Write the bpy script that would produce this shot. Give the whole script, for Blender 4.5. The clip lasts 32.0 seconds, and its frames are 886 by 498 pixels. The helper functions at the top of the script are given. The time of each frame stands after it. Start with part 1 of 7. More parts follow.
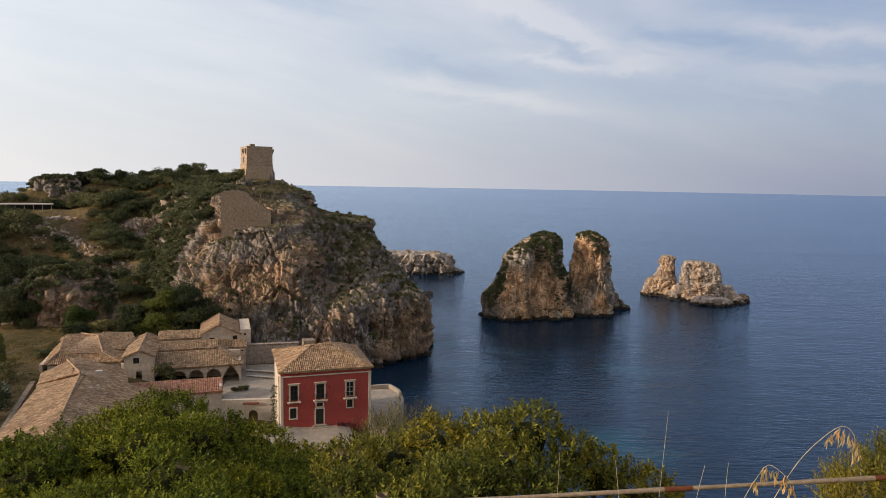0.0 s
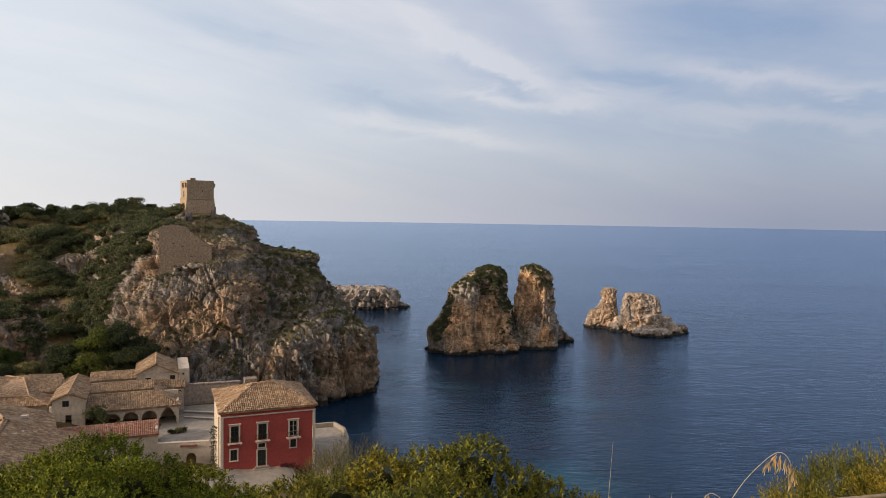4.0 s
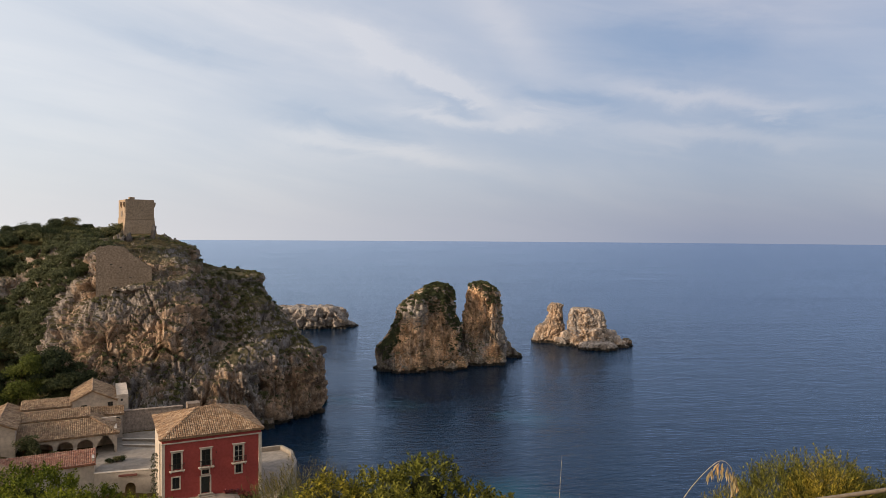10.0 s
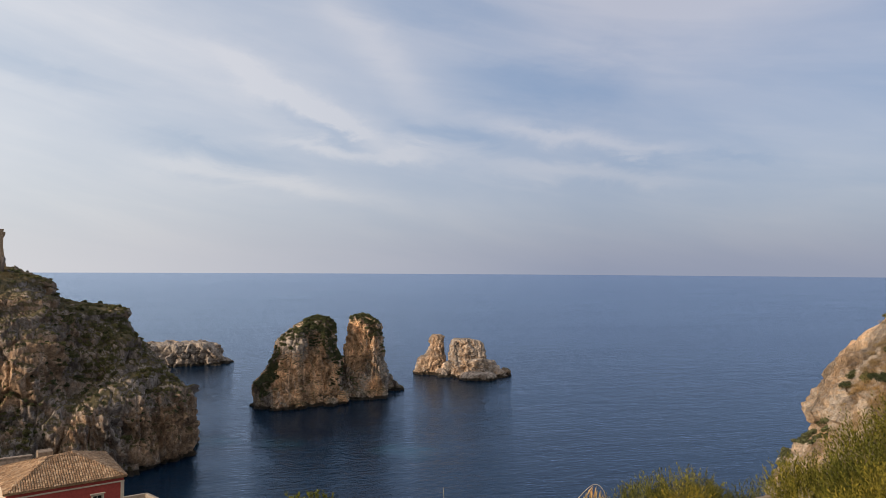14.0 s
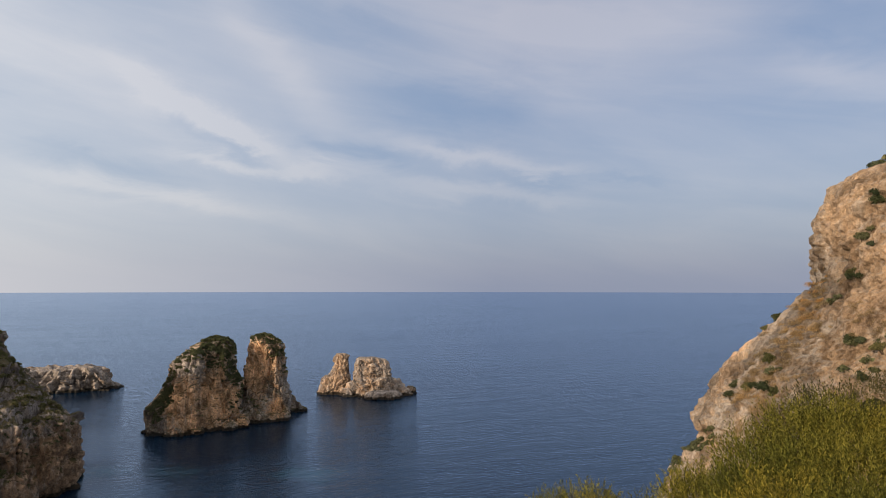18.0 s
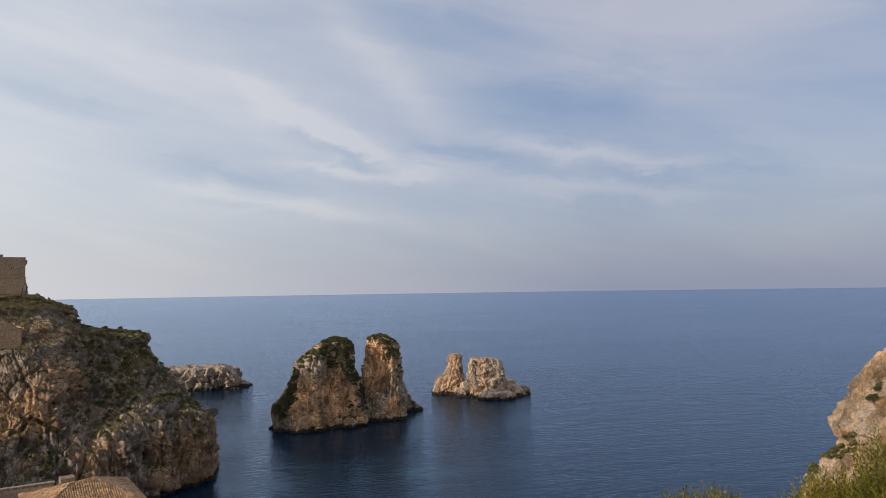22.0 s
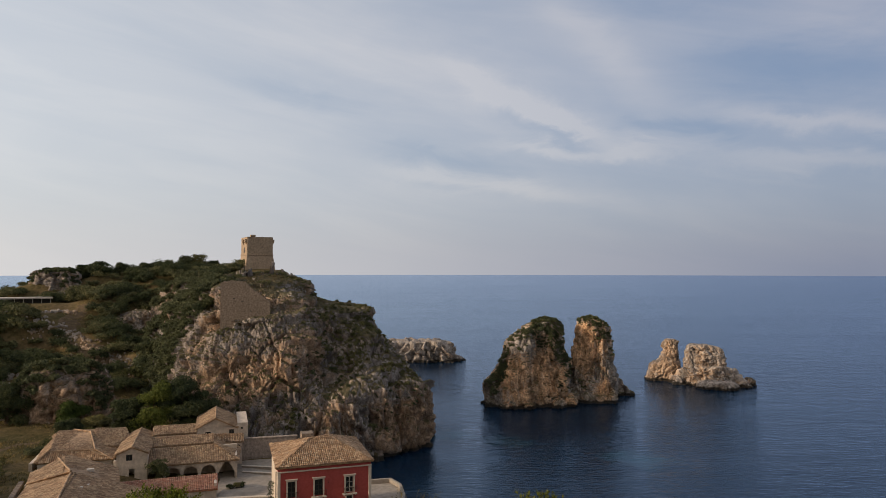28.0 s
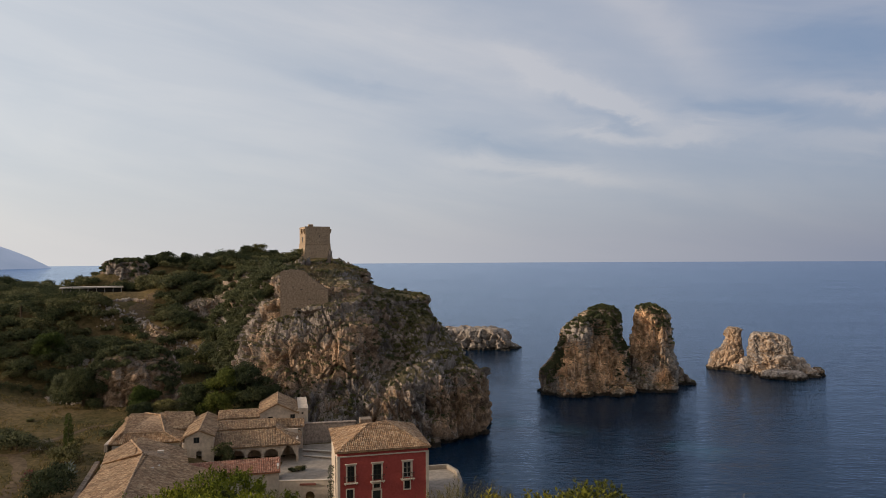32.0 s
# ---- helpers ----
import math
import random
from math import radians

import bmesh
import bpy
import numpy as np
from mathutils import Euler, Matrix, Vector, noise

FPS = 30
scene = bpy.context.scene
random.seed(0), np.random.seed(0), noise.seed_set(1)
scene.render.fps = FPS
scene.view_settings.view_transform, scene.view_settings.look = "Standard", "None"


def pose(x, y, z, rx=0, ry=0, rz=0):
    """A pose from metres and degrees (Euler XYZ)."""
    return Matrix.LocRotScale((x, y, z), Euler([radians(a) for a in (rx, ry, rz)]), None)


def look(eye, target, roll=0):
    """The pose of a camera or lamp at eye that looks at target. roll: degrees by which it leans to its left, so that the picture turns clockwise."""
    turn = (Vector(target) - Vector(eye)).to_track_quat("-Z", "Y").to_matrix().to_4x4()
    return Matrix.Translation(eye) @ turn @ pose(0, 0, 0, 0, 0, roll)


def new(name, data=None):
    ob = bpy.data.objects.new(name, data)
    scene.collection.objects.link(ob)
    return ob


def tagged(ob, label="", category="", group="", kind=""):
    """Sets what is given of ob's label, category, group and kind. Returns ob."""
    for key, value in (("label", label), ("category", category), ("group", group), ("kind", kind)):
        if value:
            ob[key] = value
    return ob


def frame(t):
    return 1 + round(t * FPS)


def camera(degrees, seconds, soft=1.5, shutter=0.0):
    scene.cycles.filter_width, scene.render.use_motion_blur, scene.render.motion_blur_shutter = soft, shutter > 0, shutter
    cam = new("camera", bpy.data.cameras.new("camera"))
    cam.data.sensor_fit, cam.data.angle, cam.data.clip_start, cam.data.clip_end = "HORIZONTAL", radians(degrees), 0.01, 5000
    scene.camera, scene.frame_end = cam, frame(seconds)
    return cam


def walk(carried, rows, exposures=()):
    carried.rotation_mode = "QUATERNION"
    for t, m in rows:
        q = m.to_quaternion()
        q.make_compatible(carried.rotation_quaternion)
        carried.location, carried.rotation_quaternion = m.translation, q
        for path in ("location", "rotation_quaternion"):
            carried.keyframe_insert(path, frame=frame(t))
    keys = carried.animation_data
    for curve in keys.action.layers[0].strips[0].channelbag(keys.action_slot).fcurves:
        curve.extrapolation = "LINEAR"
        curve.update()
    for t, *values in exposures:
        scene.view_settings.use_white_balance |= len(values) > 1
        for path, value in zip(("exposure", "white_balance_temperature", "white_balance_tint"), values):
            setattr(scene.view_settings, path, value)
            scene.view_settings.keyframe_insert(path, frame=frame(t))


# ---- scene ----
# Camera: stands on a terrace above the cove and turns on the spot.
EYE = 39.0
cam = camera(65.78, 32.0, soft=0.5)
# seconds, heading, tilt, lean
PATH = [(0, 1.60, -5.56, 0.98), (0.5, 1.22, -5.09, 1.15), (1, 1.11, -4.00, 1.14), (1.5, 1.09, -3.63, 1.29), (2, 0.55, -3.42, 1.42),
        (2.5, 0.47, -3.04, 1.36), (3, -1.07, -2.70, 1.21), (3.5, -2.15, -2.69, 1.01), (5.5, -4.32, -1.81, 0.89), (6, -4.20, -1.41, 0.82),
        (6.5, -4.09, -1.28, 0.66), (7, -3.93, -1.19, 0.54), (7.5, -3.92, -1.06, 0.39), (8, -4.52, -1.04, 0.44), (8.5, -6.07, -1.01, 0.39),
        (9, -6.56, -1.04, 0.34), (9.5, -7.22, -1.06, 0.30), (10, -7.28, -1.11, 0.36), (10.5, -7.28, -1.11, 0.30), (11, -8.89, -1.09, 0.15),
        (11.5, -10.90, -0.94, 0.15), (12, -12.17, -0.94, 0.19), (12.5, -14.01, -0.97, 0.26), (13, -14.95, -0.73, 0.31), (13.5, -15.69, 0.50, 0.36),
        (14, -17.12, 1.63, 0.33), (14.5, -18.33, 2.29, 0.27), (15, -19.97, 2.61, 0.15), (15.5, -21.74, 2.64, 0.00), (17.5, -25.18, 3.13, 0.19),
        (18, -25.02, 3.14, 0.04), (18.5, -24.77, 3.31, 0.04), (19, -23.35, 3.36, -0.03), (19.5, -21.41, 3.34, -0.32), (20, -20.19, 3.35, -0.46),
        (20.5, -18.77, 3.35, -0.44), (21, -17.74, 3.29, -0.57), (21.5, -16.96, 3.21, -0.71), (22, -15.80, 3.22, -0.86), (22.5, -14.51, 3.22, -0.80),
        (23, -13.69, 3.18, -0.87), (23.5, -12.05, 3.14, -1.01), (24, -11.41, 3.19, -1.00), (24.5, -9.75, 3.22, -0.64), (25, -7.09, 3.32, -0.38),
        (25.5, -5.32, 3.43, -0.28), (26, -3.79, 3.41, -0.20), (26.5, -1.57, 2.33, 0.02), (28.5, 2.41, 1.70, 0.01), (29, 3.41, 1.66, 0.03),
        (29.5, 3.96, 1.27, -0.06), (30, 4.50, 0.97, -0.07), (30.5, 5.17, 0.86, -0.14), (31, 5.85, 0.69, -0.25), (31.5, 6.09, 0.71, -0.34),
        (32, 6.23, 0.71, -0.37)]
walk(cam, [(t, pose(0, 0, EYE, 90 + p, 0, y) @ pose(0, 0, 0, 0, 0, r)) for t, y, p, r in PATH],
     exposures=[(0, 0.02), (8, -0.02), (12, -0.02), (15, -0.1), (19, -0.12), (23, -0.14), (25, -0.29), (29, -0.33), (32, -0.36)])

# ---- sky and sun ----
SUN_AZ, SUN_EL = radians(112), radians(17)      # heading to the left of straight ahead, height


def nodes_of(tree):
    tree.nodes.clear()

    def node(kind, **kw):
        n = tree.nodes.new(kind)
        for key, value in kw.items():
            if key in n.inputs:
                n.inputs[key].default_value = value
        return n
    return node, tree.links.new


world = bpy.data.worlds.new("sky")
scene.world = world
world.use_nodes = True
node, link = nodes_of(world.node_tree)
sky = node("ShaderNodeTexSky")
sky.sky_type = "NISHITA"
sky.sun_disc = False
sky.sun_elevation, sky.sun_rotation = SUN_EL, -SUN_AZ
sky.air_density, sky.dust_density, sky.ozone_density = 1.0, 2.0, 2.0
coord = node("ShaderNodeTexCoord")
sep = node("ShaderNodeSeparateXYZ")
link(coord.outputs["Generated"], sep.inputs[0])


def wmath(op, a, b=None, c=None, clamp=False):
    n = node("ShaderNodeMath")
    n.operation, n.use_clamp = op, clamp
    for i, v in enumerate((a, b, c)):
        if v is None:
            continue
        if isinstance(v, (int, float)):
            n.inputs[i].default_value = v
        else:
            link(v, n.inputs[i])
    return n.outputs[0]


def wmix(fac, a, b):
    n = node("ShaderNodeMix")
    n.data_type = "RGBA"
    if isinstance(fac, (int, float)):
        n.inputs[0].default_value = fac
    else:
        link(fac, n.inputs[0])
    for i, v in ((6, a), (7, b)):
        if isinstance(v, tuple):
            n.inputs[i].default_value = (*v, 1)
        else:
            link(v, n.inputs[i])
    return n.outputs[2]


up = wmath("MAXIMUM", sep.outputs[2], 0.0)
# streaks of high cloud, in degrees of heading and height
az = wmath("MULTIPLY", wmath("ARCTAN2", sep.outputs[0], sep.outputs[1]), 57.3)
el = wmath("MULTIPLY", wmath("ARCSINE", sep.outputs[2]), 57.3)
comb = node("ShaderNodeCombineXYZ")
link(az, comb.inputs[0]), link(el, comb.inputs[1])


def cloud(scale, rot, stretch, lo, hi, detail, dist, off):
    m = node("ShaderNodeMapping")
    m.inputs["Rotation"].default_value = (0, 0, radians(rot))
    m.inputs["Location"].default_value = (off, off * 0.7, 0)
    link(comb.outputs[0], m.inputs[0])
    m2 = node("ShaderNodeMapping")
    m2.inputs["Scale"].default_value = (scale * stretch, scale, 1)
    link(m.outputs[0], m2.inputs[0])
    n = node("ShaderNodeTexNoise", Scale=1.0, Detail=detail, Roughness=0.55, Distortion=dist)
    link(m2.outputs[0], n.inputs["Vector"])
    r = node("ShaderNodeMapRange")
    r.interpolation_type = "SMOOTHSTEP"
    r.inputs["From Min"].default_value, r.inputs["From Max"].default_value = lo, hi
    link(n.outputs[0], r.inputs[0])
    return r.outputs[0]


veil = cloud(0.05, 14, 0.55, 0.36, 0.64, 4, 0.7, 31.0)
streak = cloud(0.16, 11, 0.22, 0.36, 0.66, 7, 0.8, 70.0)
wisp = cloud(0.45, 9, 0.12, 0.36, 0.70, 6, 0.6, 7.0)
cover = wmath("ADD", wmath("MULTIPLY_ADD", veil, 0.16, 0.30), wmath("MULTIPLY_ADD", streak, 0.20, wmath("MULTIPLY", wisp, 0.12)))
# bands of high cloud and the clear gaps between them: heading to the right, height, half length, half thickness (degrees), slope, weight
BANDS = [(2, 7.0, 9, 0.75, -0.15, 0.50), (6.5, 12.9, 7.5, 1.0, -0.42, 0.62), (-4, 16.5, 14, 3.0, -0.25, 0.32), (10, 9.7, 8, 0.5, -0.06, 0.50), (28, 7.8, 9, 0.75, -0.10, 0.46),
         (29, 10.4, 8, 0.75, -0.18, 0.52), (36, 20, 12, 3.6, -0.1, 0.42), (11, 18, 5, 2.0, -0.8, 0.36), (57, 14.5, 5, 1.5, -0.2, 0.36)]
GAPS = [(25, 15, 8, 2.3, -0.1, -0.46), (17, 21, 8, 1.8, -0.1, -0.30), (17.5, 11.0, 5, 0.65, -0.1, -0.36), (-1.6, 9.3, 6, 0.7, -0.2, -0.28), (37, 8.8, 7, 0.5, -0.05, -0.30),
        (56, 19, 6, 2.0, -0.1, -0.36), (-14, 13.9, 6, 0.8, -0.2, -0.22), (7, 11.3, 5, 0.6, -0.3, -0.32)]
wob = node("ShaderNodeMapping")
wob.inputs["Scale"].default_value = (0.14, 0.34, 1)
link(comb.outputs[0], wob.inputs[0])
ripple = node("ShaderNodeTexNoise", Scale=1.0, Detail=7, Roughness=0.62, Distortion=0.5)
link(wob.outputs[0], ripple.inputs["Vector"])
el_w = wmath("ADD", el, wmath("MULTIPLY", wmath("SUBTRACT", ripple.outputs[0], 0.5), 4.0))
for a_, e_, l_, t_, s_, w_ in BANDS + GAPS:
    u_ = wmath("SUBTRACT", az, a_)
    v_ = wmath("MULTIPLY", wmath("SUBTRACT", wmath("MULTIPLY_ADD", u_, -s_, el_w), e_), 1 / t_)
    q_ = wmath("MULTIPLY_ADD", v_, v_, wmath("POWER", wmath("ABSOLUTE", wmath("MULTIPLY", u_, 1 / l_)), 3.0))
    cover = wmath("MULTIPLY_ADD", wmath("POWER", 0.3679, q_), w_, cover)
cover = wmath("MINIMUM", wmath("MAXIMUM", cover, 0.0), 1.0)
left = wmath("MULTIPLY_ADD", sep.outputs[0], -0.85, 0.42, clamp=True)       # brighter towards the sun
blue = wmix(left, (0.175, 0.245, 0.395), (0.56, 0.62, 0.70))
white = wmix(left, (0.465, 0.455, 0.512), (0.90, 0.885, 0.87))
clouded = wmix(cover, blue, white)
base = wmix(0.96, sky.outputs[0], clouded)
haze = wmath("POWER", wmath("SUBTRACT", 1.0, up), 10.0)
horizon = wmix(left, (0.30, 0.335, 0.445), (0.92, 0.89, 0.87))
seen = wmix(wmath("MULTIPLY", haze, 0.85), base, horizon)
# behind the viewer the evening sky is pale and warm, and it glows round the sun
behind = wmath("MULTIPLY_ADD", sep.outputs[1], -1.6, 0.1, clamp=True)
seen = wmix(behind, seen, (0.50, 0.48, 0.46))
dot = node("ShaderNodeVectorMath")
dot.operation = "DOT_PRODUCT"
link(coord.outputs["Generated"], dot.inputs[0])
dot.inputs[1].default_value = (-math.sin(SUN_AZ) * math.cos(SUN_EL), math.cos(SUN_AZ) * math.cos(SUN_EL), math.sin(SUN_EL))
glow = wmath("POWER", wmath("MAXIMUM", dot.outputs["Value"], 0.0), 7.0)
full = wmix(wmath("MULTIPLY", glow, 0.9), seen, (2.2, 1.6, 1.05))
back = node("ShaderNodeBackground", Strength=1.0)
link(full, back.inputs[0])
out = node("ShaderNodeOutputWorld")
link(back.outputs[0], out.inputs[0])

sun = new("sun", bpy.data.lights.new("sun", "SUN"))
sun.data.energy, sun.data.angle, sun.data.color = 3.9, radians(4), (1.0, 0.80, 0.60)
sun_way = Vector((-math.sin(SUN_AZ) * math.cos(SUN_EL), math.cos(SUN_AZ) * math.cos(SUN_EL), math.sin(SUN_EL)))
sun.matrix_world = look(sun_way * 300, (0, 0, 0))
scene.view_settings.exposure = 0.0

# ---- materials ----
def material(name, build):
    m = bpy.data.materials.new(name)
    m.use_nodes = True
    node, link = nodes_of(m.node_tree)
    o = node("ShaderNodeOutputMaterial")
    b = node("ShaderNodeBsdfPrincipled")
    link(b.outputs[0], o.inputs[0])
    build(node, link, b)
    return m


def tex(node, link, scale, detail=6, rough=0.6, squash=(1, 1, 1), dist=0.0, source="Object", kind="ShaderNodeTexNoise"):
    c = node("ShaderNodeTexCoord")
    m = node("ShaderNodeMapping")
    m.inputs["Scale"].default_value = squash
    link(c.outputs[source], m.inputs[0])
    n = node(kind, Scale=scale, Detail=detail, Roughness=rough, Distortion=dist)
    link(m.outputs[0], n.inputs["Vector"])
    return n.outputs[0]


def ramp(node, link, fac, stops):
    n = node("ShaderNodeValToRGB")
    e = n.color_ramp.elements
    while len(e) < len(stops):
        e.new(0.5)
    for el, (p, c) in zip(e, stops):
        el.position, el.color = p, (*c, 1) if len(c) == 3 else c
    link(fac, n.inputs[0])
    return n.outputs[0]


def mix(node, link, fac, a, b, mode="MIX"):
    n = node("ShaderNodeMix")
    n.data_type, n.blend_type = "RGBA", mode
    if isinstance(fac, (int, float)):
        n.inputs[0].default_value = fac
    else:
        link(fac, n.inputs[0])
    for i, v in ((6, a), (7, b)):
        if isinstance(v, tuple):
            n.inputs[i].default_value = (*v, 1)
        else:
            link(v, n.inputs[i])
    return n.outputs[2]


def bump(node, link, b, height, strength, distance):
    n = node("ShaderNodeBump", Strength=strength, Distance=distance)
    link(height, n.inputs["Height"])
    link(n.outputs[0], b.inputs["Normal"])


def limestone(name, grey, ochre, pale, amount, fine=1.0, growth=0.5, stains=()):
    """Weathered limestone; stains: (x, y, z, radius) of ochre patches on its sheltered faces."""
    def build(node, link, b):
        def calc(op, a, b_, c=None):
            n = node("ShaderNodeMath")
            n.operation = op
            for i, v in enumerate((a, b_, c)):
                if v is None:
                    continue
                if isinstance(v, (int, float)):
                    n.inputs[i].default_value = v
                else:
                    link(v, n.inputs[i])
            return n.outputs[0]
        geo = node("ShaderNodeNewGeometry")
        sp = node("ShaderNodeSeparateXYZ")
        link(geo.outputs["Normal"], sp.inputs[0])
        big = tex(node, link, 0.085, 5, 0.62, (1, 1, 0.45), 0.6)
        near = None
        for x, y, z, r in stains:
            d = node("ShaderNodeVectorMath")
            d.operation = "DISTANCE"
            link(geo.outputs["Position"], d.inputs[0])
            d.inputs[1].default_value = (x, y, z)
            f = calc("POWER", 0.3679, calc("POWER", calc("MULTIPLY", d.outputs["Value"], 1.0 / r), 2.0))
            near = f if near is None else calc("MAXIMUM", near, f)
        where = calc("MULTIPLY_ADD", sp.outputs[2], 0.10, big)        # rain bleaches what faces up
        if near:
            where = calc("MULTIPLY_ADD", near, -0.34, where)
        col = ramp(node, link, where, [(0.40 - amount, ochre), (0.56 - amount, grey)])
        mid = tex(node, link, 0.55, 8, 0.68, (1, 1, 0.7), 0.5)
        col = mix(node, link, 0.8, col, ramp(node, link, mid, [(0.30, (0.42, 0.40, 0.39)), (0.5, (0.98, 0.97, 0.96)), (0.68, (1.45, 1.42, 1.38))]), "MULTIPLY")
        lichen = tex(node, link, 0.16, 7, 0.66, (1, 1, 0.8), 1.0)
        col = mix(node, link, 0.85, col, ramp(node, link, lichen, [(0.40, (0.33, 0.33, 0.335)), (0.54, (1, 1, 1)), (0.68, (1.15, 1.13, 1.1))]), "MULTIPLY")
        wash = tex(node, link, 0.5, 7, 0.65, (1, 1, 0.18), 0.4)
        col = mix(node, link, 0.75, col, ramp(node, link, wash, [(0.36, (0.50, 0.47, 0.45)), (0.50, (1, 1, 1))]), "MULTIPLY")
        streak = tex(node, link, 0.8, 6, 0.65, (1, 1, 0.25))
        col = mix(node, link, ramp(node, link, streak, [(0.54, (0, 0, 0)), (0.70, (0.6, 0.6, 0.6))]), col, pale)
        grain = tex(node, link, 3.2 * fine, 7, 0.72)
        col = mix(node, link, 0.8, col, ramp(node, link, grain, [(0.32, (0.38, 0.36, 0.35)), (0.5, (0.98, 0.98, 0.98)), (0.68, (1.45, 1.43, 1.40))]), "MULTIPLY")
        # dry grass and low growth on the ledges
        add = calc("MULTIPLY_ADD", tex(node, link, 0.35, 6, 0.7), 0.55, sp.outputs[2])
        ledge = ramp(node, link, add, [(0.92 - growth * 0.2, (0, 0, 0)), (1.0, (0.9, 0.9, 0.9))])
        plant = ramp(node, link, tex(node, link, 1.1, 6, 0.7), [(0.35, (0.045, 0.05, 0.022)), (0.55, (0.12, 0.10, 0.05)), (0.7, (0.22, 0.16, 0.085))])
        col = mix(node, link, ledge, col, plant)
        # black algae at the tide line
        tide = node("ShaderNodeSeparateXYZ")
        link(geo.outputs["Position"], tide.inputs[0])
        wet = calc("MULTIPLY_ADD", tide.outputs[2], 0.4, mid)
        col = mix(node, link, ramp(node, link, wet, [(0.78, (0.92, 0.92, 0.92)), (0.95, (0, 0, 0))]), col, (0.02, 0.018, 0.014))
        link(col, b.inputs["Base Color"])
        b.inputs["Roughness"].default_value = 0.95
        b.inputs["Specular IOR Level"].default_value = 0.15
        bump(node, link, b, tex(node, link, 1.8 * fine, 9, 0.74), 0.9, 0.5 / fine)
    return material(name, build)


M = {}
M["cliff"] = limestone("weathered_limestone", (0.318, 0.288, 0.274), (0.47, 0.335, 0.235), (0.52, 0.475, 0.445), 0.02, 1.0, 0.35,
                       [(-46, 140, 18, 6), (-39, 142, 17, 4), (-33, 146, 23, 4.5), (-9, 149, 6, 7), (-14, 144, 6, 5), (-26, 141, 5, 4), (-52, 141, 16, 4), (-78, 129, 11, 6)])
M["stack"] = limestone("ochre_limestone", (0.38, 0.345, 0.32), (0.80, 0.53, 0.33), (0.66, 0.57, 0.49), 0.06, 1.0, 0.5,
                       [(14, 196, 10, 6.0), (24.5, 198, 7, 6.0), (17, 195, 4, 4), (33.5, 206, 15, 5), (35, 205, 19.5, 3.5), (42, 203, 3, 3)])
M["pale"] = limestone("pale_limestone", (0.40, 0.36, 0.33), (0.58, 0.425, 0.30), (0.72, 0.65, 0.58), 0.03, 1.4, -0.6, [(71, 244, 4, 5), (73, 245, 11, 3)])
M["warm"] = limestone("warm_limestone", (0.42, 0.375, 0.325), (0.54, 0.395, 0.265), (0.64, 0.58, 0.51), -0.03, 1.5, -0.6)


def leafy(name, dark, light, yellow=0.25, lucent=0.25):
    m = bpy.data.materials.new(name)
    m.use_nodes = True
    node, link = nodes_of(m.node_tree)
    geo = node("ShaderNodeNewGeometry")
    col = ramp(node, link, geo.outputs["Random Per Island"], [(0.0, dark), (0.7, light), (1.0, tuple(c * (1 + yellow) for c in light))])
    info = node("ShaderNodeObjectInfo")
    var = ramp(node, link, info.outputs["Random"], [(0.0, (0.6, 0.68, 0.7)), (0.6, (1, 1, 1)), (1.0, (1.4, 1.18, 0.9))])
    col = mix(node, link, 1.0, col, var, "MULTIPLY")
    patch = tex(node, link, 0.5, 3, 0.5)
    col = mix(node, link, 0.7, col, ramp(node, link, patch, [(0.35, (0.7, 0.75, 0.75)), (0.65, (1.3, 1.22, 1.0))]), "MULTIPLY")
    b = node("ShaderNodeBsdfPrincipled", Roughness=0.65)
    b.inputs["Specular IOR Level"].default_value = 0.14
    link(col, b.inputs["Base Color"])
    t = node("ShaderNodeBsdfTranslucent")
    link(col, t.inputs[0])
    s = node("ShaderNodeMixShader")
    s.inputs[0].default_value = lucent
    link(b.outputs[0], s.inputs[1]), link(t.outputs[0], s.inputs[2])
    o = node("ShaderNodeOutputMaterial")
    link(s.outputs[0], o.inputs[0])
    return m


M["scrub"] = leafy("scrub_leaves", (0.042, 0.054, 0.032), (0.160, 0.168, 0.092))
M["dark_leaf"] = leafy("dark_evergreen_leaves", (0.026, 0.037, 0.020), (0.090, 0.104, 0.052))
M["bright_leaf"] = leafy("bright_narrow_leaves", (0.026, 0.034, 0.007), (0.22, 0.20, 0.036), 0.6, 0.3)
M["lentisk"] = leafy("lentisk_leaves", (0.032, 0.042, 0.009), (0.19, 0.188, 0.031), 0.5, 0.3)
M["tuft"] = leafy("tufted_leaves", (0.028, 0.048, 0.006), (0.195, 0.215, 0.024), 0.7, 0.3)


def plain(name, colour, rough=0.8, grain=8.0, depth=0.25, metal=0.0, relief=0.02, squash=(1, 1, 1), stain=0.3):
    def build(node, link, b):
        n = tex(node, link, grain, 6, 0.65, squash)
        col = mix(node, link, depth, colour, ramp(node, link, n, [(0.25, (0.25, 0.24, 0.23)), (0.75, (1.5, 1.5, 1.48))]), "MULTIPLY")
        s = tex(node, link, grain * 0.12, 4, 0.6)
        col = mix(node, link, stain, col, ramp(node, link, s, [(0.3, (0.55, 0.52, 0.48)), (0.65, (1.15, 1.14, 1.12))]), "MULTIPLY")
        link(col, b.inputs["Base Color"])
        b.inputs["Roughness"].default_value = rough
        b.inputs["Metallic"].default_value = metal
        b.inputs["Specular IOR Level"].default_value = 0.5 if rough < 0.7 else 0.12
        bump(node, link, b, n, 0.5, relief)
    return material(name, build)


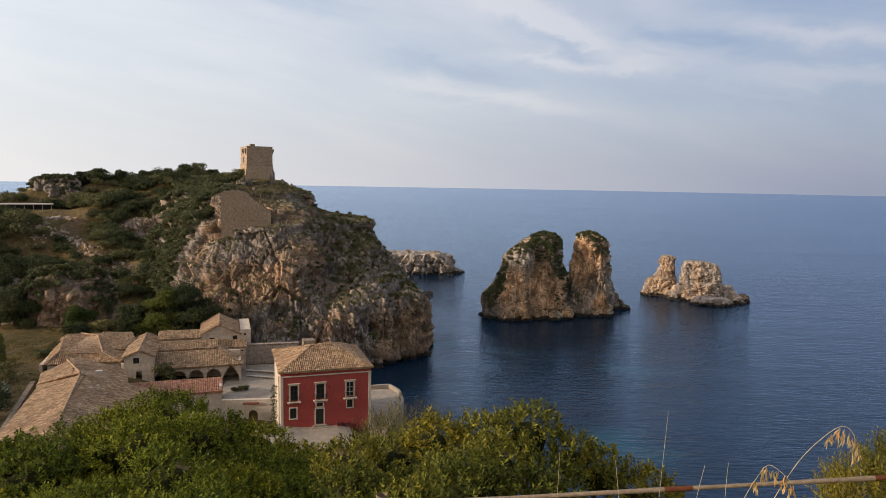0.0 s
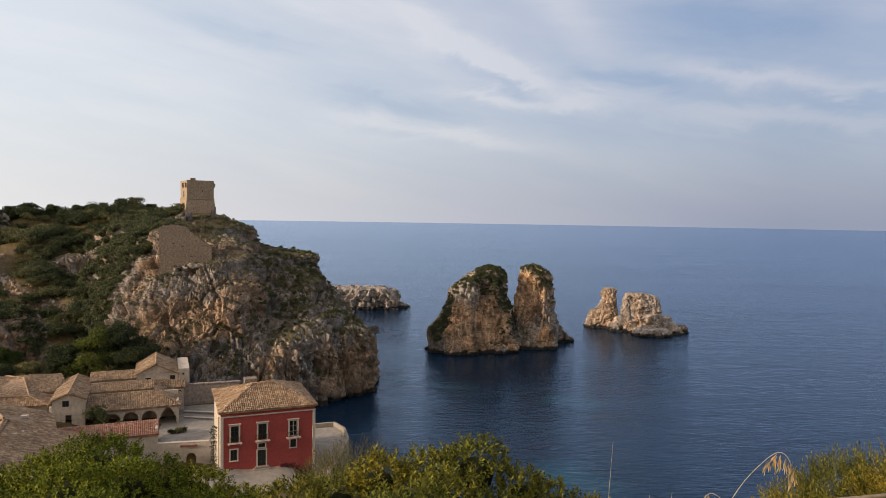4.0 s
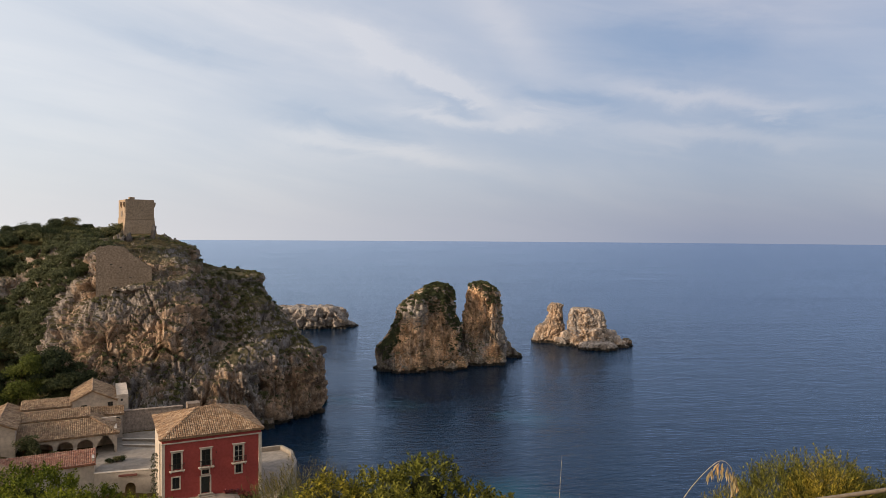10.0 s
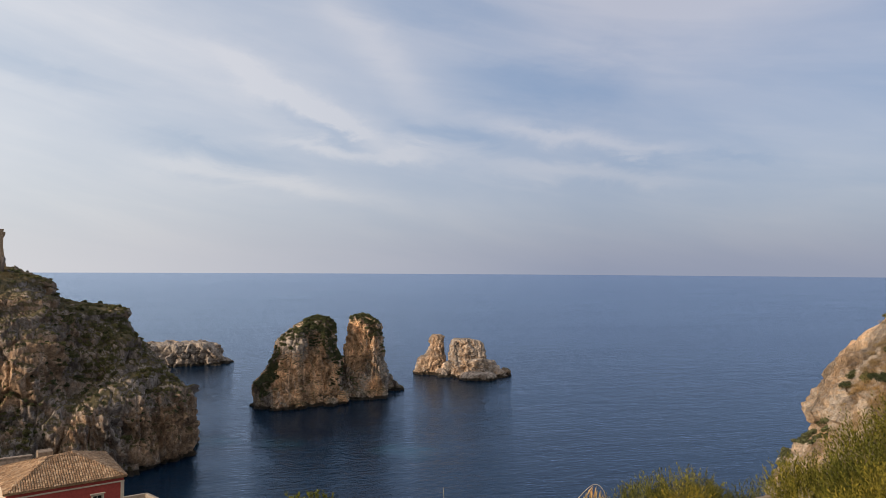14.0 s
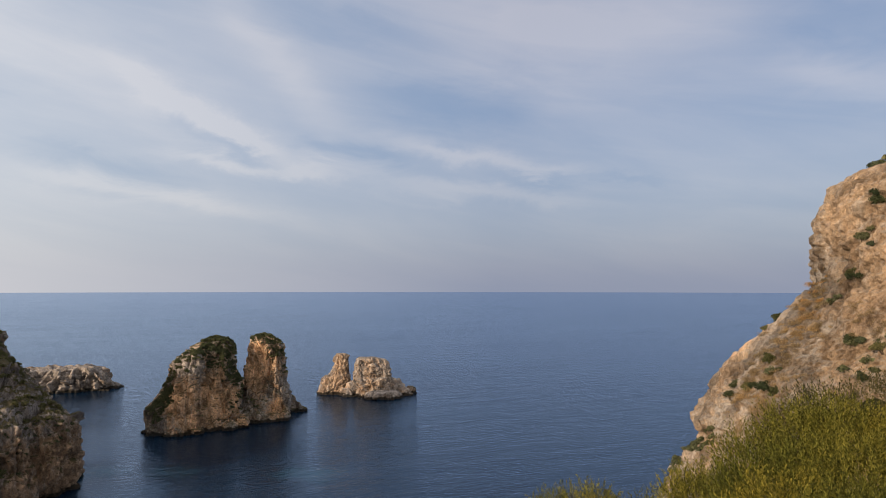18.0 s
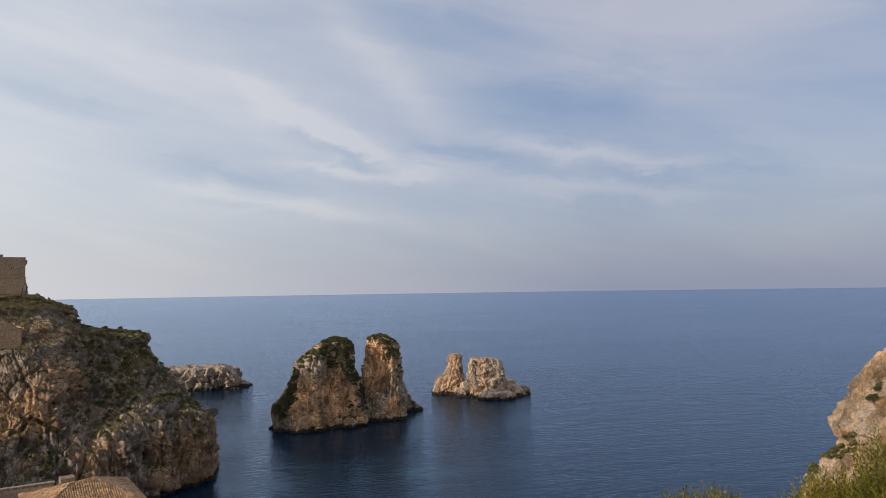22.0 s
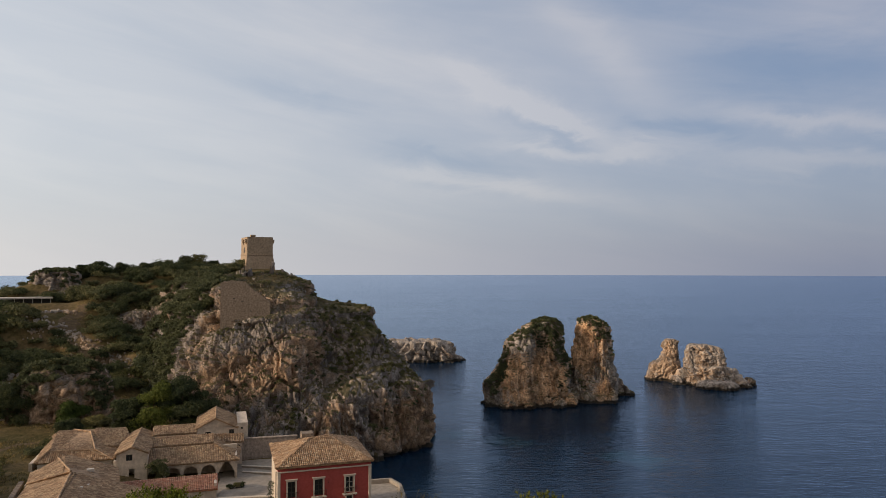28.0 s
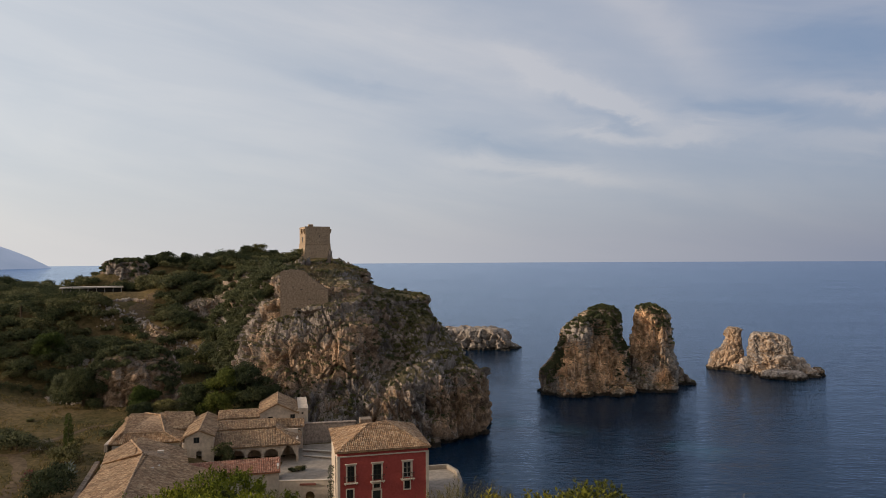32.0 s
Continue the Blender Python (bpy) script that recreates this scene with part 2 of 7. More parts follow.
# near-black fill of the shrub cores, standing in for shade between leaves
M["core"] = plain("dark_shade_fill", (0.030, 0.034, 0.012), 1.0, 6, 0.5)
M["red"] = plain("red_plaster", (0.40, 0.085, 0.075), 0.9, 3.0, 0.3)
M["dull_red"] = plain("faded_red_paint", (0.22, 0.10, 0.09), 0.9, 3.0, 0.4)
M["trim"] = plain("pale_stone_trim", (0.62, 0.55, 0.47), 0.85, 4.0, 0.2)
M["plaster"] = plain("aged_cream_plaster", (0.58, 0.50, 0.42), 0.9, 1.5, 0.45)
M["white"] = plain("whitewashed_wall", (0.55, 0.51, 0.47), 0.9, 1.5, 0.35)
M["paving"] = plain("stone_paving", (0.34, 0.30, 0.255), 0.9, 1.2, 0.4)
M["ruin"] = plain("rubble_masonry", (0.265, 0.215, 0.175), 0.95, 2.6, 0.9, relief=0.3)
M["tower"] = plain("tower_masonry", (0.41, 0.315, 0.23), 0.95, 2.5, 0.75, relief=0.15)
M["glass"] = plain("dark_window_glass", (0.03, 0.035, 0.04), 0.15, 1.0, 0.1)
# dark timber of the frames, also the painted shade inside openings
M["dark"] = plain("dark_timber_and_shade", (0.025, 0.025, 0.022), 0.6, 6.0, 0.3)
M["iron"] = plain("wrought_iron", (0.03, 0.028, 0.026), 0.6, 10.0, 0.2, 0.6)


def tiles_material(name, a, b_, c):
    def build(node, link, b):
        geo = node("ShaderNodeNewGeometry")
        col = ramp(node, link, geo.outputs["Random Per Island"], [(0.0, a), (0.55, b_), (1.0, c)])
        n = tex(node, link, 0.35, 5, 0.6)
        col = mix(node, link, 0.7, col, ramp(node, link, n, [(0.3, (0.55, 0.52, 0.5)), (0.7, (1.25, 1.22, 1.15))]), "MULTIPLY")
        lichen = tex(node, link, 1.8, 7, 0.75)
        col = mix(node, link, 0.8, col, ramp(node, link, lichen, [(0.35, (0.42, 0.40, 0.38)), (0.5, (0.95, 0.95, 0.95)), (0.66, (1.5, 1.48, 1.42))]), "MULTIPLY")
        link(col, b.inputs["Base Color"])
        b.inputs["Roughness"].default_value = 0.9
        bump(node, link, b, tex(node, link, 20, 3), 0.4, 0.02)
    return material(name, build)


M["tiles"] = tiles_material("lichened_roof_tiles", (0.25, 0.165, 0.105), (0.35, 0.24, 0.155), (0.46, 0.345, 0.23))
M["tiles_gold"] = tiles_material("golden_roof_tiles", (0.28, 0.175, 0.105), (0.40, 0.26, 0.155), (0.50, 0.375, 0.26))
M["tiles_red"] = tiles_material("red_roof_tiles", (0.30, 0.14, 0.10), (0.40, 0.20, 0.14), (0.46, 0.30, 0.22))


def build_ground(node, link, b):
    n = tex(node, link, 0.06, 6, 0.6)
    col = ramp(node, link, n, [(0.35, (0.055, 0.055, 0.022)), (0.5, (0.105, 0.082, 0.038)), (0.65, (0.165, 0.12, 0.065))])
    f = tex(node, link, 1.2, 9, 0.78)
    col = mix(node, link, 0.9, col, ramp(node, link, f, [(0.34, (0.35, 0.40, 0.28)), (0.5, (0.95, 0.95, 0.9)), (0.66, (1.6, 1.5, 1.4))]), "MULTIPLY")
    worn = tex(node, link, 0.22, 5, 0.65, (1, 0.5, 1), 0.8)
    col = mix(node, link, ramp(node, link, worn, [(0.54, (0, 0, 0)), (0.64, (0.7, 0.7, 0.7))]), col, (0.17, 0.125, 0.07))
    link(col, b.inputs["Base Color"])
    b.inputs["Roughness"].default_value = 1.0
    b.inputs["Specular IOR Level"].default_value = 0.1
    bump(node, link, b, f, 0.6, 0.2)


M["ground"] = material("dry_grass_and_soil", build_ground)


def build_sea(node, link, b):
    n = tex(node, link, 0.012, 5, 0.6, (1, 2.2, 1))
    col = ramp(node, link, n, [(0.35, (0.0022, 0.013, 0.032)), (0.65, (0.0035, 0.020, 0.048))])
    # shallow water over sand, by the rocks and the shore
    co = node("ShaderNodeTexCoord")
    wob = tex(node, link, 0.09, 4, 0.6)
    for x, y, r in ((-3, 163, 14), (9, 157, 14), (37, 143, 16), (24, 100, 20), (4, 108, 14)):
        d = node("ShaderNodeVectorMath")
        d.operation = "DISTANCE"
        link(co.outputs["Object"], d.inputs[0])
        d.inputs[1].default_value = (x, y, 0)
        f = node("ShaderNodeMath")
        f.operation = "MULTIPLY_ADD"
        link(d.outputs["Value"], f.inputs[0])
        f.inputs[1].default_value = 1.0 / r
        link(wob, f.inputs[2])
        col = mix(node, link, ramp(node, link, f.outputs[0], [(0.45, (0.45, 0.45, 0.45)), (1.1, (0, 0, 0))]), col, (0.010, 0.105, 0.14))
    link(col, b.inputs["Base Color"])
    b.inputs["Roughness"].default_value = 0.10
    b.inputs["IOR"].default_value = 1.33
    b.inputs["Specular IOR Level"].default_value = 0.0
    w1 = tex(node, link, 0.75, 5, 0.6, (0.45, 1.35, 1), 0.4)
    w2 = tex(node, link, 0.10, 3, 0.6, (0.6, 1.5, 1), 0.4)
    s = node("ShaderNodeMath")
    s.operation = "MULTIPLY_ADD"
    s.inputs[1].default_value = 1.6
    link(w2, s.inputs[0]), link(w1, s.inputs[2])
    wave = node("ShaderNodeBump", Distance=0.23)
    # long slicks of calmer water between rippled ones
    slick = tex(node, link, 0.011, 5, 0.6, (0.35, 2.6, 1), 0.5)
    link(ramp(node, link, slick, [(0.36, (0.5, 0.5, 0.5)), (0.62, (1, 1, 1))]), wave.inputs["Strength"])
    link(s.outputs[0], wave.inputs["Height"])
    gloss = node("ShaderNodeBsdfAnisotropic", Roughness=0.06, Color=(0.63, 0.765, 0.96, 1))
    fres = node("ShaderNodeFresnel", IOR=1.34)
    for n_ in (b, gloss, fres):
        link(wave.outputs[0], n_.inputs["Normal"])
    m = node("ShaderNodeMixShader")
    link(fres.outputs[0], m.inputs[0]), link(b.outputs[0], m.inputs[1]), link(gloss.outputs[0], m.inputs[2])
    SURFACE.append((link, m.outputs[0]))


SURFACE = []
M["sea"] = material("sea_water", build_sea)
SURFACE[0][0](SURFACE[0][1], [n for n in M["sea"].node_tree.nodes if n.bl_idname == "ShaderNodeOutputMaterial"][0].inputs[0])


# ---- mesh helpers ----
def grid_mesh(name, P, closed_u=False, mat=None, smooth=True):
    nv, nu = P.shape[:2]
    idx = np.arange(nv * nu).reshape(nv, nu)
    r = np.roll(idx, -1, 1) if closed_u else idx[:, 1:]
    l = idx if closed_u else idx[:, :-1]
    q = np.stack([l[:-1], r[:-1], r[1:], l[1:]], -1).reshape(-1, 4)
    return raw_mesh(name, P.reshape(-1, 3), q, mat, smooth)


def raw_mesh(name, verts, quads, mat=None, smooth=False):
    me = bpy.data.meshes.new(name)
    verts, quads = np.asarray(verts, np.float32), np.asarray(quads, np.int32)
    n = quads.shape[1]
    me.vertices.add(len(verts))
    me.vertices.foreach_set("co", verts.ravel())
    me.loops.add(quads.size)
    me.loops.foreach_set("vertex_index", quads.ravel())
    me.polygons.add(len(quads))
    me.polygons.foreach_set("loop_start", np.arange(0, quads.size, n, dtype=np.int32))
    me.polygons.foreach_set("loop_total", np.full(len(quads), n, np.int32))
    me.polygons.foreach_set("use_smooth", np.full(len(quads), smooth, bool))
    me.update(calc_edges=True)
    me.validate()
    if mat:
        me.materials.append(mat)
    return me


PERM = np.random.RandomState(7).permutation(1024)
GRAD = np.random.RandomState(8).randn(1024, 3)
GRAD /= np.linalg.norm(GRAD, axis=1)[:, None]


def perlin(p):
    """Gradient noise of points (n, 3), about -1 to 1."""
    i = np.floor(p).astype(int)
    f = p - i
    w = f * f * f * (f * (f * 6 - 15) + 10)
    out = 0
    for dx in (0, 1):
        for dy in (0, 1):
            for dz in (0, 1):
                h = PERM[(i[:, 0] + dx) & 1023]
                h = PERM[(h + i[:, 1] + dy) & 1023]
                h = PERM[(h + i[:, 2] + dz) & 1023]
                d = f - (dx, dy, dz)
                g = (GRAD[h] * d).sum(1)
                out = out + g * (w[:, 0] if dx else 1 - w[:, 0]) * (w[:, 1] if dy else 1 - w[:, 1]) * (w[:, 2] if dz else 1 - w[:, 2])
    return out * 1.6


def fbm(p, octaves=4, gain=0.5):
    out, a = 0, 1.0
    for k in range(octaves):
        out = out + a * perlin(p * 2 ** k + 17.3 * k)
        a *= gain
    return out


def ridged(p, octaves=4, gain=0.5):
    out, a = 0, 1.0
    for k in range(octaves):
        out = out + a * (1 - 2 * np.abs(perlin(p * 2 ** k + 9.1 * k)))
        a *= gain
    return out


def catmull(P, n, closed, weights=None):
    """Smooth resampling of control rows P (k, ...) to n rows; weights: the share of rows for each stretch."""
    k = len(P)
    t = np.linspace(0, k if closed else k - 1, n, endpoint=not closed)
    if weights is not None:
        w = np.concatenate([[0], np.cumsum(np.asarray(weights, float))])
        t = np.interp(np.linspace(0, w[-1], n, endpoint=not closed), w, np.arange(len(w)))
    i = np.floor(t).astype(int)
    if not closed:
        i = np.minimum(i, k - 2)
    f = (t - i).reshape(-1, *([1] * (P.ndim - 1)))
    pick = (lambda j: P[j % k]) if closed else (lambda j: P[np.clip(j, 0, k - 1)])
    a, b, c, d = pick(i - 1), pick(i), pick(i + 1), pick(i + 2)
    return 0.5 * (2 * b + (c - a) * f + (2 * a - 5 * b + 4 * c - d) * f ** 2 + (3 * b - a - 3 * c + d) * f ** 3)


def cells(p):
    """Cell noise: distance to the cell's border, and a random number for each cell."""
    i = np.floor(p).astype(int)
    f1, f2, rnd = np.full(len(p), 9.0), np.full(len(p), 9.0), np.zeros(len(p))
    for dx in (-1, 0, 1):
        for dy in (-1, 0, 1):
            for dz in (-1, 0, 1):
                h = PERM[(i[:, 0] + dx) & 1023]
                h = PERM[(h + i[:, 1] + dy) & 1023]
                h = PERM[(h + i[:, 2] + dz) & 1023]
                d = np.linalg.norm(i + (dx, dy, dz) + 0.5 + GRAD[h] * 0.45 - p, axis=1)
                near = d < f1
                f2 = np.where(near, f1, np.minimum(f2, d))
                rnd = np.where(near, h / 1023.0, rnd)
                f1 = np.where(near, d, f1)
    return f2 - f1, rnd


def facets(p):
    """Broken faces: every cell is a tilted plane, with a step to the next one."""
    i0 = np.floor(p - 0.5).astype(int)
    best, e, second = np.full(len(p), 9.0), np.zeros(len(p)), np.full(len(p), 9.0)
    for dx in (0, 1):
        for dy in (0, 1):
            for dz in (0, 1):
                h = PERM[(i0[:, 0] + dx) & 1023]
                h = PERM[(h + i0[:, 1] + dy) & 1023]
                h = PERM[(h + i0[:, 2] + dz) & 1023]
                q = p - (i0 + (dx, dy, dz) + 0.5 + GRAD[h] * 0.4)
                d = (q * q).sum(1)
                near = d < best
                second = np.where(near, best, np.minimum(second, d))
                e = np.where(near, (q * GRAD[(h * 7 + 3) & 1023]).sum(1) * 1.5 + h / 1023.0 - 0.5, e)
                best = np.where(near, d, best)
    gap = np.sqrt(second) - np.sqrt(best)
    return e - np.maximum(0.0, 0.10 - gap) * 6.0


def normals(P, closed=True):
    du = (np.roll(P, -1, 1) - np.roll(P, 1, 1)) if closed else np.gradient(P, axis=1)
    n = np.cross(du, np.gradient(P, axis=0))
    return n / (np.linalg.norm(n, axis=2)[..., None] + 1e-9)


def crag(P, steps, closed=True, off=0.0):
    """Displace a grid of points along its normals; steps: (kind, size in metres, depth in metres, squash of the height)."""
    n = normals(P, closed)
    d = 0
    for k, (kind, size, depth, squash) in enumerate(steps):
        q = P.reshape(-1, 3) * (1, 1, squash) / size + off + 31 * k
        if kind == "soft":
            e = fbm(q, 3)
        elif kind == "crack":                       # narrow clefts
            e = -np.maximum(0.0, 1 - np.abs(perlin(q) + 0.25 * perlin(q * 3.1)) * 6.5) - 0.5 * np.maximum(0.0, 1 - np.abs(perlin(q * 2.3 + 40)) * 7)
        elif kind == "ridge":
            e = ridged(q, 4, 0.55)
        elif kind == "facet":
            warp = np.stack([perlin(q * 0.8 + 5), perlin(q * 0.8 + 50), perlin(q * 0.8 + 90)], 1) * 0.35
            e = facets(q + warp)
        elif kind == "beds":                        # faces broken along tilted beds
            u = P.reshape(-1, 3) @ np.array([(0.413, -0.492, 0.766), (0.766, 0.643, 0.0), (-0.492, 0.587, 0.643)]).T
            u = u * (0.45, 0.8, 1.0) / size + off
            e = facets(u + 0.3 * np.stack([perlin(u + 5), perlin(u + 50), perlin(u + 90)], 1))
        else:
            warp = np.stack([perlin(q * 0.7 + 5), perlin(q * 0.7 + 50), perlin(q * 0.7 + 90)], 1) * 0.5
            b, r = cells(q + warp)
            e = (r - 0.5) * 1.0 + np.minimum(b, 0.35) * 2.6
        d = d + depth * (e - np.median(e))
    calm = 1 - 0.7 * np.clip(n[..., 2:3], 0, 1) ** 2          # flat tops are smoother than faces
    return P + n * calm * np.reshape(d, (P.shape[0], P.shape[1], 1))


def dent(P, x, y, z, rx, ry, rz, depth, closed=True):
    """Push a rounded region of a surface out (depth > 0) or in."""
    w = np.exp(-(((P[..., 0] - x) / rx) ** 2 + ((P[..., 1] - y) / ry) ** 2 + ((P[..., 2] - z) / rz) ** 2))
    return P + normals(P, closed) * (w * depth)[..., None]


def loft(levels, nu, nv, cap=0.3, dense=None):
    """Closed rock body: levels of (height, ring of (x, y)), lofted smoothly and drawn together at the top; dense: weights along the ring."""
    rings = []
    for z, ring in levels:
        c = catmull(np.array(ring, float), nu, True, dense)
        rings.append(np.concatenate([c, np.full((nu, 1), float(z))], 1))
    top = rings[-1]
    mid = top.mean(0)
    for k, s in ((0.7, 0.45), (0.35, 0.75), (0.02, 1.0)):
        r = mid + (top - mid) * k
        r[:, 2] = top[:, 2] + cap * s
        rings.append(r)
    rings = np.array(rings)
    far = np.maximum(np.linalg.norm(np.diff(rings, axis=0), axis=2).mean(1), 0.3) ** 0.9
    far[-3:] *= 0.5
    return catmull(rings, nv, False, far)


def oval(cx, cy, rx, ry, turn=0.0, n=12, square=2.6):
    a = np.arange(n) * 2 * np.pi / n
    c, s = np.cos(a), np.sin(a)
    x, y = np.sign(c) * np.abs(c) ** (2 / square) * rx, np.sign(s) * np.abs(s) ** (2 / square) * ry
    t = radians(turn)
    return np.stack([cx + x * math.cos(t) - y * math.sin(t), cy + x * math.sin(t) + y * math.cos(t)], 1)


def part(name, data, mat, parent, label=""):
    """One mesh object under a thing; data is a mesh, or a bmesh that becomes one."""
    if isinstance(data, bmesh.types.BMesh):
        me = bpy.data.meshes.new(name)
        data.to_mesh(me)
        data.free()
        data = me
    if mat and not data.materials:
        data.materials.append(mat)
    ob = new(name, data)
    ob.parent = parent
    return tagged(ob, label)


def thing(name, m, label, category, group="", kind="", data=None):
    ob = new(name, data)
    ob.matrix_world = m
    return tagged(ob, label, category, group, kind)


def box(x0, x1, y0, y1, z0, z1, bevel=0.0):
    bm = bmesh.new()
    bmesh.ops.create_cube(bm, size=1)
    for v in bm.verts:
        v.co = Vector((x0 if v.co.x < 0 else x1, y0 if v.co.y < 0 else y1, z0 if v.co.z < 0 else z1))
    if bevel:
        bmesh.ops.bevel(bm, geom=bm.edges[:], offset=bevel, segments=1, affect="EDGES")
    return bm

# ---- land, sea and rocks ----
# spot heights of the slope from the terrace to the cove, the village, the fields and the hill
SPOTS_NEAR = [(0, 0, 37.4), (-8, -6, 38), (8, -4, 37.6), (0, -30, 44), (-4, 5, 35.2), (1, 5, 35.2), (3, 3, 36.3), (6, 4, 35.6), (-6, 12, 31), (1.5, 9, 30), (5, 8, 31), (2, 16, 22), (8, 14, 23), (6, 24, 12), (14, 24, 13), (-8, 30, 18),
              (-14, 55, 9), (-19, 80, 4), (22, 20, 22), (32, 18, 28), (45, 5, 40), (70, -5, 50), (-40, 20, 30), (-45, 50, 16), (-80, 30, 30), (-75, 62, 13)]
# three spots at x -175 to -200 add an unseen hill shading the field
SPOTS_COVE = [(-25, 88, 5.6), (-18, 91, 5.0), (-11, 93, 4), (-11, 104, 4), (-34, 97.5, 0.4), (-30, 99, 0.6), (-33, 106, 5), (-40, 110, 5), (-36, 125, 6), (-48, 85, 6), (-60, 85, 7.5), (-60, 105, 7.5), (-58, 125, 8), (-70, 100, 8.2), (-70, 118, 8.5),
              (-90, 110, 9), (-95, 138, 8.6), (-120, 120, 12), (-175, 62, 36), (-200, 50, 43), (-190, 85, 30), (-75, 135, 9.5), (2, 90, -5), (6, 60, -4), (20, 45, -3), (45, 50, -6), (90, 60, -8), (0, 125, -6), (-8, 135, -5), (60, 20, 8)]
SPOTS_HILL = [(-62, 146, 10), (-80, 152, 14), (-100, 155, 17), (-74, 165, 20), (-90, 172, 23), (-110, 172, 27.5), (-114, 184, 30), (-100, 190, 31.5), (-122, 197, 35), (-108, 205, 37.5), (-90, 210, 37.5),
              (-88, 226, 38.6), (-70, 225, 38.8), (-135, 180, 27), (-150, 165, 23), (-165, 200, 27.5), (-190, 215, 30.5), (-140, 205, 26), (-150, 140, 16), (-200, 150, 24), (-160, 100, 15), (-120, 240, 22), (-90, 262, 8)]
SPOTS = np.array(SPOTS_NEAR + SPOTS_COVE + SPOTS_HILL, float)


def land(x, y):
    """Height of the ground, interpolated between the spot heights."""
    x, y = np.atleast_1d(np.asarray(x, float)), np.atleast_1d(np.asarray(y, float))
    d2 = (x[:, None] - SPOTS[:, 0]) ** 2 + (y[:, None] - SPOTS[:, 1]) ** 2
    w = 1 / (d2 + 3.0) ** 1.7
    h = (w * SPOTS[:, 2]).sum(1) / w.sum(1)
    rough = np.clip((h - 9) / 10, 0.0, 1) * np.clip((np.hypot(x, y) - 20) / 40, 0, 1)
    q = np.stack([x, y, 0 * x], 1)
    return h + rough * 0.9 * fbm(q / 14, 4)


gx, gy = np.meshgrid(np.linspace(-260, 100, 271), np.linspace(-60, 300, 271))
gz = land(gx.ravel(), gy.ravel()).reshape(gx.shape)
edge = np.minimum.reduce([(gx + 255) / 40, (95 - gx) / 40, (292 - gy) / 40, np.ones_like(gx)])
gz = np.where(edge < 1, -6 + (gz + 6) * np.clip(edge, 0, 1), gz)
sea_side = np.clip((gx + 60) / 30, 0, 1) * np.clip((gy - 150) / 20, 0, 1)
gz = gz - sea_side * 60
# the shore from the quay to the foot of the side cliff: beyond it the ground dips under the sea
shore_y = np.interp(gx, [-12, -6, 2, 14, 26, 40, 60], [112, 92, 50, 34, 32, 40, 40])
beyond = np.where(gx > -12, gy - shore_y, -99)
gz = np.where(beyond > -14, np.minimum(gz, 2.0 - (beyond + 4) * 1.2), gz)
ground = thing("ground", Matrix(), "dry grassy soil slope and fields above the cove", "ground", kind="structure",
               data=grid_mesh("ground", np.stack([gx, gy, gz], -1), mat=M["ground"]))

ring = np.linspace(0, 2 * np.pi, 181)[:-1]
rad = np.array([0, 60, 120, 180, 240, 320, 450, 700, 1200, 2200, 3500, 4900.0])
sea = thing("sea", Matrix(), "calm dark blue sea with fine ripples reaching the horizon", "sea", kind="structure",
            data=grid_mesh("sea", np.stack([rad[:, None] * np.cos(-ring), rad[:, None] * np.sin(-ring), np.zeros((12, 180))], -1), True, M["sea"]))

HEADLAND = [
    (-4, [(-95, 175), (-75, 150), (-56, 137), (-42, 131), (-31, 133), (-18, 139), (-8.8, 148), (-7.6, 157), (-13.6, 180), (-26, 205), (-60, 240), (-100, 225)]),
    (6, [(-93, 177), (-74, 151), (-55, 138), (-41, 133), (-31, 135), (-18, 141), (-9.1, 149), (-8.4, 157), (-14.6, 180), (-27, 205), (-60, 239), (-99, 224)]),
    (12, [(-92, 180), (-72, 153), (-56, 141), (-42, 136), (-31.5, 139), (-19.5, 144.5), (-9.6, 150.5), (-9, 157), (-15.8, 178), (-30, 204), (-60, 238), (-98, 223)]),
    (16, [(-90, 183), (-71, 155), (-57, 143), (-42.5, 138.5), (-32, 142), (-20.6, 148), (-12.2, 154), (-11.7, 160), (-18.2, 180), (-33, 203), (-61, 237), (-96, 222)]),
    (21, [(-89, 184), (-69, 157), (-56, 145.5), (-43, 141.5), (-33, 145.5), (-24, 153), (-17.5, 161), (-17.5, 168), (-23, 184), (-38, 203), (-61, 236), (-96, 222)]),
    (27, [(-86, 187), (-66, 160), (-53, 149), (-44.5, 146), (-37, 150), (-29.8, 160), (-24.1, 169), (-24.6, 176), (-30.6, 190), (-43, 206), (-62, 234), (-94, 222)]),
    (29, [(-85.5, 187.5), (-65.8, 160.7), (-53, 150), (-45.2, 147.2), (-38.5, 151.5), (-33, 161), (-25.5, 171), (-25, 177), (-31, 190), (-44, 207), (-62.3, 233.7), (-93.7, 222)]),
    (31, [(-84, 190), (-64.5, 163), (-53, 152.5), (-47, 150.5), (-43, 156), (-41.0, 167), (-39.4, 177), (-40.2, 184), (-42.6, 195), (-49, 210), (-63, 233), (-93, 222)]),
    (35, [(-82, 193), (-64, 168), (-54.5, 158), (-51, 157.5), (-49, 163), (-45.4, 172), (-42.6, 182), (-43.4, 190), (-45.6, 200), (-54, 214), (-65, 232), (-91, 222)]),
    (37, [(-80, 200), (-70, 187), (-63, 180), (-60, 181), (-59, 186), (-55.5, 195), (-53, 203), (-53, 209), (-54, 216), (-61, 223), (-69, 231), (-88, 220)])]
P = loft(HEADLAND, 1080, 290, 0.4, [0.6, 1, 1.3, 1, 1, 1, 1, 1.2, 0.8, 0.5, 0.2, 0.2])
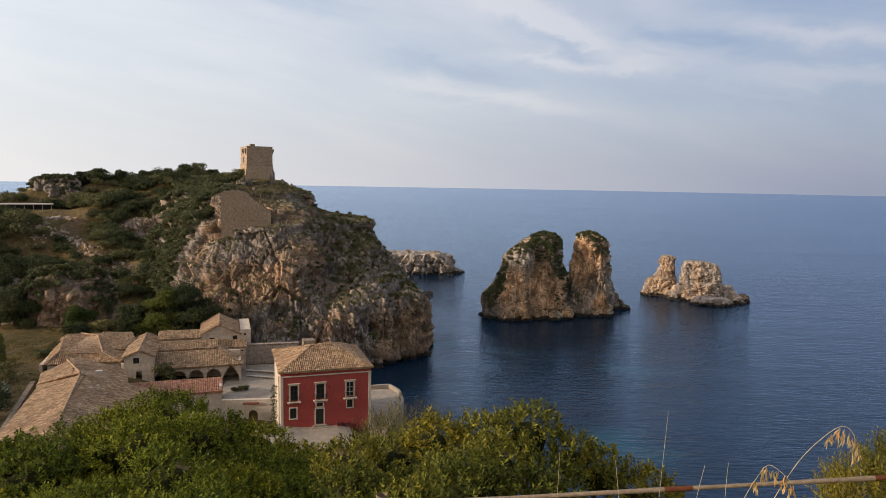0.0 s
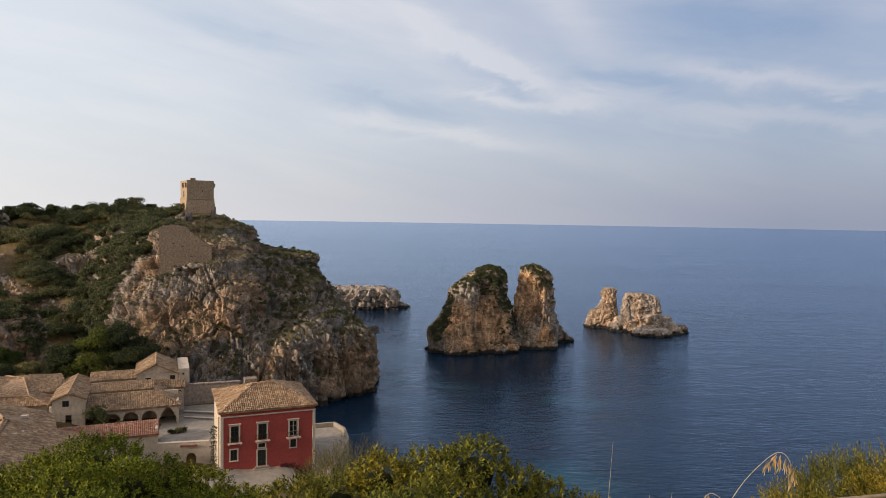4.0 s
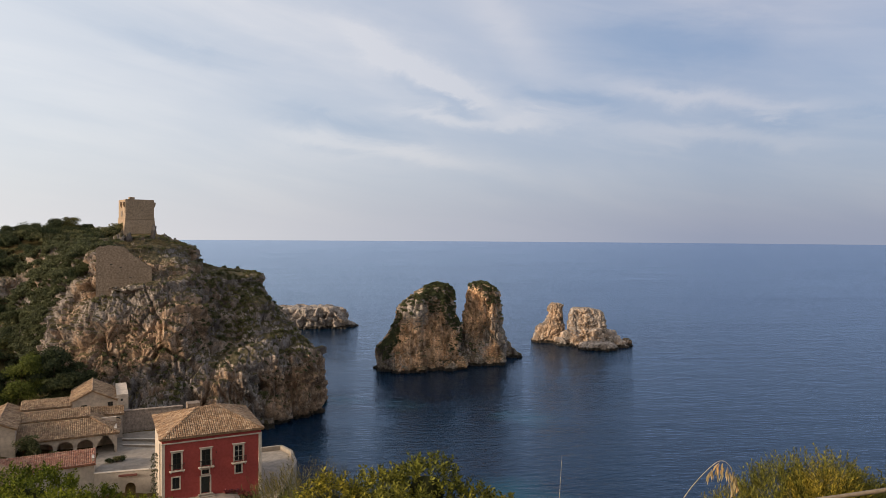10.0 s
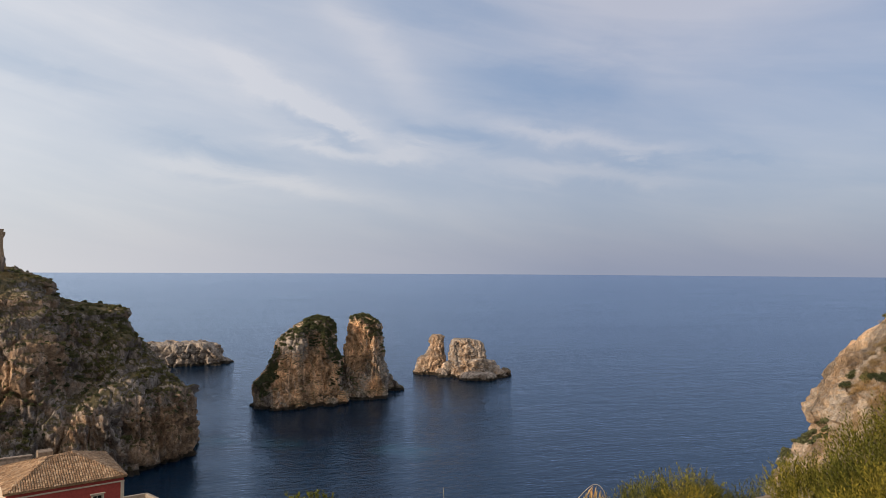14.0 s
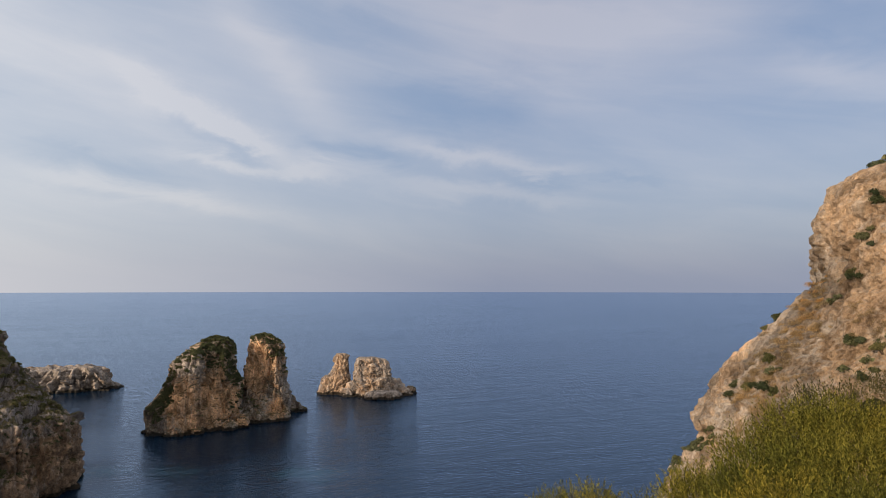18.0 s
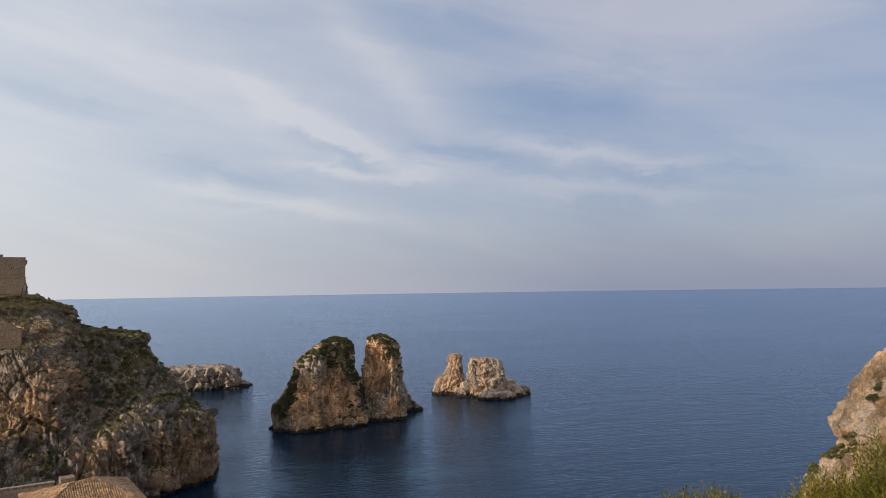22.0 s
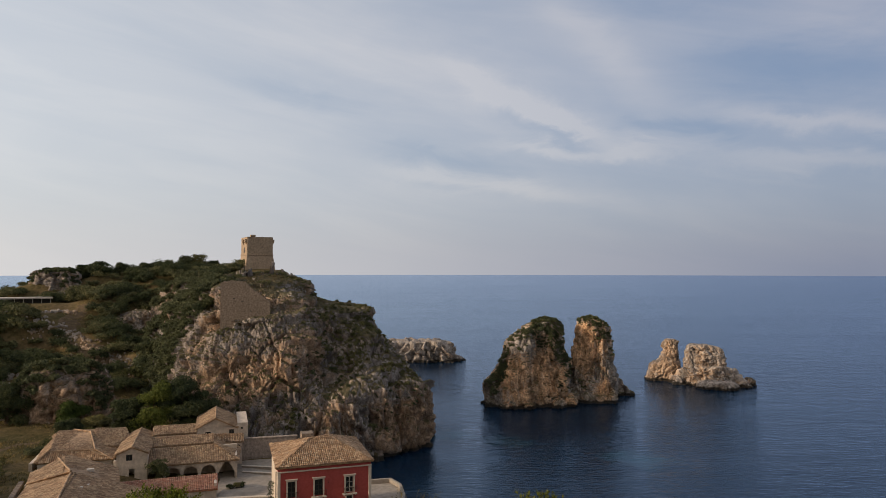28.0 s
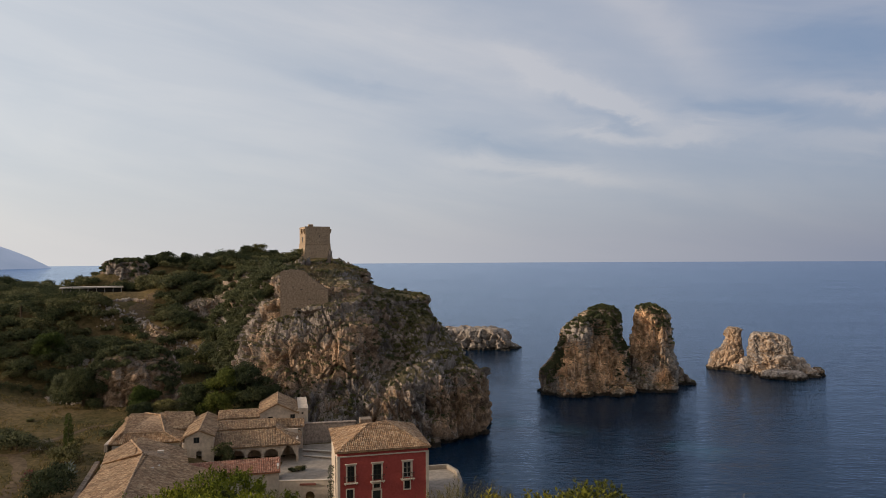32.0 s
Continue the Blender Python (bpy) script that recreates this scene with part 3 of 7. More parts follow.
P = dent(P, -30, 151, 23, 4.2, 9, 9, -4.6)            # gully beside the main face
P = dent(P, -27, 146, 17, 3.0, 7, 4.5, -2.2)
P = dent(P, -35.5, 147, 21, 3.2, 8, 8, 1.8)
P = dent(P, -24, 141, 10, 4.5, 6, 4.5, 3.0)         # knoll at its foot
P = dent(P, -17.5, 142, 8, 1.8, 5, 2.6, -2.6)       # cleft behind the knoll
P = dent(P, -48, 141, 19, 5, 6, 6, 1.8)             # buttress under the ruin
P = dent(P, -45, 141, 17.5, 3.6, 6, 3.6, -2.2)      # hollow in the buttress
P = dent(P, -38, 139, 14, 2.2, 6, 6, -1.6)
P = dent(P, -9, 150, 9, 5, 6, 7, 0.8)
P = dent(P, -19, 147, 11, 5, 6, 8, 1.6)
P = dent(P, -13.5, 146, 6, 1.4, 5, 6, -1.5)
P = dent(P, -20, 160, 23, 3.6, 6, 3, 2.0)           # spur with the pale top
P = dent(P, -40, 160, 31, 5, 8, 3.5, 3.6)
P = dent(P, -47, 152.5, 30.5, 7, 6, 4.5, -3.0)          # the ruin stands in this hollow
ROUGH = [("soft", 20, 0.9, 0.6), ("facet", 13, 1.5, 0.8), ("ridge", 7, 0.28, 0.35), ("facet", 6, 0.8, 0.8), ("crack", 7, 1.4, 0.45), ("soft", 3.5, 0.40, 0.8), ("facet", 2.6, 0.34, 1.0), ("crack", 2.4, 0.45, 0.8), ("facet", 1.2, 0.32, 1.0), ("crack", 1.0, 0.26, 1.0), ("facet", 0.6, 0.17, 1.0)]
P = crag(P, ROUGH, off=3.0)
headland_p = P
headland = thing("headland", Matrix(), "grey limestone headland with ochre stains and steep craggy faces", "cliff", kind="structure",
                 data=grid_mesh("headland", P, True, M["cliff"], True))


ROCKS = {}


def sea_rock(name, label, levels, depth, mat, amps, nu=280, nv=170, cap=0.5, off=0.0, turn=0.0, category="sea stack", group="", square=2.6, dents=()):
    """levels: (height, x, y, half width); depth: half depth for each half width; dents: hollows and bulges."""
    lv = [(levels[0][0] - 4, *levels[0][1:])] + list(levels)
    P = loft([(z, oval(x, y, r, max(r, 1.0) * depth, turn, square=square)) for z, x, y, r in lv], nu, nv, cap)
    for d in dents:
        P = dent(P, *d)
    P = crag(P, amps, off=off)
    ROCKS[off] = P
    return thing(name, Matrix(), label, category, group, data=grid_mesh(name, P, True, mat, True))


AMPS = [("soft", 12, 0.7, 0.6), ("ridge", 6, 0.45, 0.2), ("facet", 5.0, 0.75, 0.5), ("crack", 5, 0.9, 0.3), ("facet", 2.2, 0.38, 0.7), ("crack", 1.8, 0.35, 0.6), ("facet", 1.0, 0.22, 0.9), ("facet", 0.55, 0.09, 0.9)]
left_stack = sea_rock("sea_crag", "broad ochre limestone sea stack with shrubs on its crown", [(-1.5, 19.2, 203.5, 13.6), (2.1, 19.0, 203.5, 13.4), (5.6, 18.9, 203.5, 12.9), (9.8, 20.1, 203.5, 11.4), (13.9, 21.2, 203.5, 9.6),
         (18.1, 21.3, 203.5, 8.3), (21.5, 23.0, 203.5, 6.3), (23.6, 24.2, 203.5, 4.4)], 0.62, M["stack"], AMPS, 420, 230, 0.9, off=40, turn=18, group="sea stacks",
         dents=[(16, 196, 9, 4.5, 5, 8, 1.7), (25, 198, 7, 4.0, 5, 6.5, -1.4), (21.5, 197, 12, 1.4, 5, 9, -1.5), (9.5, 198, 9, 3.0, 4, 6, -1.2), (20, 197, 19, 4, 5, 3, 1.0)])
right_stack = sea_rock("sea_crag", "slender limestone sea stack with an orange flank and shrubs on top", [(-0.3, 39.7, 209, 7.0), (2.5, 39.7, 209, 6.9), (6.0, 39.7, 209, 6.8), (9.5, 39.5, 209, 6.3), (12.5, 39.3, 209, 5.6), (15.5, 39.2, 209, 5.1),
         (18.5, 39.5, 209, 5.1), (21.0, 39.5, 209, 4.7), (22.8, 39.0, 209, 3.8), (23.8, 38.8, 209, 2.6)], 0.8, M["stack"], AMPS, 340, 210, 0.8, off=70, turn=-6, group="sea stacks",
         dents=[(43.5, 204, 5, 2.5, 4, 4.5, 1.0), (34.5, 205, 4, 2.4, 4, 4, 1.6), (38.5, 204, 13, 2, 4, 5, -0.9)])


def boulders(ob, spots, mat, seed):
    """Fallen blocks at a rock's foot: (x, y, half width, height)."""
    for i, (x, y, r, h) in enumerate(spots):
        Q_ = loft([(-1.5, oval(x, y, r * 1.15, r)), (h * 0.4, oval(x, y, r, r * 0.9, 20 * i)), (h * 0.8, oval(x, y, r * 0.75, r * 0.65, 35 * i)), (h, oval(x, y, r * 0.4, r * 0.35))], 60, 34, 0.1)
        part("boulder", grid_mesh("boulder", crag(Q_, [("facet", 1.6, 0.4, 0.9), ("facet", 0.6, 0.15, 0.9)], off=seed + i), True, mat, False), None, ob)


SMALL = [("facet", 2.6, 0.8, 0.8), ("facet", 1.0, 0.35, 0.8), ("ridge", 0.8, 0.12, 0.8)]
BROKEN = [("soft", 6, 0.3, 0.7), ("facet", 2.6, 0.5, 0.7), ("block", 1.9, 0.30, 0.8), ("facet", 1.1, 0.36, 0.8), ("facet", 0.6, 0.16, 0.9)]
sea_rock("sea_rock", "low dark rock at the foot of a sea stack", [(0.2, 49.6, 217.5, 3.6), (1.3, 49.4, 217.5, 2.8), (2.6, 48.8, 217.5, 2.2), (4.6, 47.8, 217.5, 1.2)], 0.9, M["cliff"], SMALL, 120, 60, 0.3, off=90, category="rock")
sea_rock("rock_pinnacle", "narrow pale limestone pinnacle rising from a low islet", [(-1, 71.0, 247.5, 6.0), (1.0, 71.2, 247.5, 5.7), (2.6, 71.5, 247.5, 5.3), (5.2, 72.2, 247.5, 4.7), (7.4, 73.4, 247.4, 3.3), (10, 73.9, 247.3, 2.7), (12.6, 74.0, 247.3, 2.5), (13.9, 74.0, 247.3, 1.8)],
         0.8, M["pale"], BROKEN, 200, 130, 0.4, off=110, category="rock", dents=[(74, 245, 7.6, 2.5, 3, 1.0, -0.5)])
sea_rock("rock_slab", "blocky pale limestone outcrop on a low islet", [(0, 83.5, 239, 7.4), (3.0, 83.3, 239, 6.8), (6, 83.1, 239, 6.3), (8.4, 83.1, 239, 6.2), (11, 82.8, 239, 5.8), (12.4, 82.3, 239, 5.0), (13.2, 81.2, 239, 3.6)],
         0.5, M["pale"], BROKEN, 240, 130, 0.2, off=140, turn=-8, category="rock", square=4.5)
sea_rock("islet", "low rugged islet of pale broken limestone at the waterline", [(-0.5, 84, 238, 13.0), (0.6, 84, 238, 12.6), (1.6, 84, 238, 11.6), (3.0, 83.8, 237.5, 10.0), (4.6, 83.4, 237, 8.2), (6.0, 83.0, 237, 5.6)], 0.55, M["pale"],
         [("soft", 5, 0.9, 0.8), ("facet", 3.6, 1.4, 0.9), ("block", 2.4, 0.7, 0.9), ("facet", 1.6, 0.7, 0.9), ("facet", 0.8, 0.25, 0.9)], 320, 100, 0.6, off=160, turn=-24, category="rock")
sea_rock("rock_shelf", "flat pale limestone shelf awash in front of an islet", [(-0.4, 84, 229, 6.8), (0.8, 84, 229, 6.6), (1.7, 84, 229.2, 5.8), (2.2, 84, 229.4, 4.6)], 0.7, M["pale"], BROKEN, 180, 60, 0.3, off=175, turn=-12, category="rock")
sea_rock("sea_rock", "small dark boulder awash beside the islet", [(0, 97, 235, 2.0), (1.5, 97, 235, 1.6), (2.4, 96.9, 235, 1.0)], 0.9, M["cliff"], SMALL, 70, 40, 0.2, off=190, category="rock")
sea_rock("islet", "low flat-topped islet of pale limestone behind the headland", [(-1.2, -21.4, 296, 21.7), (1.0, -21.6, 296, 20.2), (3.4, -21.8, 296, 18.9), (6.2, -22.3, 296, 17.3), (8.2, -23.2, 296, 14.4)], 0.4, M["pale"],
         [("soft", 8, 0.7, 0.8), ("facet", 4.2, 1.6, 0.9), ("block", 2.6, 0.8, 0.9), ("facet", 1.9, 0.9, 0.9), ("facet", 0.9, 0.3, 0.9)], 420, 90, 0.5, off=210, category="rock", square=3.2)
sea_rock("rock_shelf", "low pale shelf of broken rock at the islet's end", [(-0.4, -3.5, 297, 5.0), (0.7, -3.8, 297, 4.4), (1.8, -4.6, 297, 3.2), (2.8, -5.5, 297, 1.8)], 0.7, M["pale"], BROKEN, 140, 50, 0.3, off=230, category="rock")

boulders(left_stack, [(8.5, 197.5, 2.0, 2.2), (13, 195.5, 2.4, 2.6), (18.5, 194.6, 2.0, 1.6), (27.5, 196.2, 2.0, 2.4), (31, 198.5, 2.0, 3.0)], M["stack"], 500)
boulders(right_stack, [(33.5, 204.5, 2.0, 3.4), (36.5, 203.6, 2.2, 3.0), (40.5, 203.4, 2.2, 2.6), (43.6, 203.8, 2.0, 3.0)], M["stack"], 540)

# the cliff beside the terrace
Q = np.array((58.0, 0.0))
EDGE = [(-6, 27.5, 38), (10, 28.5, 36), (20, 29.3, 34.6), (26.9, 30.3, 33.2), (28.6, 31.2, 32.4), (30.3, 32.1, 31.6), (31.2, 31.8, 31.8), (32.6, 32.2, 31.4), (34.2, 33.0, 30.6),
        (36.6, 34.6, 28.8), (38.4, 35.7, 27.4), (39.4, 36.1, 26.9), (40.4, 36.1, 26.9), (41.6, 36.0, 27.0), (42.8, 36.1, 26.8), (43.8, 36.4, 26.4), (44.8, 36.9, 25.8), (45.6, 38.0, 24.5)]
lv = []
for z, x, y in EDGE:
    x, y = x + 0.12, y - 0.14
    c, half = (Q + (x, y)) / 2, np.hypot(*(Q - (x, y))) / 2
    lv.append((z, oval(*c, half, 11 - 0.12 * max(z - 20, 0), math.degrees(math.atan2(Q[1] - y, Q[0] - x)))))
P = crag(loft(lv, 660, 350, 0.5, [0.1, 0.1, 0.2, 0.4, 1, 1.6, 1.6, 1.4, 1.2, 1, 0.5, 0.2]), [("soft", 4, 0.28, 0.8), ("beds", 2.4, 0.20, 1), ("facet", 1.5, 0.14, 1.0), ("crack", 2.4, 0.28, 1.0), ("block", 1.3, 0.14, 0.8), ("facet", 0.8, 0.12, 1.0), ("block", 0.6, 0.09, 0.9), ("facet", 0.4, 0.10, 1.0)], off=262)
side_p = P
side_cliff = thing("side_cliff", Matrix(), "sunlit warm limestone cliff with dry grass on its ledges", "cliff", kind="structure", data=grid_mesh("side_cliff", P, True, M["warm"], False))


# distance haze is put into the base colour, and a faint glow lifts it
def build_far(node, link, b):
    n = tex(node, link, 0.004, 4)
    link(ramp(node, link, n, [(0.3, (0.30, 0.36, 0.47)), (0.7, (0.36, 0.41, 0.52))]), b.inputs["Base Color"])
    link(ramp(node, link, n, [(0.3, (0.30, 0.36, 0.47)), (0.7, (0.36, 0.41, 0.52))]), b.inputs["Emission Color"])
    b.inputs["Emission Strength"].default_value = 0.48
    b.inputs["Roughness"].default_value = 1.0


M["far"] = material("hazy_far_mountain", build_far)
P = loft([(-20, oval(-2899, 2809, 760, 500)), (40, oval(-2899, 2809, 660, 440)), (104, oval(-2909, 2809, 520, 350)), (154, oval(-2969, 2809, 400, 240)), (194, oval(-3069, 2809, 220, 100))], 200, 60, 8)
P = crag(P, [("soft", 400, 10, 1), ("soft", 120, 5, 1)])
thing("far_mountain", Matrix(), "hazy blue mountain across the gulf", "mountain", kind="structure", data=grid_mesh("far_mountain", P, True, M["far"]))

# ---- plants ----
def leaf_quads(C, N, size, aspect, rng, droop=0.0, spread=0.6):
    """Leaves at C with outward directions N: folded diamonds."""
    n = len(C)
    axis = N * (1 - spread) + rng.randn(n, 3) * spread * 0.8 + (0, 0, 0.35 - droop)
    axis /= np.linalg.norm(axis, axis=1)[:, None] + 1e-9
    side = np.cross(axis, rng.randn(n, 3))
    side /= np.linalg.norm(side, axis=1)[:, None] + 1e-9
    nor = np.cross(axis, side)
    L = (size * rng.uniform(0.7, 1.3, n))[:, None]
    a = C
    b = C + axis * L * 0.5 + side * L * aspect * 0.5 + nor * L * 0.08
    c = C + axis * L
    d = C + axis * L * 0.5 - side * L * aspect * 0.5 + nor * L * 0.08
    V = np.stack([a, b, c, d], 1).reshape(-1, 3)
    return V, np.arange(4 * n).reshape(n, 4)


def spray_quads(C, N, size, aspect, rng, tilt=0.55):
    """Small sprays of leaves that lie over the outside of a crown, each turned roughly along N."""
    n = len(C)
    nor = N + rng.randn(n, 3) * tilt
    nor /= np.linalg.norm(nor, axis=1)[:, None] + 1e-9
    axis = np.cross(nor, rng.randn(n, 3))
    axis /= np.linalg.norm(axis, axis=1)[:, None] + 1e-9
    side = np.cross(nor, axis)
    L = (size * rng.uniform(0.6, 1.3, n))[:, None]
    V = np.stack([C - axis * L * 0.5, C + side * L * aspect * 0.5 + nor * L * 0.12, C + axis * L * 0.5, C - side * L * aspect * 0.5 + nor * L * 0.12], 1).reshape(-1, 3)
    return V, np.arange(4 * n).reshape(n, 4)


def lobes_surface(lobes, n, rng, inner=0.72):
    """Points on the outside of a heap of rounded lobes (x, y, z, radius, flatness)."""
    lob = np.array(lobes, float)
    w = lob[:, 3] ** 2
    k = rng.choice(len(lob), n * 2, p=w / w.sum())
    d = rng.randn(n * 2, 3)
    d[:, 2] = np.where(d[:, 2] < -0.35, -d[:, 2], d[:, 2])
    d /= np.linalg.norm(d, axis=1)[:, None]
    r = lob[k, 3] * rng.uniform(inner, 1.05, n * 2) * (1 + 0.25 * perlin(d * 2.2 + k[:, None] * 5.1))
    C = lob[k, :3] + d * r[:, None] * np.stack([np.ones(n * 2), np.ones(n * 2), lob[k, 4]], 1)
    keep = np.ones(n * 2, bool)
    for j, (x, y, z, rr, fl) in enumerate(lob):
        q = (C - (x, y, z)) / (1, 1, fl)
        keep &= (np.linalg.norm(q, axis=1) > rr * inner * 0.9) | (k == j)
    C, d = C[keep][:n], d[keep][:n]
    return C, d


def shrub_mesh(name, seed, r, h, count, size, mat, lobes_n=9, aspect=0.55):
    rng = np.random.RandomState(seed)
    lobes = [(0, 0, h * 0.42, r * 0.62, h / r * 0.62)]
    for _ in range(lobes_n):
        a, q = rng.uniform(0, 2 * np.pi), rng.uniform(0.35, 0.75) * r
        s = rng.uniform(0.28, 0.5) * r
        lobes.append((math.cos(a) * q, math.sin(a) * q, h * rng.uniform(0.25, 0.75), s, rng.uniform(0.7, 1.0)))
    C, N = lobes_surface(lobes, count, rng)
    V, F = leaf_quads(C, N, size, aspect, rng) if aspect < 0.2 else spray_quads(C, N, size, aspect * 1.3, rng)
    C, N = lobes_surface(lobes, count // 4, rng, 0.35)          # larger leaves fill the inside
    C = C * (0.78, 0.78, 0.82)
    V2, F2 = leaf_quads(C, N, size * 1.8, 0.8, rng) if aspect > 0.2 else leaf_quads(C, N, size, aspect * 1.5, rng)
    return raw_mesh(name, np.concatenate([V, V2]), np.concatenate([F, F2 + len(V)]), mat)


def tube_mesh(name, paths, mat, sides=5):
    """Tapered limbs; paths: lists of (x, y, z, radius)."""
    V, F = [], []
    for path in paths:
        p = np.array(path, float)
        t = np.gradient(p[:, :3], axis=0)
        t /= np.linalg.norm(t, axis=1)[:, None] + 1e-9
        ref = np.where(np.abs(t[:, 2:3]) > 0.9, [[1.0, 0, 0]], [[0, 0, 1.0]])
        u = np.cross(t, ref)
        u /= np.linalg.norm(u, axis=1)[:, None] + 1e-9
        w = np.cross(t, u)
        base = sum(len(x) for x in V)
        a = np.arange(sides) * 2 * np.pi / sides
        R = p[:, None, :3] + p[:, None, 3:4] * (u[:, None] * np.cos(a)[None, :, None] + w[:, None] * np.sin(a)[None, :, None])
        V.append(R.reshape(-1, 3))
        i = np.arange(len(p) * sides).reshape(len(p), sides) + base
        nx = np.roll(i, -1, 1)
        F.append(np.stack([i[:-1], nx[:-1], nx[1:], i[1:]], -1).reshape(-1, 4))
    return raw_mesh(name, np.concatenate(V), np.concatenate(F), mat, True)


M["bark"] = plain("grey_brown_bark", (0.12, 0.09, 0.065), 0.95, 12, 0.5)
rng = np.random.RandomState(5)


def stems(h, r, seed, n=6):
    g = np.random.RandomState(seed)
    out = []
    for _ in range(n):
        a = g.uniform(0, 6.28)
        q = g.uniform(0.3, 0.7) * r
        out.append([(0.1 * math.cos(a), 0.1 * math.sin(a), -0.5, 0.07), (q * 0.4 * math.cos(a), q * 0.4 * math.sin(a), h * 0.3, 0.05), (q * math.cos(a), q * math.sin(a), h * 0.7, 0.02)])
    return tube_mesh("stem", out, M["bark"], 4)


KINDS = []
for s, (r, h, mat, size) in enumerate([(1.7, 1.7, "scrub", 0.19), (2.2, 2.1, "scrub", 0.2), (1.5, 1.3, "scrub", 0.18), (2.4, 2.6, "dark_leaf", 0.21), (1.9, 2.2, "dark_leaf", 0.2), (1.3, 1.0, "scrub", 0.18)]):
    KINDS.append((r, h, shrub_mesh("foliage", 20 + s, r, h, 1500, size, M[mat], 12), stems(h, r, s)))


def on_path(x, y):
    """The track that climbs the hill, the field and the village are free of scrub."""
    px = np.interp(y, [152, 160, 161.6, 163, 169.2, 173.5, 180, 186], [-73, -80.6, -86.6, -92, -98.7, -100.5, -101.5, -102])
    track = (abs(x - px) < 3.4 and 154 < y < 184) or ((x + 102) / 6) ** 2 + ((y - 172) / 6) ** 2 < 1
    field = (x < -62 and y < 141 and x > -125) or y < 128
    terrace = -127 < x < -104 and 172 < y < 187
    bare = ((x + 84) / 9) ** 2 + ((y - 179) / 6) ** 2 < 1
    clearing = -79 < x < -67 and 137 < y < 147
    bluff = -128 < x < -110 and 189 < y < 202
    return track or field or terrace or bare or clearing or bluff


spots = []
for _ in range(22000):
    x, y = rng.uniform(-215, -50), rng.uniform(128, 262)
    if math.degrees(math.atan2(-x, y)) > 42 or (y > 236 and x < -60) or on_path(x, y) or (x > -70 and y < 150) or (x > -68 and y < 215) or x > -74 and y > 190:
        continue
    d = np.hypot(x, y)
    if any((x - a) ** 2 + (y - b) ** 2 < (1.9 + 0.5 * (i % 3)) ** 2 for i, (a, b) in enumerate(spots)):
        continue
    spots.append((x, y))
spots.sort(key=lambda p: np.hypot(*p))
hs = land([p[0] for p in spots], [p[1] for p in spots])
joined = {"scrub": [], "dark_leaf": []}
for i, ((x, y), z) in enumerate(zip(spots, hs)):
    kind = rng.randint(6)
    r, h, me, st = KINDS[kind]
    s, a = rng.uniform(0.9, 1.75), rng.uniform(0, 6.28)
    if i < 45:
        ob = thing("shrub", Matrix.Translation((x, y, z - 0.15)) @ Matrix.Rotation(a, 4, "Z") @ Matrix.Scale(s, 4), "low dark green maquis shrub on the hillside", "shrub", "maquis shrubs on the hillside")
        part("foliage", me, None, ob)["kind"] = "stuff"
        part("stem", st, None, ob)
    else:
        c = np.empty(len(me.vertices) * 3, np.float32)
        me.vertices.foreach_get("co", c)
        c = c.reshape(-1, 4, 3)[::2]
        c = (c.mean(1, keepdims=True) + (c - c.mean(1, keepdims=True)) * 1.15).reshape(-1, 3) * (s, s, s)
        c = np.stack([c[:, 0] * math.cos(a) - c[:, 1] * math.sin(a) + x, c[:, 0] * math.sin(a) + c[:, 1] * math.cos(a) + y, c[:, 2] + z - 0.15], 1)
        joined["dark_leaf" if kind in (3, 4) else "scrub"].append(c)
for key, text in (("scrub", "dense olive-green maquis scrub over the hill"), ("dark_leaf", "dark evergreen scrub among the maquis on the hill")):
    V = np.concatenate(joined[key])
    thing("scrub", Matrix(), text, "scrub", kind="stuff", data=raw_mesh("scrub", V, np.arange(len(V)).reshape(-1, 4), M[key]))


# shrubs that grow on the rocks
TINY = [shrub_mesh("foliage", 60 + s, 1.0, 1.0, 520, 0.17, M["scrub" if s % 2 else "dark_leaf"], 7) for s in range(4)]
TINY_STEMS = stems(1.0, 0.8, 77, 4)


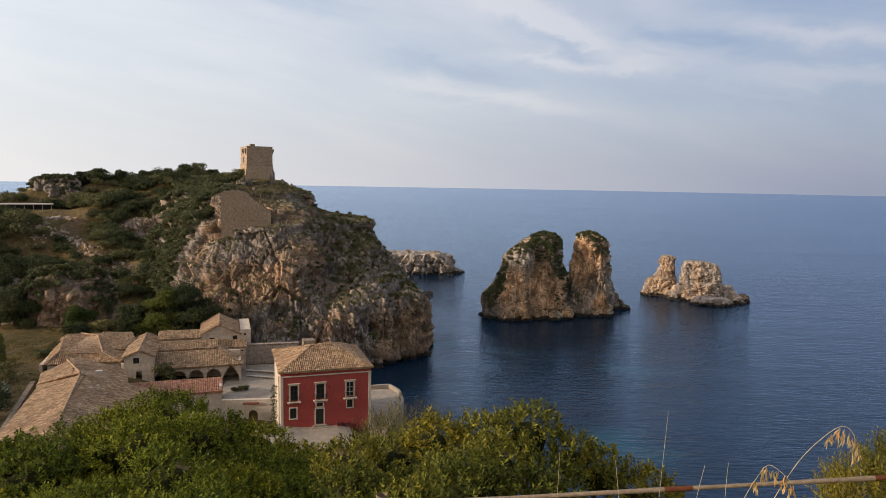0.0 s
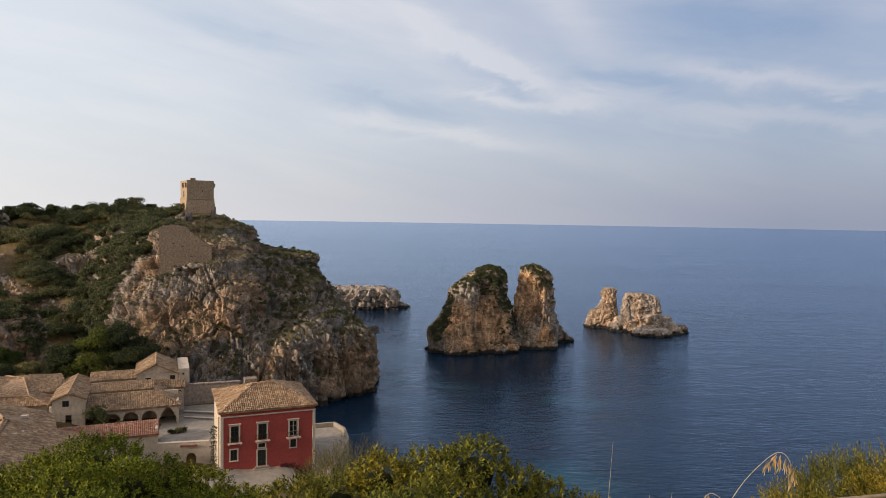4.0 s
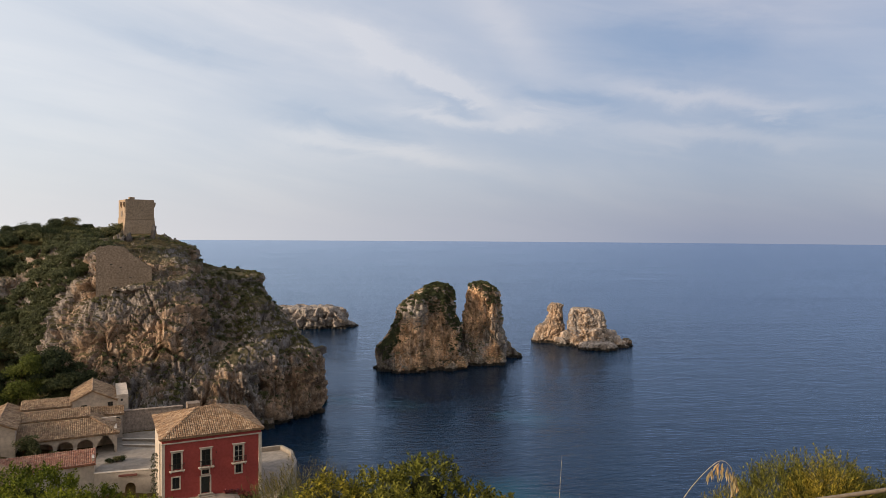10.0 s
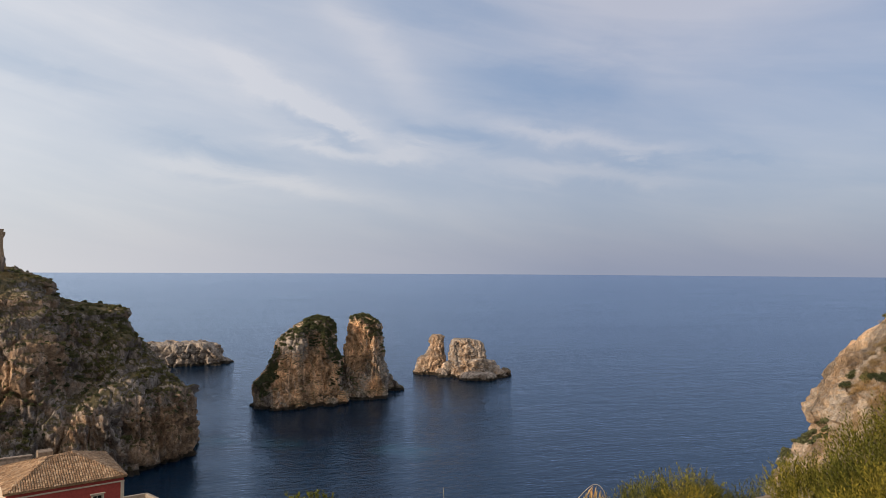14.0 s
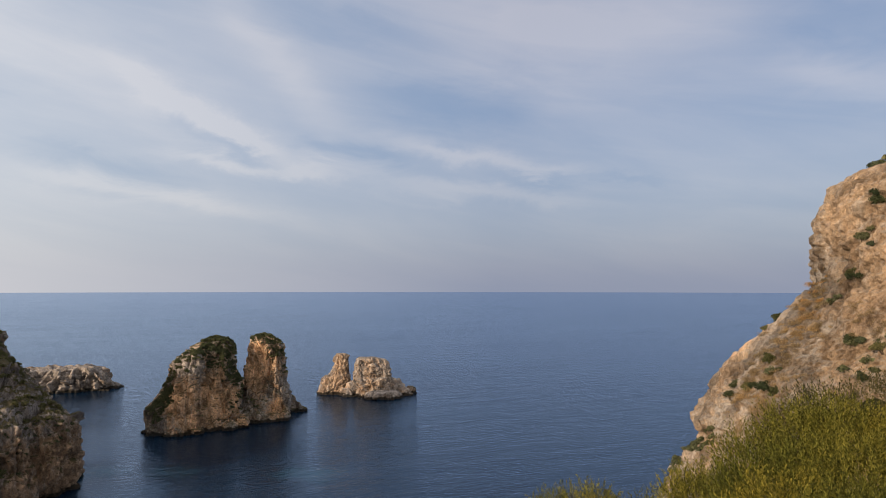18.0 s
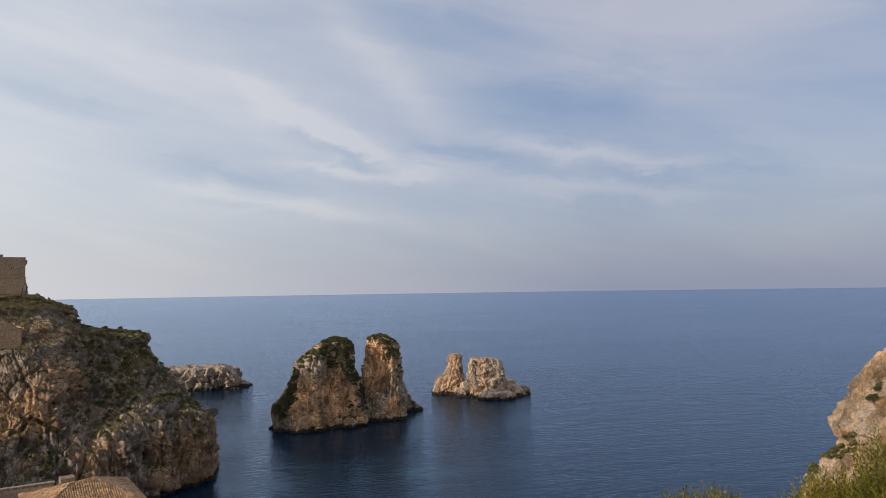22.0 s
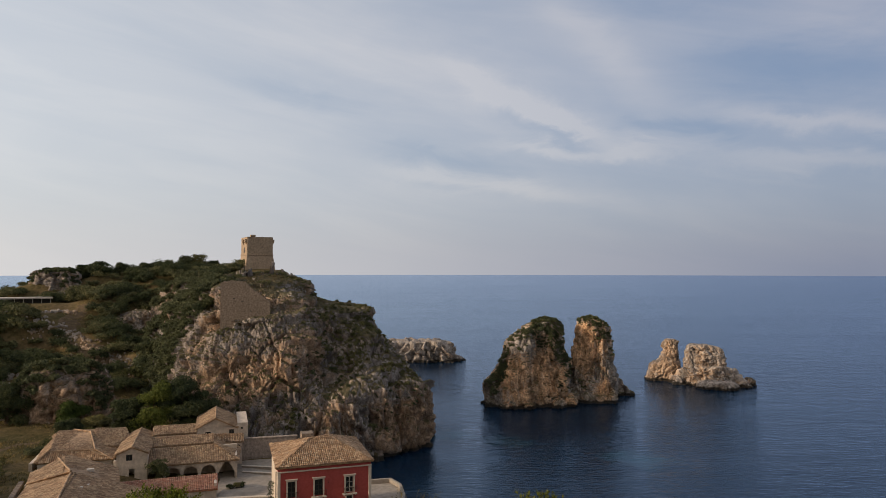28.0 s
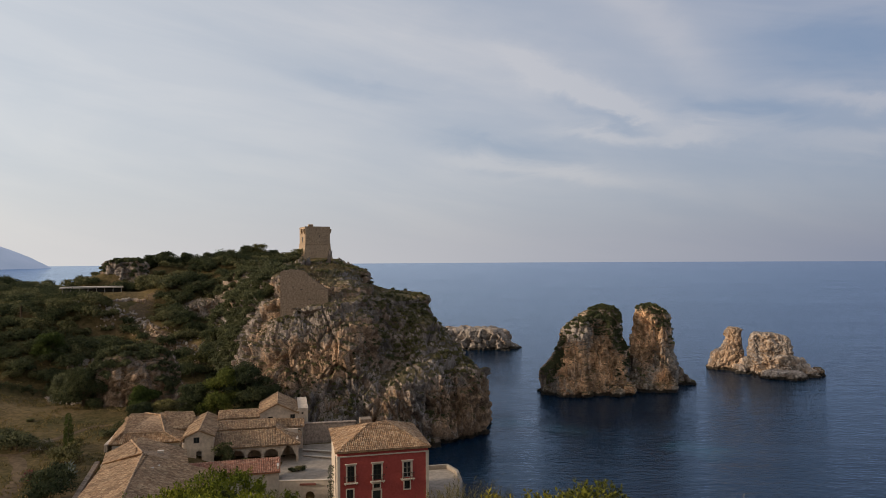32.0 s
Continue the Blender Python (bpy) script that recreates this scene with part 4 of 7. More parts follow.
def grow(P, regions, label, group, seed, size=(0.6, 1.3), most=50, facing=None, name="shrub", category="shrub"):
    """Shrubs on a rock's surface; regions: (x, y, z, radius, count)."""
    g = np.random.RandomState(seed)
    V, N = P.reshape(-1, 3), normals(P).reshape(-1, 3)
    made, rest = 0, []
    for x, y, z, r, count in regions:
        ok = np.linalg.norm(V - (x, y, z), axis=1) < r
        ok &= N[:, 2] > -0.25
        if facing:
            ok &= N @ np.array(facing) > 0.25
        idx = np.flatnonzero(ok)
        if len(idx) == 0:
            continue
        for k in g.choice(idx, min(count, len(idx)), replace=False):
            s = g.uniform(*size)
            n = N[k] * 0.5 + np.array((0, 0, 1.0))
            q = Vector(n).to_track_quat("Z", "Y").to_matrix().to_4x4()
            m = Matrix.Translation(V[k] - N[k] * 0.15 * s) @ q @ Matrix.Rotation(g.uniform(0, 6.28), 4, "Z") @ Matrix.Scale(s, 4)
            me = TINY[g.randint(4)]
            if made >= most:
                c = np.empty(len(me.vertices) * 3, np.float32)
                me.vertices.foreach_get("co", c)
                c = c.reshape(-1, 4, 3)[::4]
                c = c.mean(1, keepdims=True) + (c - c.mean(1, keepdims=True)) * 1.8
                rest.append(c.reshape(-1, 3) @ np.array(m.to_3x3()).T + np.array(m.translation))
                continue
            made += 1
            ob = thing(name, m, label, category, group)
            part("foliage", me, None, ob)["kind"] = "stuff"
            part("stem", TINY_STEMS, None, ob)
    if rest:
        W = np.concatenate(rest)
        thing("scrub", Matrix(), "low scrub and grass growing over the rock", "scrub", kind="stuff", data=raw_mesh("scrub", W, np.arange(len(W)).reshape(-1, 4), TINY[1].materials[0]))


grow(headland_p, [(-26, 160, 26, 10, 150), (-30, 155, 25, 8, 60), (-27, 168, 28, 10, 90), (-36, 180, 31, 8, 50), (-25, 152, 19, 4, 50), (-24, 168, 28, 4, 40), (-14, 152, 16, 4.5, 60), (-16, 156, 18, 4, 20), (-46, 168, 34, 5, 12), (-44, 186, 33, 7, 40), (-33, 136, 9, 2.6, 9), (-18, 141, 7, 2.2, 7),
                  (-28, 148, 20, 3.5, 10), (-51, 147, 26, 2.5, 7), (-40, 141, 16, 4, 6), (-47, 137, 11, 3, 4)],
     "small dark shrub clinging to the headland's rock", "shrubs on the headland", 5, (0.3, 0.75), 30)
grow(headland_p, [(-41, 140, 15, 8, 26), (-33, 141, 11, 7, 26), (-24, 143, 14, 5, 24), (-29, 147, 19, 5, 24), (-37, 147, 25, 6, 20), (-17, 144, 10, 5, 22), (-11, 149, 12, 4, 18), (-46, 139, 11, 5, 14)],
     "small dark shrub in a cleft of the rock face", "shrubs on the rock face", 25, (0.25, 0.6), 40)
grow(headland_p, [(-52, 190, 36.5, 7, 16), (-58, 196, 37.5, 8, 20), (-63, 205, 38, 8, 20), (-72, 200, 38, 8, 20), (-60, 180, 36, 6, 14), (-61, 212, 38.5, 6, 34), (-66, 217, 39, 5, 26), (-57, 204, 38, 5, 24)], "low dark shrub on the plateau below the tower", "shrubs on the plateau", 15, (0.4, 1.0), 25)
# scrub climbs the slope behind the ruin
KEEP, TINY = TINY, [shrub_mesh("foliage", 90 + s, 1.0, 1.0, 800, 0.14, M["scrub" if s % 3 else "dark_leaf"], 9) for s in range(4)]
grow(headland_p, [(-64, 158, 31, 6, 60), (-62, 166, 35, 6, 50), (-70, 165, 30, 8, 110), (-68, 157, 24, 6, 80), (-69, 152, 18, 6, 80), (-78, 168, 30, 9, 90), (-72, 178, 36, 8, 60), (-76, 158, 17, 8, 90), (-66, 150, 13, 5, 40), (-82, 186, 36, 8, 60)],
     "low olive-green shrub on the slope behind the ruin", "shrubs behind the ruin", 16, (0.8, 1.7), 30)
TINY = KEEP
KEEP, TINY = TINY, [shrub_mesh("foliage", 70 + s, 1.0, 0.9, 520, 0.19, M["scrub" if s % 3 else "dark_leaf"], 9) for s in range(4)]
grow(ROCKS[40], [(24.5, 202, 24, 4.5, 130), (27.5, 201.5, 21, 4, 90), (28, 201, 17, 4, 70), (29.8, 202, 13, 3.6, 70), (31, 203, 9, 3.0, 40), (23, 198.5, 20, 4, 60), (18, 199, 20.5, 3.0, 36), (14, 200, 16.5, 3, 26), (11, 200, 13, 3, 36), (8.4, 199.5, 10, 3.5, 90), (7.0, 199, 6.5, 3.0, 50), (29, 200, 5, 2.0, 10), (25.5, 200, 22, 6, 110), (28.5, 200, 14, 3.0, 40), (17, 198, 19, 4, 26), (10.5, 197.5, 9, 3.4, 60), (9, 197, 5.5, 2.8, 36)],
     "dark green shrub on a sea stack", "shrubs on the sea stacks", 6, (0.35, 0.75), 35)
grow(ROCKS[70], [(38.5, 208, 24, 4, 110), (41, 206, 21, 3.2, 60), (43.5, 207, 17.5, 2.6, 20), (44.5, 206, 13, 2, 10), (35, 206, 5, 2.4, 8), (40, 204.5, 19, 2, 10)], "dark green shrub on a sea stack", "shrubs on the sea stacks", 7, (0.35, 0.75), 15)
TINY = KEEP
grow(side_p, [(34.2, 28.1, 37, 0.7, 3), (31.0, 25.3, 34.4, 0.8, 4), (33.4, 23.2, 39.3, 0.7, 3), (32.7, 23.7, 38.3, 0.6, 2), (33.4, 21.5, 41.5, 0.7, 3), (33.9, 21.2, 43.0, 0.8, 4), (30.1, 26.7, 33.3, 0.8, 4), (30.2, 25.3, 33.3, 0.9, 5), (31.6, 20.7, 36, 1.6, 14),
              (30.0, 28.3, 31.2, 0.8, 4), (30.4, 30.4, 30.2, 1.6, 8), (30.4, 32.5, 28.3, 2.0, 14)], "small dark wiry shrub on a ledge of the sunlit cliff", "shrubs on the side cliff", 8, (0.25, 0.45), 40)
grow(side_p, [(39.5, 23.6, 45.6, 1.6, 8), (41.5, 21, 46, 2.5, 14)], "dark shrub on the top of the sunlit cliff", "shrubs on the cliff top", 9, (0.5, 0.95), 12)

M["dry_grass"] = leafy("dry_orange_grass", (0.17, 0.115, 0.06), (0.42, 0.30, 0.17), 0.4, 0.3)
M["dry_brown"] = leafy("dry_brown_grass", (0.10, 0.08, 0.045), (0.26, 0.20, 0.12), 0.4, 0.3)
KEEP, TINY = TINY, [shrub_mesh("foliage", 80 + s, 1.0, 0.6, 900, 0.34, M["dry_grass"], 5, 0.035) for s in range(3)] * 2
grow(side_p, [(35.2, 26.2, 39.2, 1.3, 18), (34.0, 25.6, 38.4, 1.3, 20), (32.4, 24.9, 37.4, 1.6, 30), (32.2, 25.3, 36.2, 1.5, 22), (31.3, 25.5, 34.9, 1.6, 28), (30.2, 25.8, 33.4, 1.5, 22), (29.3, 25.8, 32.5, 1.5, 20), (32, 21, 36.8, 1.0, 12), (33, 25, 36, 4, 16)],
     "tuft of dry orange grass on the sunlit cliff", "dry tufts on the side cliff", 18, (0.17, 0.38), 50, None, "grass_tuft", "grass")
TINY = [shrub_mesh("foliage", 84 + s, 1.0, 0.5, 700, 0.30, M["dry_brown"], 5, 0.06) for s in range(2)] * 2
grow(headland_p, [(-50, 160, 35, 5, 30), (-50, 175, 36, 7, 60), (-55, 190, 37, 7, 60), (-44, 178, 33, 5, 20), (-62, 200, 37.5, 9, 60)], "tuft of dry brown grass on the headland", "dry tufts on the headland", 19, (0.4, 0.9), 20, None, "grass_tuft", "grass")
TINY = KEEP

# ---- village ----
def corner(x, y, z, turn):
    return Matrix.Translation((x, y, z)) @ Matrix.Rotation(radians(turn), 4, "Z")


def mesh_of(name, V, F, mat=None):
    me = bpy.data.meshes.new(name)
    me.from_pydata([tuple(v) for v in V], [], F)
    me.update()
    if mat:
        me.materials.append(mat)
    return me


def pierced(w, h0, h1, t, holes):
    """A wall from x = 0 to w and z = h0 to h1, t thick behind y = 0, with openings (x0, x1, z0, z1) right through it."""
    xs = sorted({0.0, w, *[v for o in holes for v in o[:2]]})
    zs = sorted({h0, h1, *[v for o in holes for v in o[2:]]})
    solid = lambda i, j: 0 <= i < len(xs) - 1 and 0 <= j < len(zs) - 1 and not any(
        o[0] - 1e-6 <= xs[i] and xs[i + 1] <= o[1] + 1e-6 and o[2] - 1e-6 <= zs[j] and zs[j + 1] <= o[3] + 1e-6 for o in holes)
    bm = bmesh.new()

    def quad(*c):
        bm.faces.new([bm.verts.new(p) for p in c])
    for i in range(len(xs) - 1):
        for j in range(len(zs) - 1):
            if not solid(i, j):
                continue
            a, b, c, d = xs[i], xs[i + 1], zs[j], zs[j + 1]
            quad((a, 0, c), (b, 0, c), (b, 0, d), (a, 0, d))
            quad((b, t, c), (a, t, c), (a, t, d), (b, t, d))
            if not solid(i - 1, j):
                quad((a, t, c), (a, 0, c), (a, 0, d), (a, t, d))
            if not solid(i + 1, j):
                quad((b, 0, c), (b, t, c), (b, t, d), (b, 0, d))
            if not solid(i, j - 1):
                quad((a, t, c), (b, t, c), (b, 0, c), (a, 0, c))
            if not solid(i, j + 1):
                quad((a, 0, d), (b, 0, d), (b, t, d), (a, t, d))
    bmesh.ops.remove_doubles(bm, verts=bm.verts[:], dist=1e-4)
    return bm


def arched(w, h0, h1, t, arches, step=0.09):
    """A wall with arched openings (x0, x1, springing, crown, pointed)."""
    xs = sorted({round(v, 3) for v in [*np.arange(0, w, step), w, *[a[0] for a in arches], *[a[1] for a in arches]]})

    def foot(x):
        for x0, x1, s, c, pointed in arches:
            if x0 < x < x1:
                u = abs(2 * (x - x0) / (x1 - x0) - 1)
                return s + (c - s) * ((1 - u ** 1.6) ** 0.85 if pointed else math.sqrt(max(0, 1 - u * u)))
        return h0
    V, F = [], []
    for a, b in zip(xs[:-1], xs[1:]):
        m = (a + b) / 2
        za = zb = foot(m)
        k = len(V)
        V += [(a, 0, za), (b, 0, zb), (b, 0, h1), (a, 0, h1), (a, t, za), (b, t, zb), (b, t, h1), (a, t, h1)]
        F += [(k, k + 1, k + 2, k + 3), (k + 5, k + 4, k + 7, k + 6), (k + 4, k + 5, k + 1, k), (k + 3, k + 2, k + 6, k + 7), (k, k + 3, k + 7, k + 4), (k + 1, k + 5, k + 6, k + 2)]
    return mesh_of("wall", V, F)


def tiles(parent, el, er, rr, rl, mat, seed=1, pitch=0.27, course=0.42, label=""):
    """A slope of barrel tiles between the eave (el, er) and the ridge (rl, rr), on a thin deck."""
    g = np.random.RandomState(seed)
    el, er, rr, rl = (np.array(p, float) for p in (el, er, rr, rl))
    up = np.cross(er - el, (rl + rr - el - er) / 2)
    up /= np.linalg.norm(up)
    if up[2] < 0:
        up = -up
    across = (er - el) / np.linalg.norm(er - el)
    o = el
    rise = (rl + rr - el - er) / 2
    rise = rise - across * (rise @ across)
    length = np.linalg.norm(rise)
    down = rise / length
    rows = max(1, int(length / course))
    V, F = [], []
    a = np.linspace(0, np.pi, 4)
    prof_x, prof_z = np.cos(a) * pitch * 0.44, np.sin(a) * 0.11
    for k in range(rows):
        v0, v1 = k / rows, min(1.0, (k + 1.18) / rows)
        l0, r0 = el + (rl - el) * v0, er + (rr - er) * v0
        x0, x1 = (l0 - o) @ across, (r0 - o) @ across
        c0 = math.ceil(x0 / pitch)
        for c in range(c0, int(x1 / pitch) + 1):
            x = (c + 0.25 * (0 if k % 2 else 0)) * pitch + g.uniform(-0.03, 0.03)
            b = len(V)
            lift = g.uniform(0.0, 0.035)
            for v, extra in ((v0, 0.05), (v1, 0.0)):
                c_ = o + across * x + down * (v * length + g.uniform(-0.04, 0.04))
                for px_, pz_ in zip(prof_x, prof_z):
                    V.append(c_ + across * px_ + up * (pz_ + extra + lift))
            F += [(b + i, b + i + 1, b + 5 + i, b + 4 + i) for i in range(3)]
            F.append((b, b + 3, b + 2, b + 1))
    if V:
        ob = part("roof_tiles", mesh_of("roof_tiles", V, F, mat), None, parent, label)
        ob["kind"] = "stuff"
    # deck under the tiles
    D = [el, er, rr, rl]
    D = D + [p - up * 0.18 for p in D]
    deck = mesh_of("roof_deck", [p - up * 0.01 for p in D], [(0, 1, 2, 3), (7, 6, 5, 4), (0, 4, 5, 1), (1, 5, 6, 2), (2, 6, 7, 3), (3, 7, 4, 0)], mat)
    part("roof_deck", deck, None, parent)


def ridge_cap(parent, a, b, mat, r=0.14):
    a, b = np.array(a, float), np.array(b, float)
    n = max(2, int(np.linalg.norm(b - a) / 0.45))
    pts = [(*(a + (b - a) * i / n + (0, 0, 0.03 * (i % 2))), r) for i in range(n + 1)]
    part("ridge_tiles", tube_mesh("ridge_tiles", [pts], mat, 6), None, parent)


def window(parent, x0, x1, z0, z1, depth=0.25, panes=2, frame_mat=None, name="window", y=0.0):
    """A recessed casement: frame, leaves with glazing bars and panes."""
    frame_mat = frame_mat or M["dark"]
    w = part(name, box(x0, x1, y + depth, y + depth + 0.04, z0, z1), M["glass"], parent)
    f = 0.07
    for a, b, c, d in ((x0, x0 + f, z0, z1), (x1 - f, x1, z0, z1), (x0 + f, x1 - f, z0, z0 + f), (x0 + f, x1 - f, z1 - f, z1)):
        part("frame", box(a, b, y + depth - 0.06, y + depth - 0.002, c, d), frame_mat, w)
    for k in range(1, panes):
        x = x0 + (x1 - x0) * k / panes
        part("mullion", box(x - 0.05, x + 0.05, y + depth - 0.07, y + depth - 0.003, z0 + f, z1 - f), frame_mat, w)
    return w


def surround(parent, x0, x1, z0, z1, wd=0.22, head=0.12, sill=True):
    """Pale stone frame round an opening."""
    s = part("window_surround", box(x0 - wd, x0, -0.06, 0.12, z0, z1 + wd), M["trim"], parent, "pale stone surround")
    part("jamb", box(x1, x1 + wd, -0.06, 0.12, z0, z1 + wd), M["trim"], s)
    part("lintel", box(x0, x1, -0.06, 0.12, z1, z1 + wd), M["trim"], s)
    if head:
        part("hood", box(x0 - wd - 0.12, x1 + wd + 0.12, -0.22, 0.1, z1 + wd, z1 + wd + head, 0.02), M["trim"], s)
    if sill:
        part("sill", box(x0 - wd, x1 + wd, -0.14, 0.1, z0 - 0.12, z0, 0.02), M["trim"], s)


M["cream_paint"] = plain("cream_painted_wood", (0.55, 0.52, 0.46), 0.6, 6, 0.15)
M["green_door"] = plain("dark_green_painted_door", (0.02, 0.03, 0.03), 0.5, 6, 0.3)
HX, HY = 12.25, 12.3
red_house = thing("red_house", corner(-24.1, 89.8, 4.0, 19.5), "red plastered two-storey house with pale trim and tiled roof", "house")
UP = [(1.23, 2.2), (4.73, 5.81), (8.87, 9.91)]
holes = [(a, b, 4.95, 7.08) for a, b in UP] + [(8.98, 9.74, 3.45, 4.55), (4.66, 5.72, 1.4, 3.72), (4.75, 5.62, 3.9, 4.62), (1.17, 2.02, 2.5, 3.95)]
part("wall", pierced(HX, -1.5, 8.3, 0.45, holes), M["red"], red_house, "red plastered front wall")
part("wall", box(0, 0.45, 0.45, HY, -1.5, 8.3), M["plaster"], red_house, "weathered cream side wall")
part("wall", box(HX - 0.45, HX, 0.45, HY, -1.5, 8.3), M["red"], red_house)
part("wall", box(0.45, HX - 0.45, HY - 0.45, HY, -1.5, 8.3), M["red"], red_house)
part("floor", box(0.45, HX - 0.45, 0.45, HY - 0.45, 4.3, 4.5), M["plaster"], red_house)
for a, b in ((-0.12, 0.28), (HX - 0.28, HX + 0.12)):
    part("corner_pilaster", box(a, b, -0.08, 0.4, -1.5, 8.3, 0.02), M["trim"], red_house, "pale stone corner strip")
part("cornice", box(-0.15, HX + 0.15, -0.12, HY + 0.1, 8.3, 8.48, 0.03), M["trim"], red_house, "pale stone cornice band")
part("parapet", box(-0.05, HX + 0.05, -0.03, HY + 0.05, 8.48, 9.0), M["red"], red_house, "red band under the eaves")
for a, b in UP:
    w = window(red_house, a, b, 4.95, 7.08, 0.25, 2, M["cream_paint"] if a > 8 else M["dark"])
    for z in (5.6, 6.3):
        part("glazing_bar", box(a + 0.07, b - 0.07, 0.2, 0.246, z - 0.025, z + 0.025), M["cream_paint"] if a > 8 else M["dark"], w)
    surround(red_house, a, b, 4.95, 7.08, 0.2, 0.13, False)
    bal = part("balcony", box(a - 0.45, b + 0.45, -0.5, -0.001, 4.79, 4.9, 0.02), M["trim"], red_house, "shallow stone balcony with an iron rail")
    part("handrail", box(a - 0.43, b + 0.43, -0.48, -0.44, 5.72, 5.76), M["iron"], bal)
    n = 13
    for k in range(n):
        x = a - 0.41 + (b - a + 0.82) * k / (n - 1)
        part("baluster", box(x - 0.015, x + 0.015, -0.475, -0.445, 4.9, 5.72), M["iron"], bal)
    for x in (a - 0.42, b + 0.42):
        part("side_rail", box(x - 0.015, x + 0.015, -0.44, 0, 5.72, 5.76), M["iron"], bal)
    for x in (a - 0.25, b + 0.25):
        part("bracket", box(x - 0.06, x + 0.06, -0.4, 0, 4.62, 4.79, 0.02), M["trim"], bal)
window(red_house, 8.98, 9.74, 3.45, 4.55, 0.2, 2)
surround(red_house, 8.98, 9.74, 3.45, 4.55, 0.15, 0)
window(red_house, 4.75, 5.62, 3.9, 4.62, 0.2, 2, None, "transom_window")
surround(red_house, 4.75, 5.62, 3.9, 4.45, 0.15, 0)
window(red_house, 1.17, 2.02, 2.5, 3.95, 0.2, 2)
surround(red_house, 1.17, 2.02, 2.5, 3.95, 0.16, 0)
door = part("door", box(4.66, 5.19, 0.22, 0.28, 1.4, 3.72), M["green_door"], red_house, "dark green double door")
part("door_leaf", box(5.2, 5.72, 0.22, 0.28, 1.4, 3.72), M["green_door"], door)
for x in (4.74, 5.28):
    for z in (1.6, 2.7):
        part("panel", box(x, x + 0.36, 0.19, 0.219, z, z + 0.85, 0.01), M["green_door"], door)
part("door_handle", box(5.12, 5.16, 0.16, 0.219, 2.4, 2.5), M["iron"], door)
surround(red_house, 4.66, 5.72, 1.4, 3.55, 0.18, 0, False)
for k in range(3):
    part("step", box(4.3 - 0.2 * k, 6.1 + 0.2 * k, -0.5 - 0.35 * k, -0.002 - 0.0 * k, 1.4 - 0.2 * (k + 1), 1.4 - 0.2 * k - 0.003), M["paving"], red_house)
part("wall_lamp", box(6.46, 6.56, -0.12, 0, 6.5, 6.66, 0.02), M["iron"], red_house)
E_ = 9.05
A1, A2 = (4.6, 5.6, 11.15), (7.4, 6.6, 11.25)
c1, c2, c3, c4 = (-0.35, -0.35, E_), (HX + 0.35, -0.35, E_), (HX + 0.35, HY + 0.35, E_), (-0.35, HY + 0.35, E_)
tiles(red_house, c1, c2, A2, A1, M["tiles_gold"], 11, label="golden clay barrel tiles")
tiles(red_house, c2, c3, A2, A2, M["tiles_gold"], 12)
tiles(red_house, c3, c4, A1, A2, M["tiles_gold"], 13)
tiles(red_house, c4, c1, A1, A1, M["tiles_gold"], 14)
for a, b in ((c1, A1), (c2, A2), (c3, A2), (c4, A1), (A1, A2)):
    ridge_cap(red_house, a, b, M["tiles_gold"], 0.13)
part("roof_hatch", box(3.9, 5.6, 8.2, 10.0, 9.6, 11.3, 0.03), M["ruin"], red_house, "low masonry turret on the roof")
part("downpipe", tube_mesh("downpipe", [[(-0.25, 0.5, -1, 0.06), (-0.25, 0.5, 8.4, 0.06)]], M["iron"]), None, red_house)

# arcade building with its wings; its frame has x along the front, towards the sea
arcade = thing("arcade_building", corner(-37, 111.7, 5.0, 19.5), "cream plastered building with arches and old tiled roofs", "building")
ARCHES = [(x - 1.12, x + 1.12, 1.36, 2.47, False) for x in (1.15, 3.78, 6.43, 9.12)] + [(10.55, 13.25, 0.7, 2.78, True)]
a_wall = part("arcade_wall", arched(13.55, -1.0, 3.0, 0.55, ARCHES), M["plaster"], arcade, "arcaded wall with four round arches and one pointed")
a_wall.location = (-13.3, 0, 0)
part("back_wall", box(-13.3, 0.25, 4.2, 4.6, -1, 4.5), M["plaster"], arcade)
part("side_wall", box(-0.15, 0.25, 0.56, 4.19, -1, 3.6), M["plaster"], arcade)
part("floor", box(-13.3, 0.25, 0.56, 4.19, -1, 0.02), M["paving"], arcade)
tiles(arcade, (-13.3, -0.35, 3.02), (0.55, -0.35, 3.05), (-3.4, 4.2, 4.75), (-13.3, 4.2, 4.65), M["tiles"], 21)
tiles(arcade, (0.55, -0.35, 3.05), (1.0, 6.2, 3.4), (-3.4, 6.2, 5.2), (-3.4, 4.2, 4.75), M["tiles"], 22)
ridge_cap(arcade, (0.55, -0.35, 3.1), (-3.4, 4.2, 4.85), M["tiles"])
part("upper_wall", box(-13.25, -3.45, 4.61, 8.4, 0, 5.0), M["plaster"], arcade)
tiles(arcade, (-13.3, 4.3, 4.95), (-3.4, 4.3, 4.95), (-3.4, 7.6, 5.75), (-13.3, 7.6, 5.75), M["tiles"], 23)
part("rear_wing_wall", box(-13.2, -6.3, 8.41, 14, 0, 5.9), M["plaster"], arcade)
tiles(arcade, (-13.3, 8.2, 5.95), (-6.25, 8.2, 5.95), (-6.25, 11.2, 6.75), (-13.3, 11.2, 6.75), M["tiles"], 24)
tiles(arcade, (-6.25, 14.2, 5.95), (-13.3, 14.2, 5.95), (-13.3, 11.2, 6.75), (-6.25, 11.2, 6.75), M["tiles"], 25)
ridge_cap(arcade, (-13.3, 11.2, 6.8), (-6.25, 11.2, 6.8), M["tiles"])
# gabled block with the small window
blk = pierced(4.45, -1, 5.35, 0.4, [(1.35, 2.25, 4.2, 5.15), (1.75, 2.6, 0.2, 2.9)])
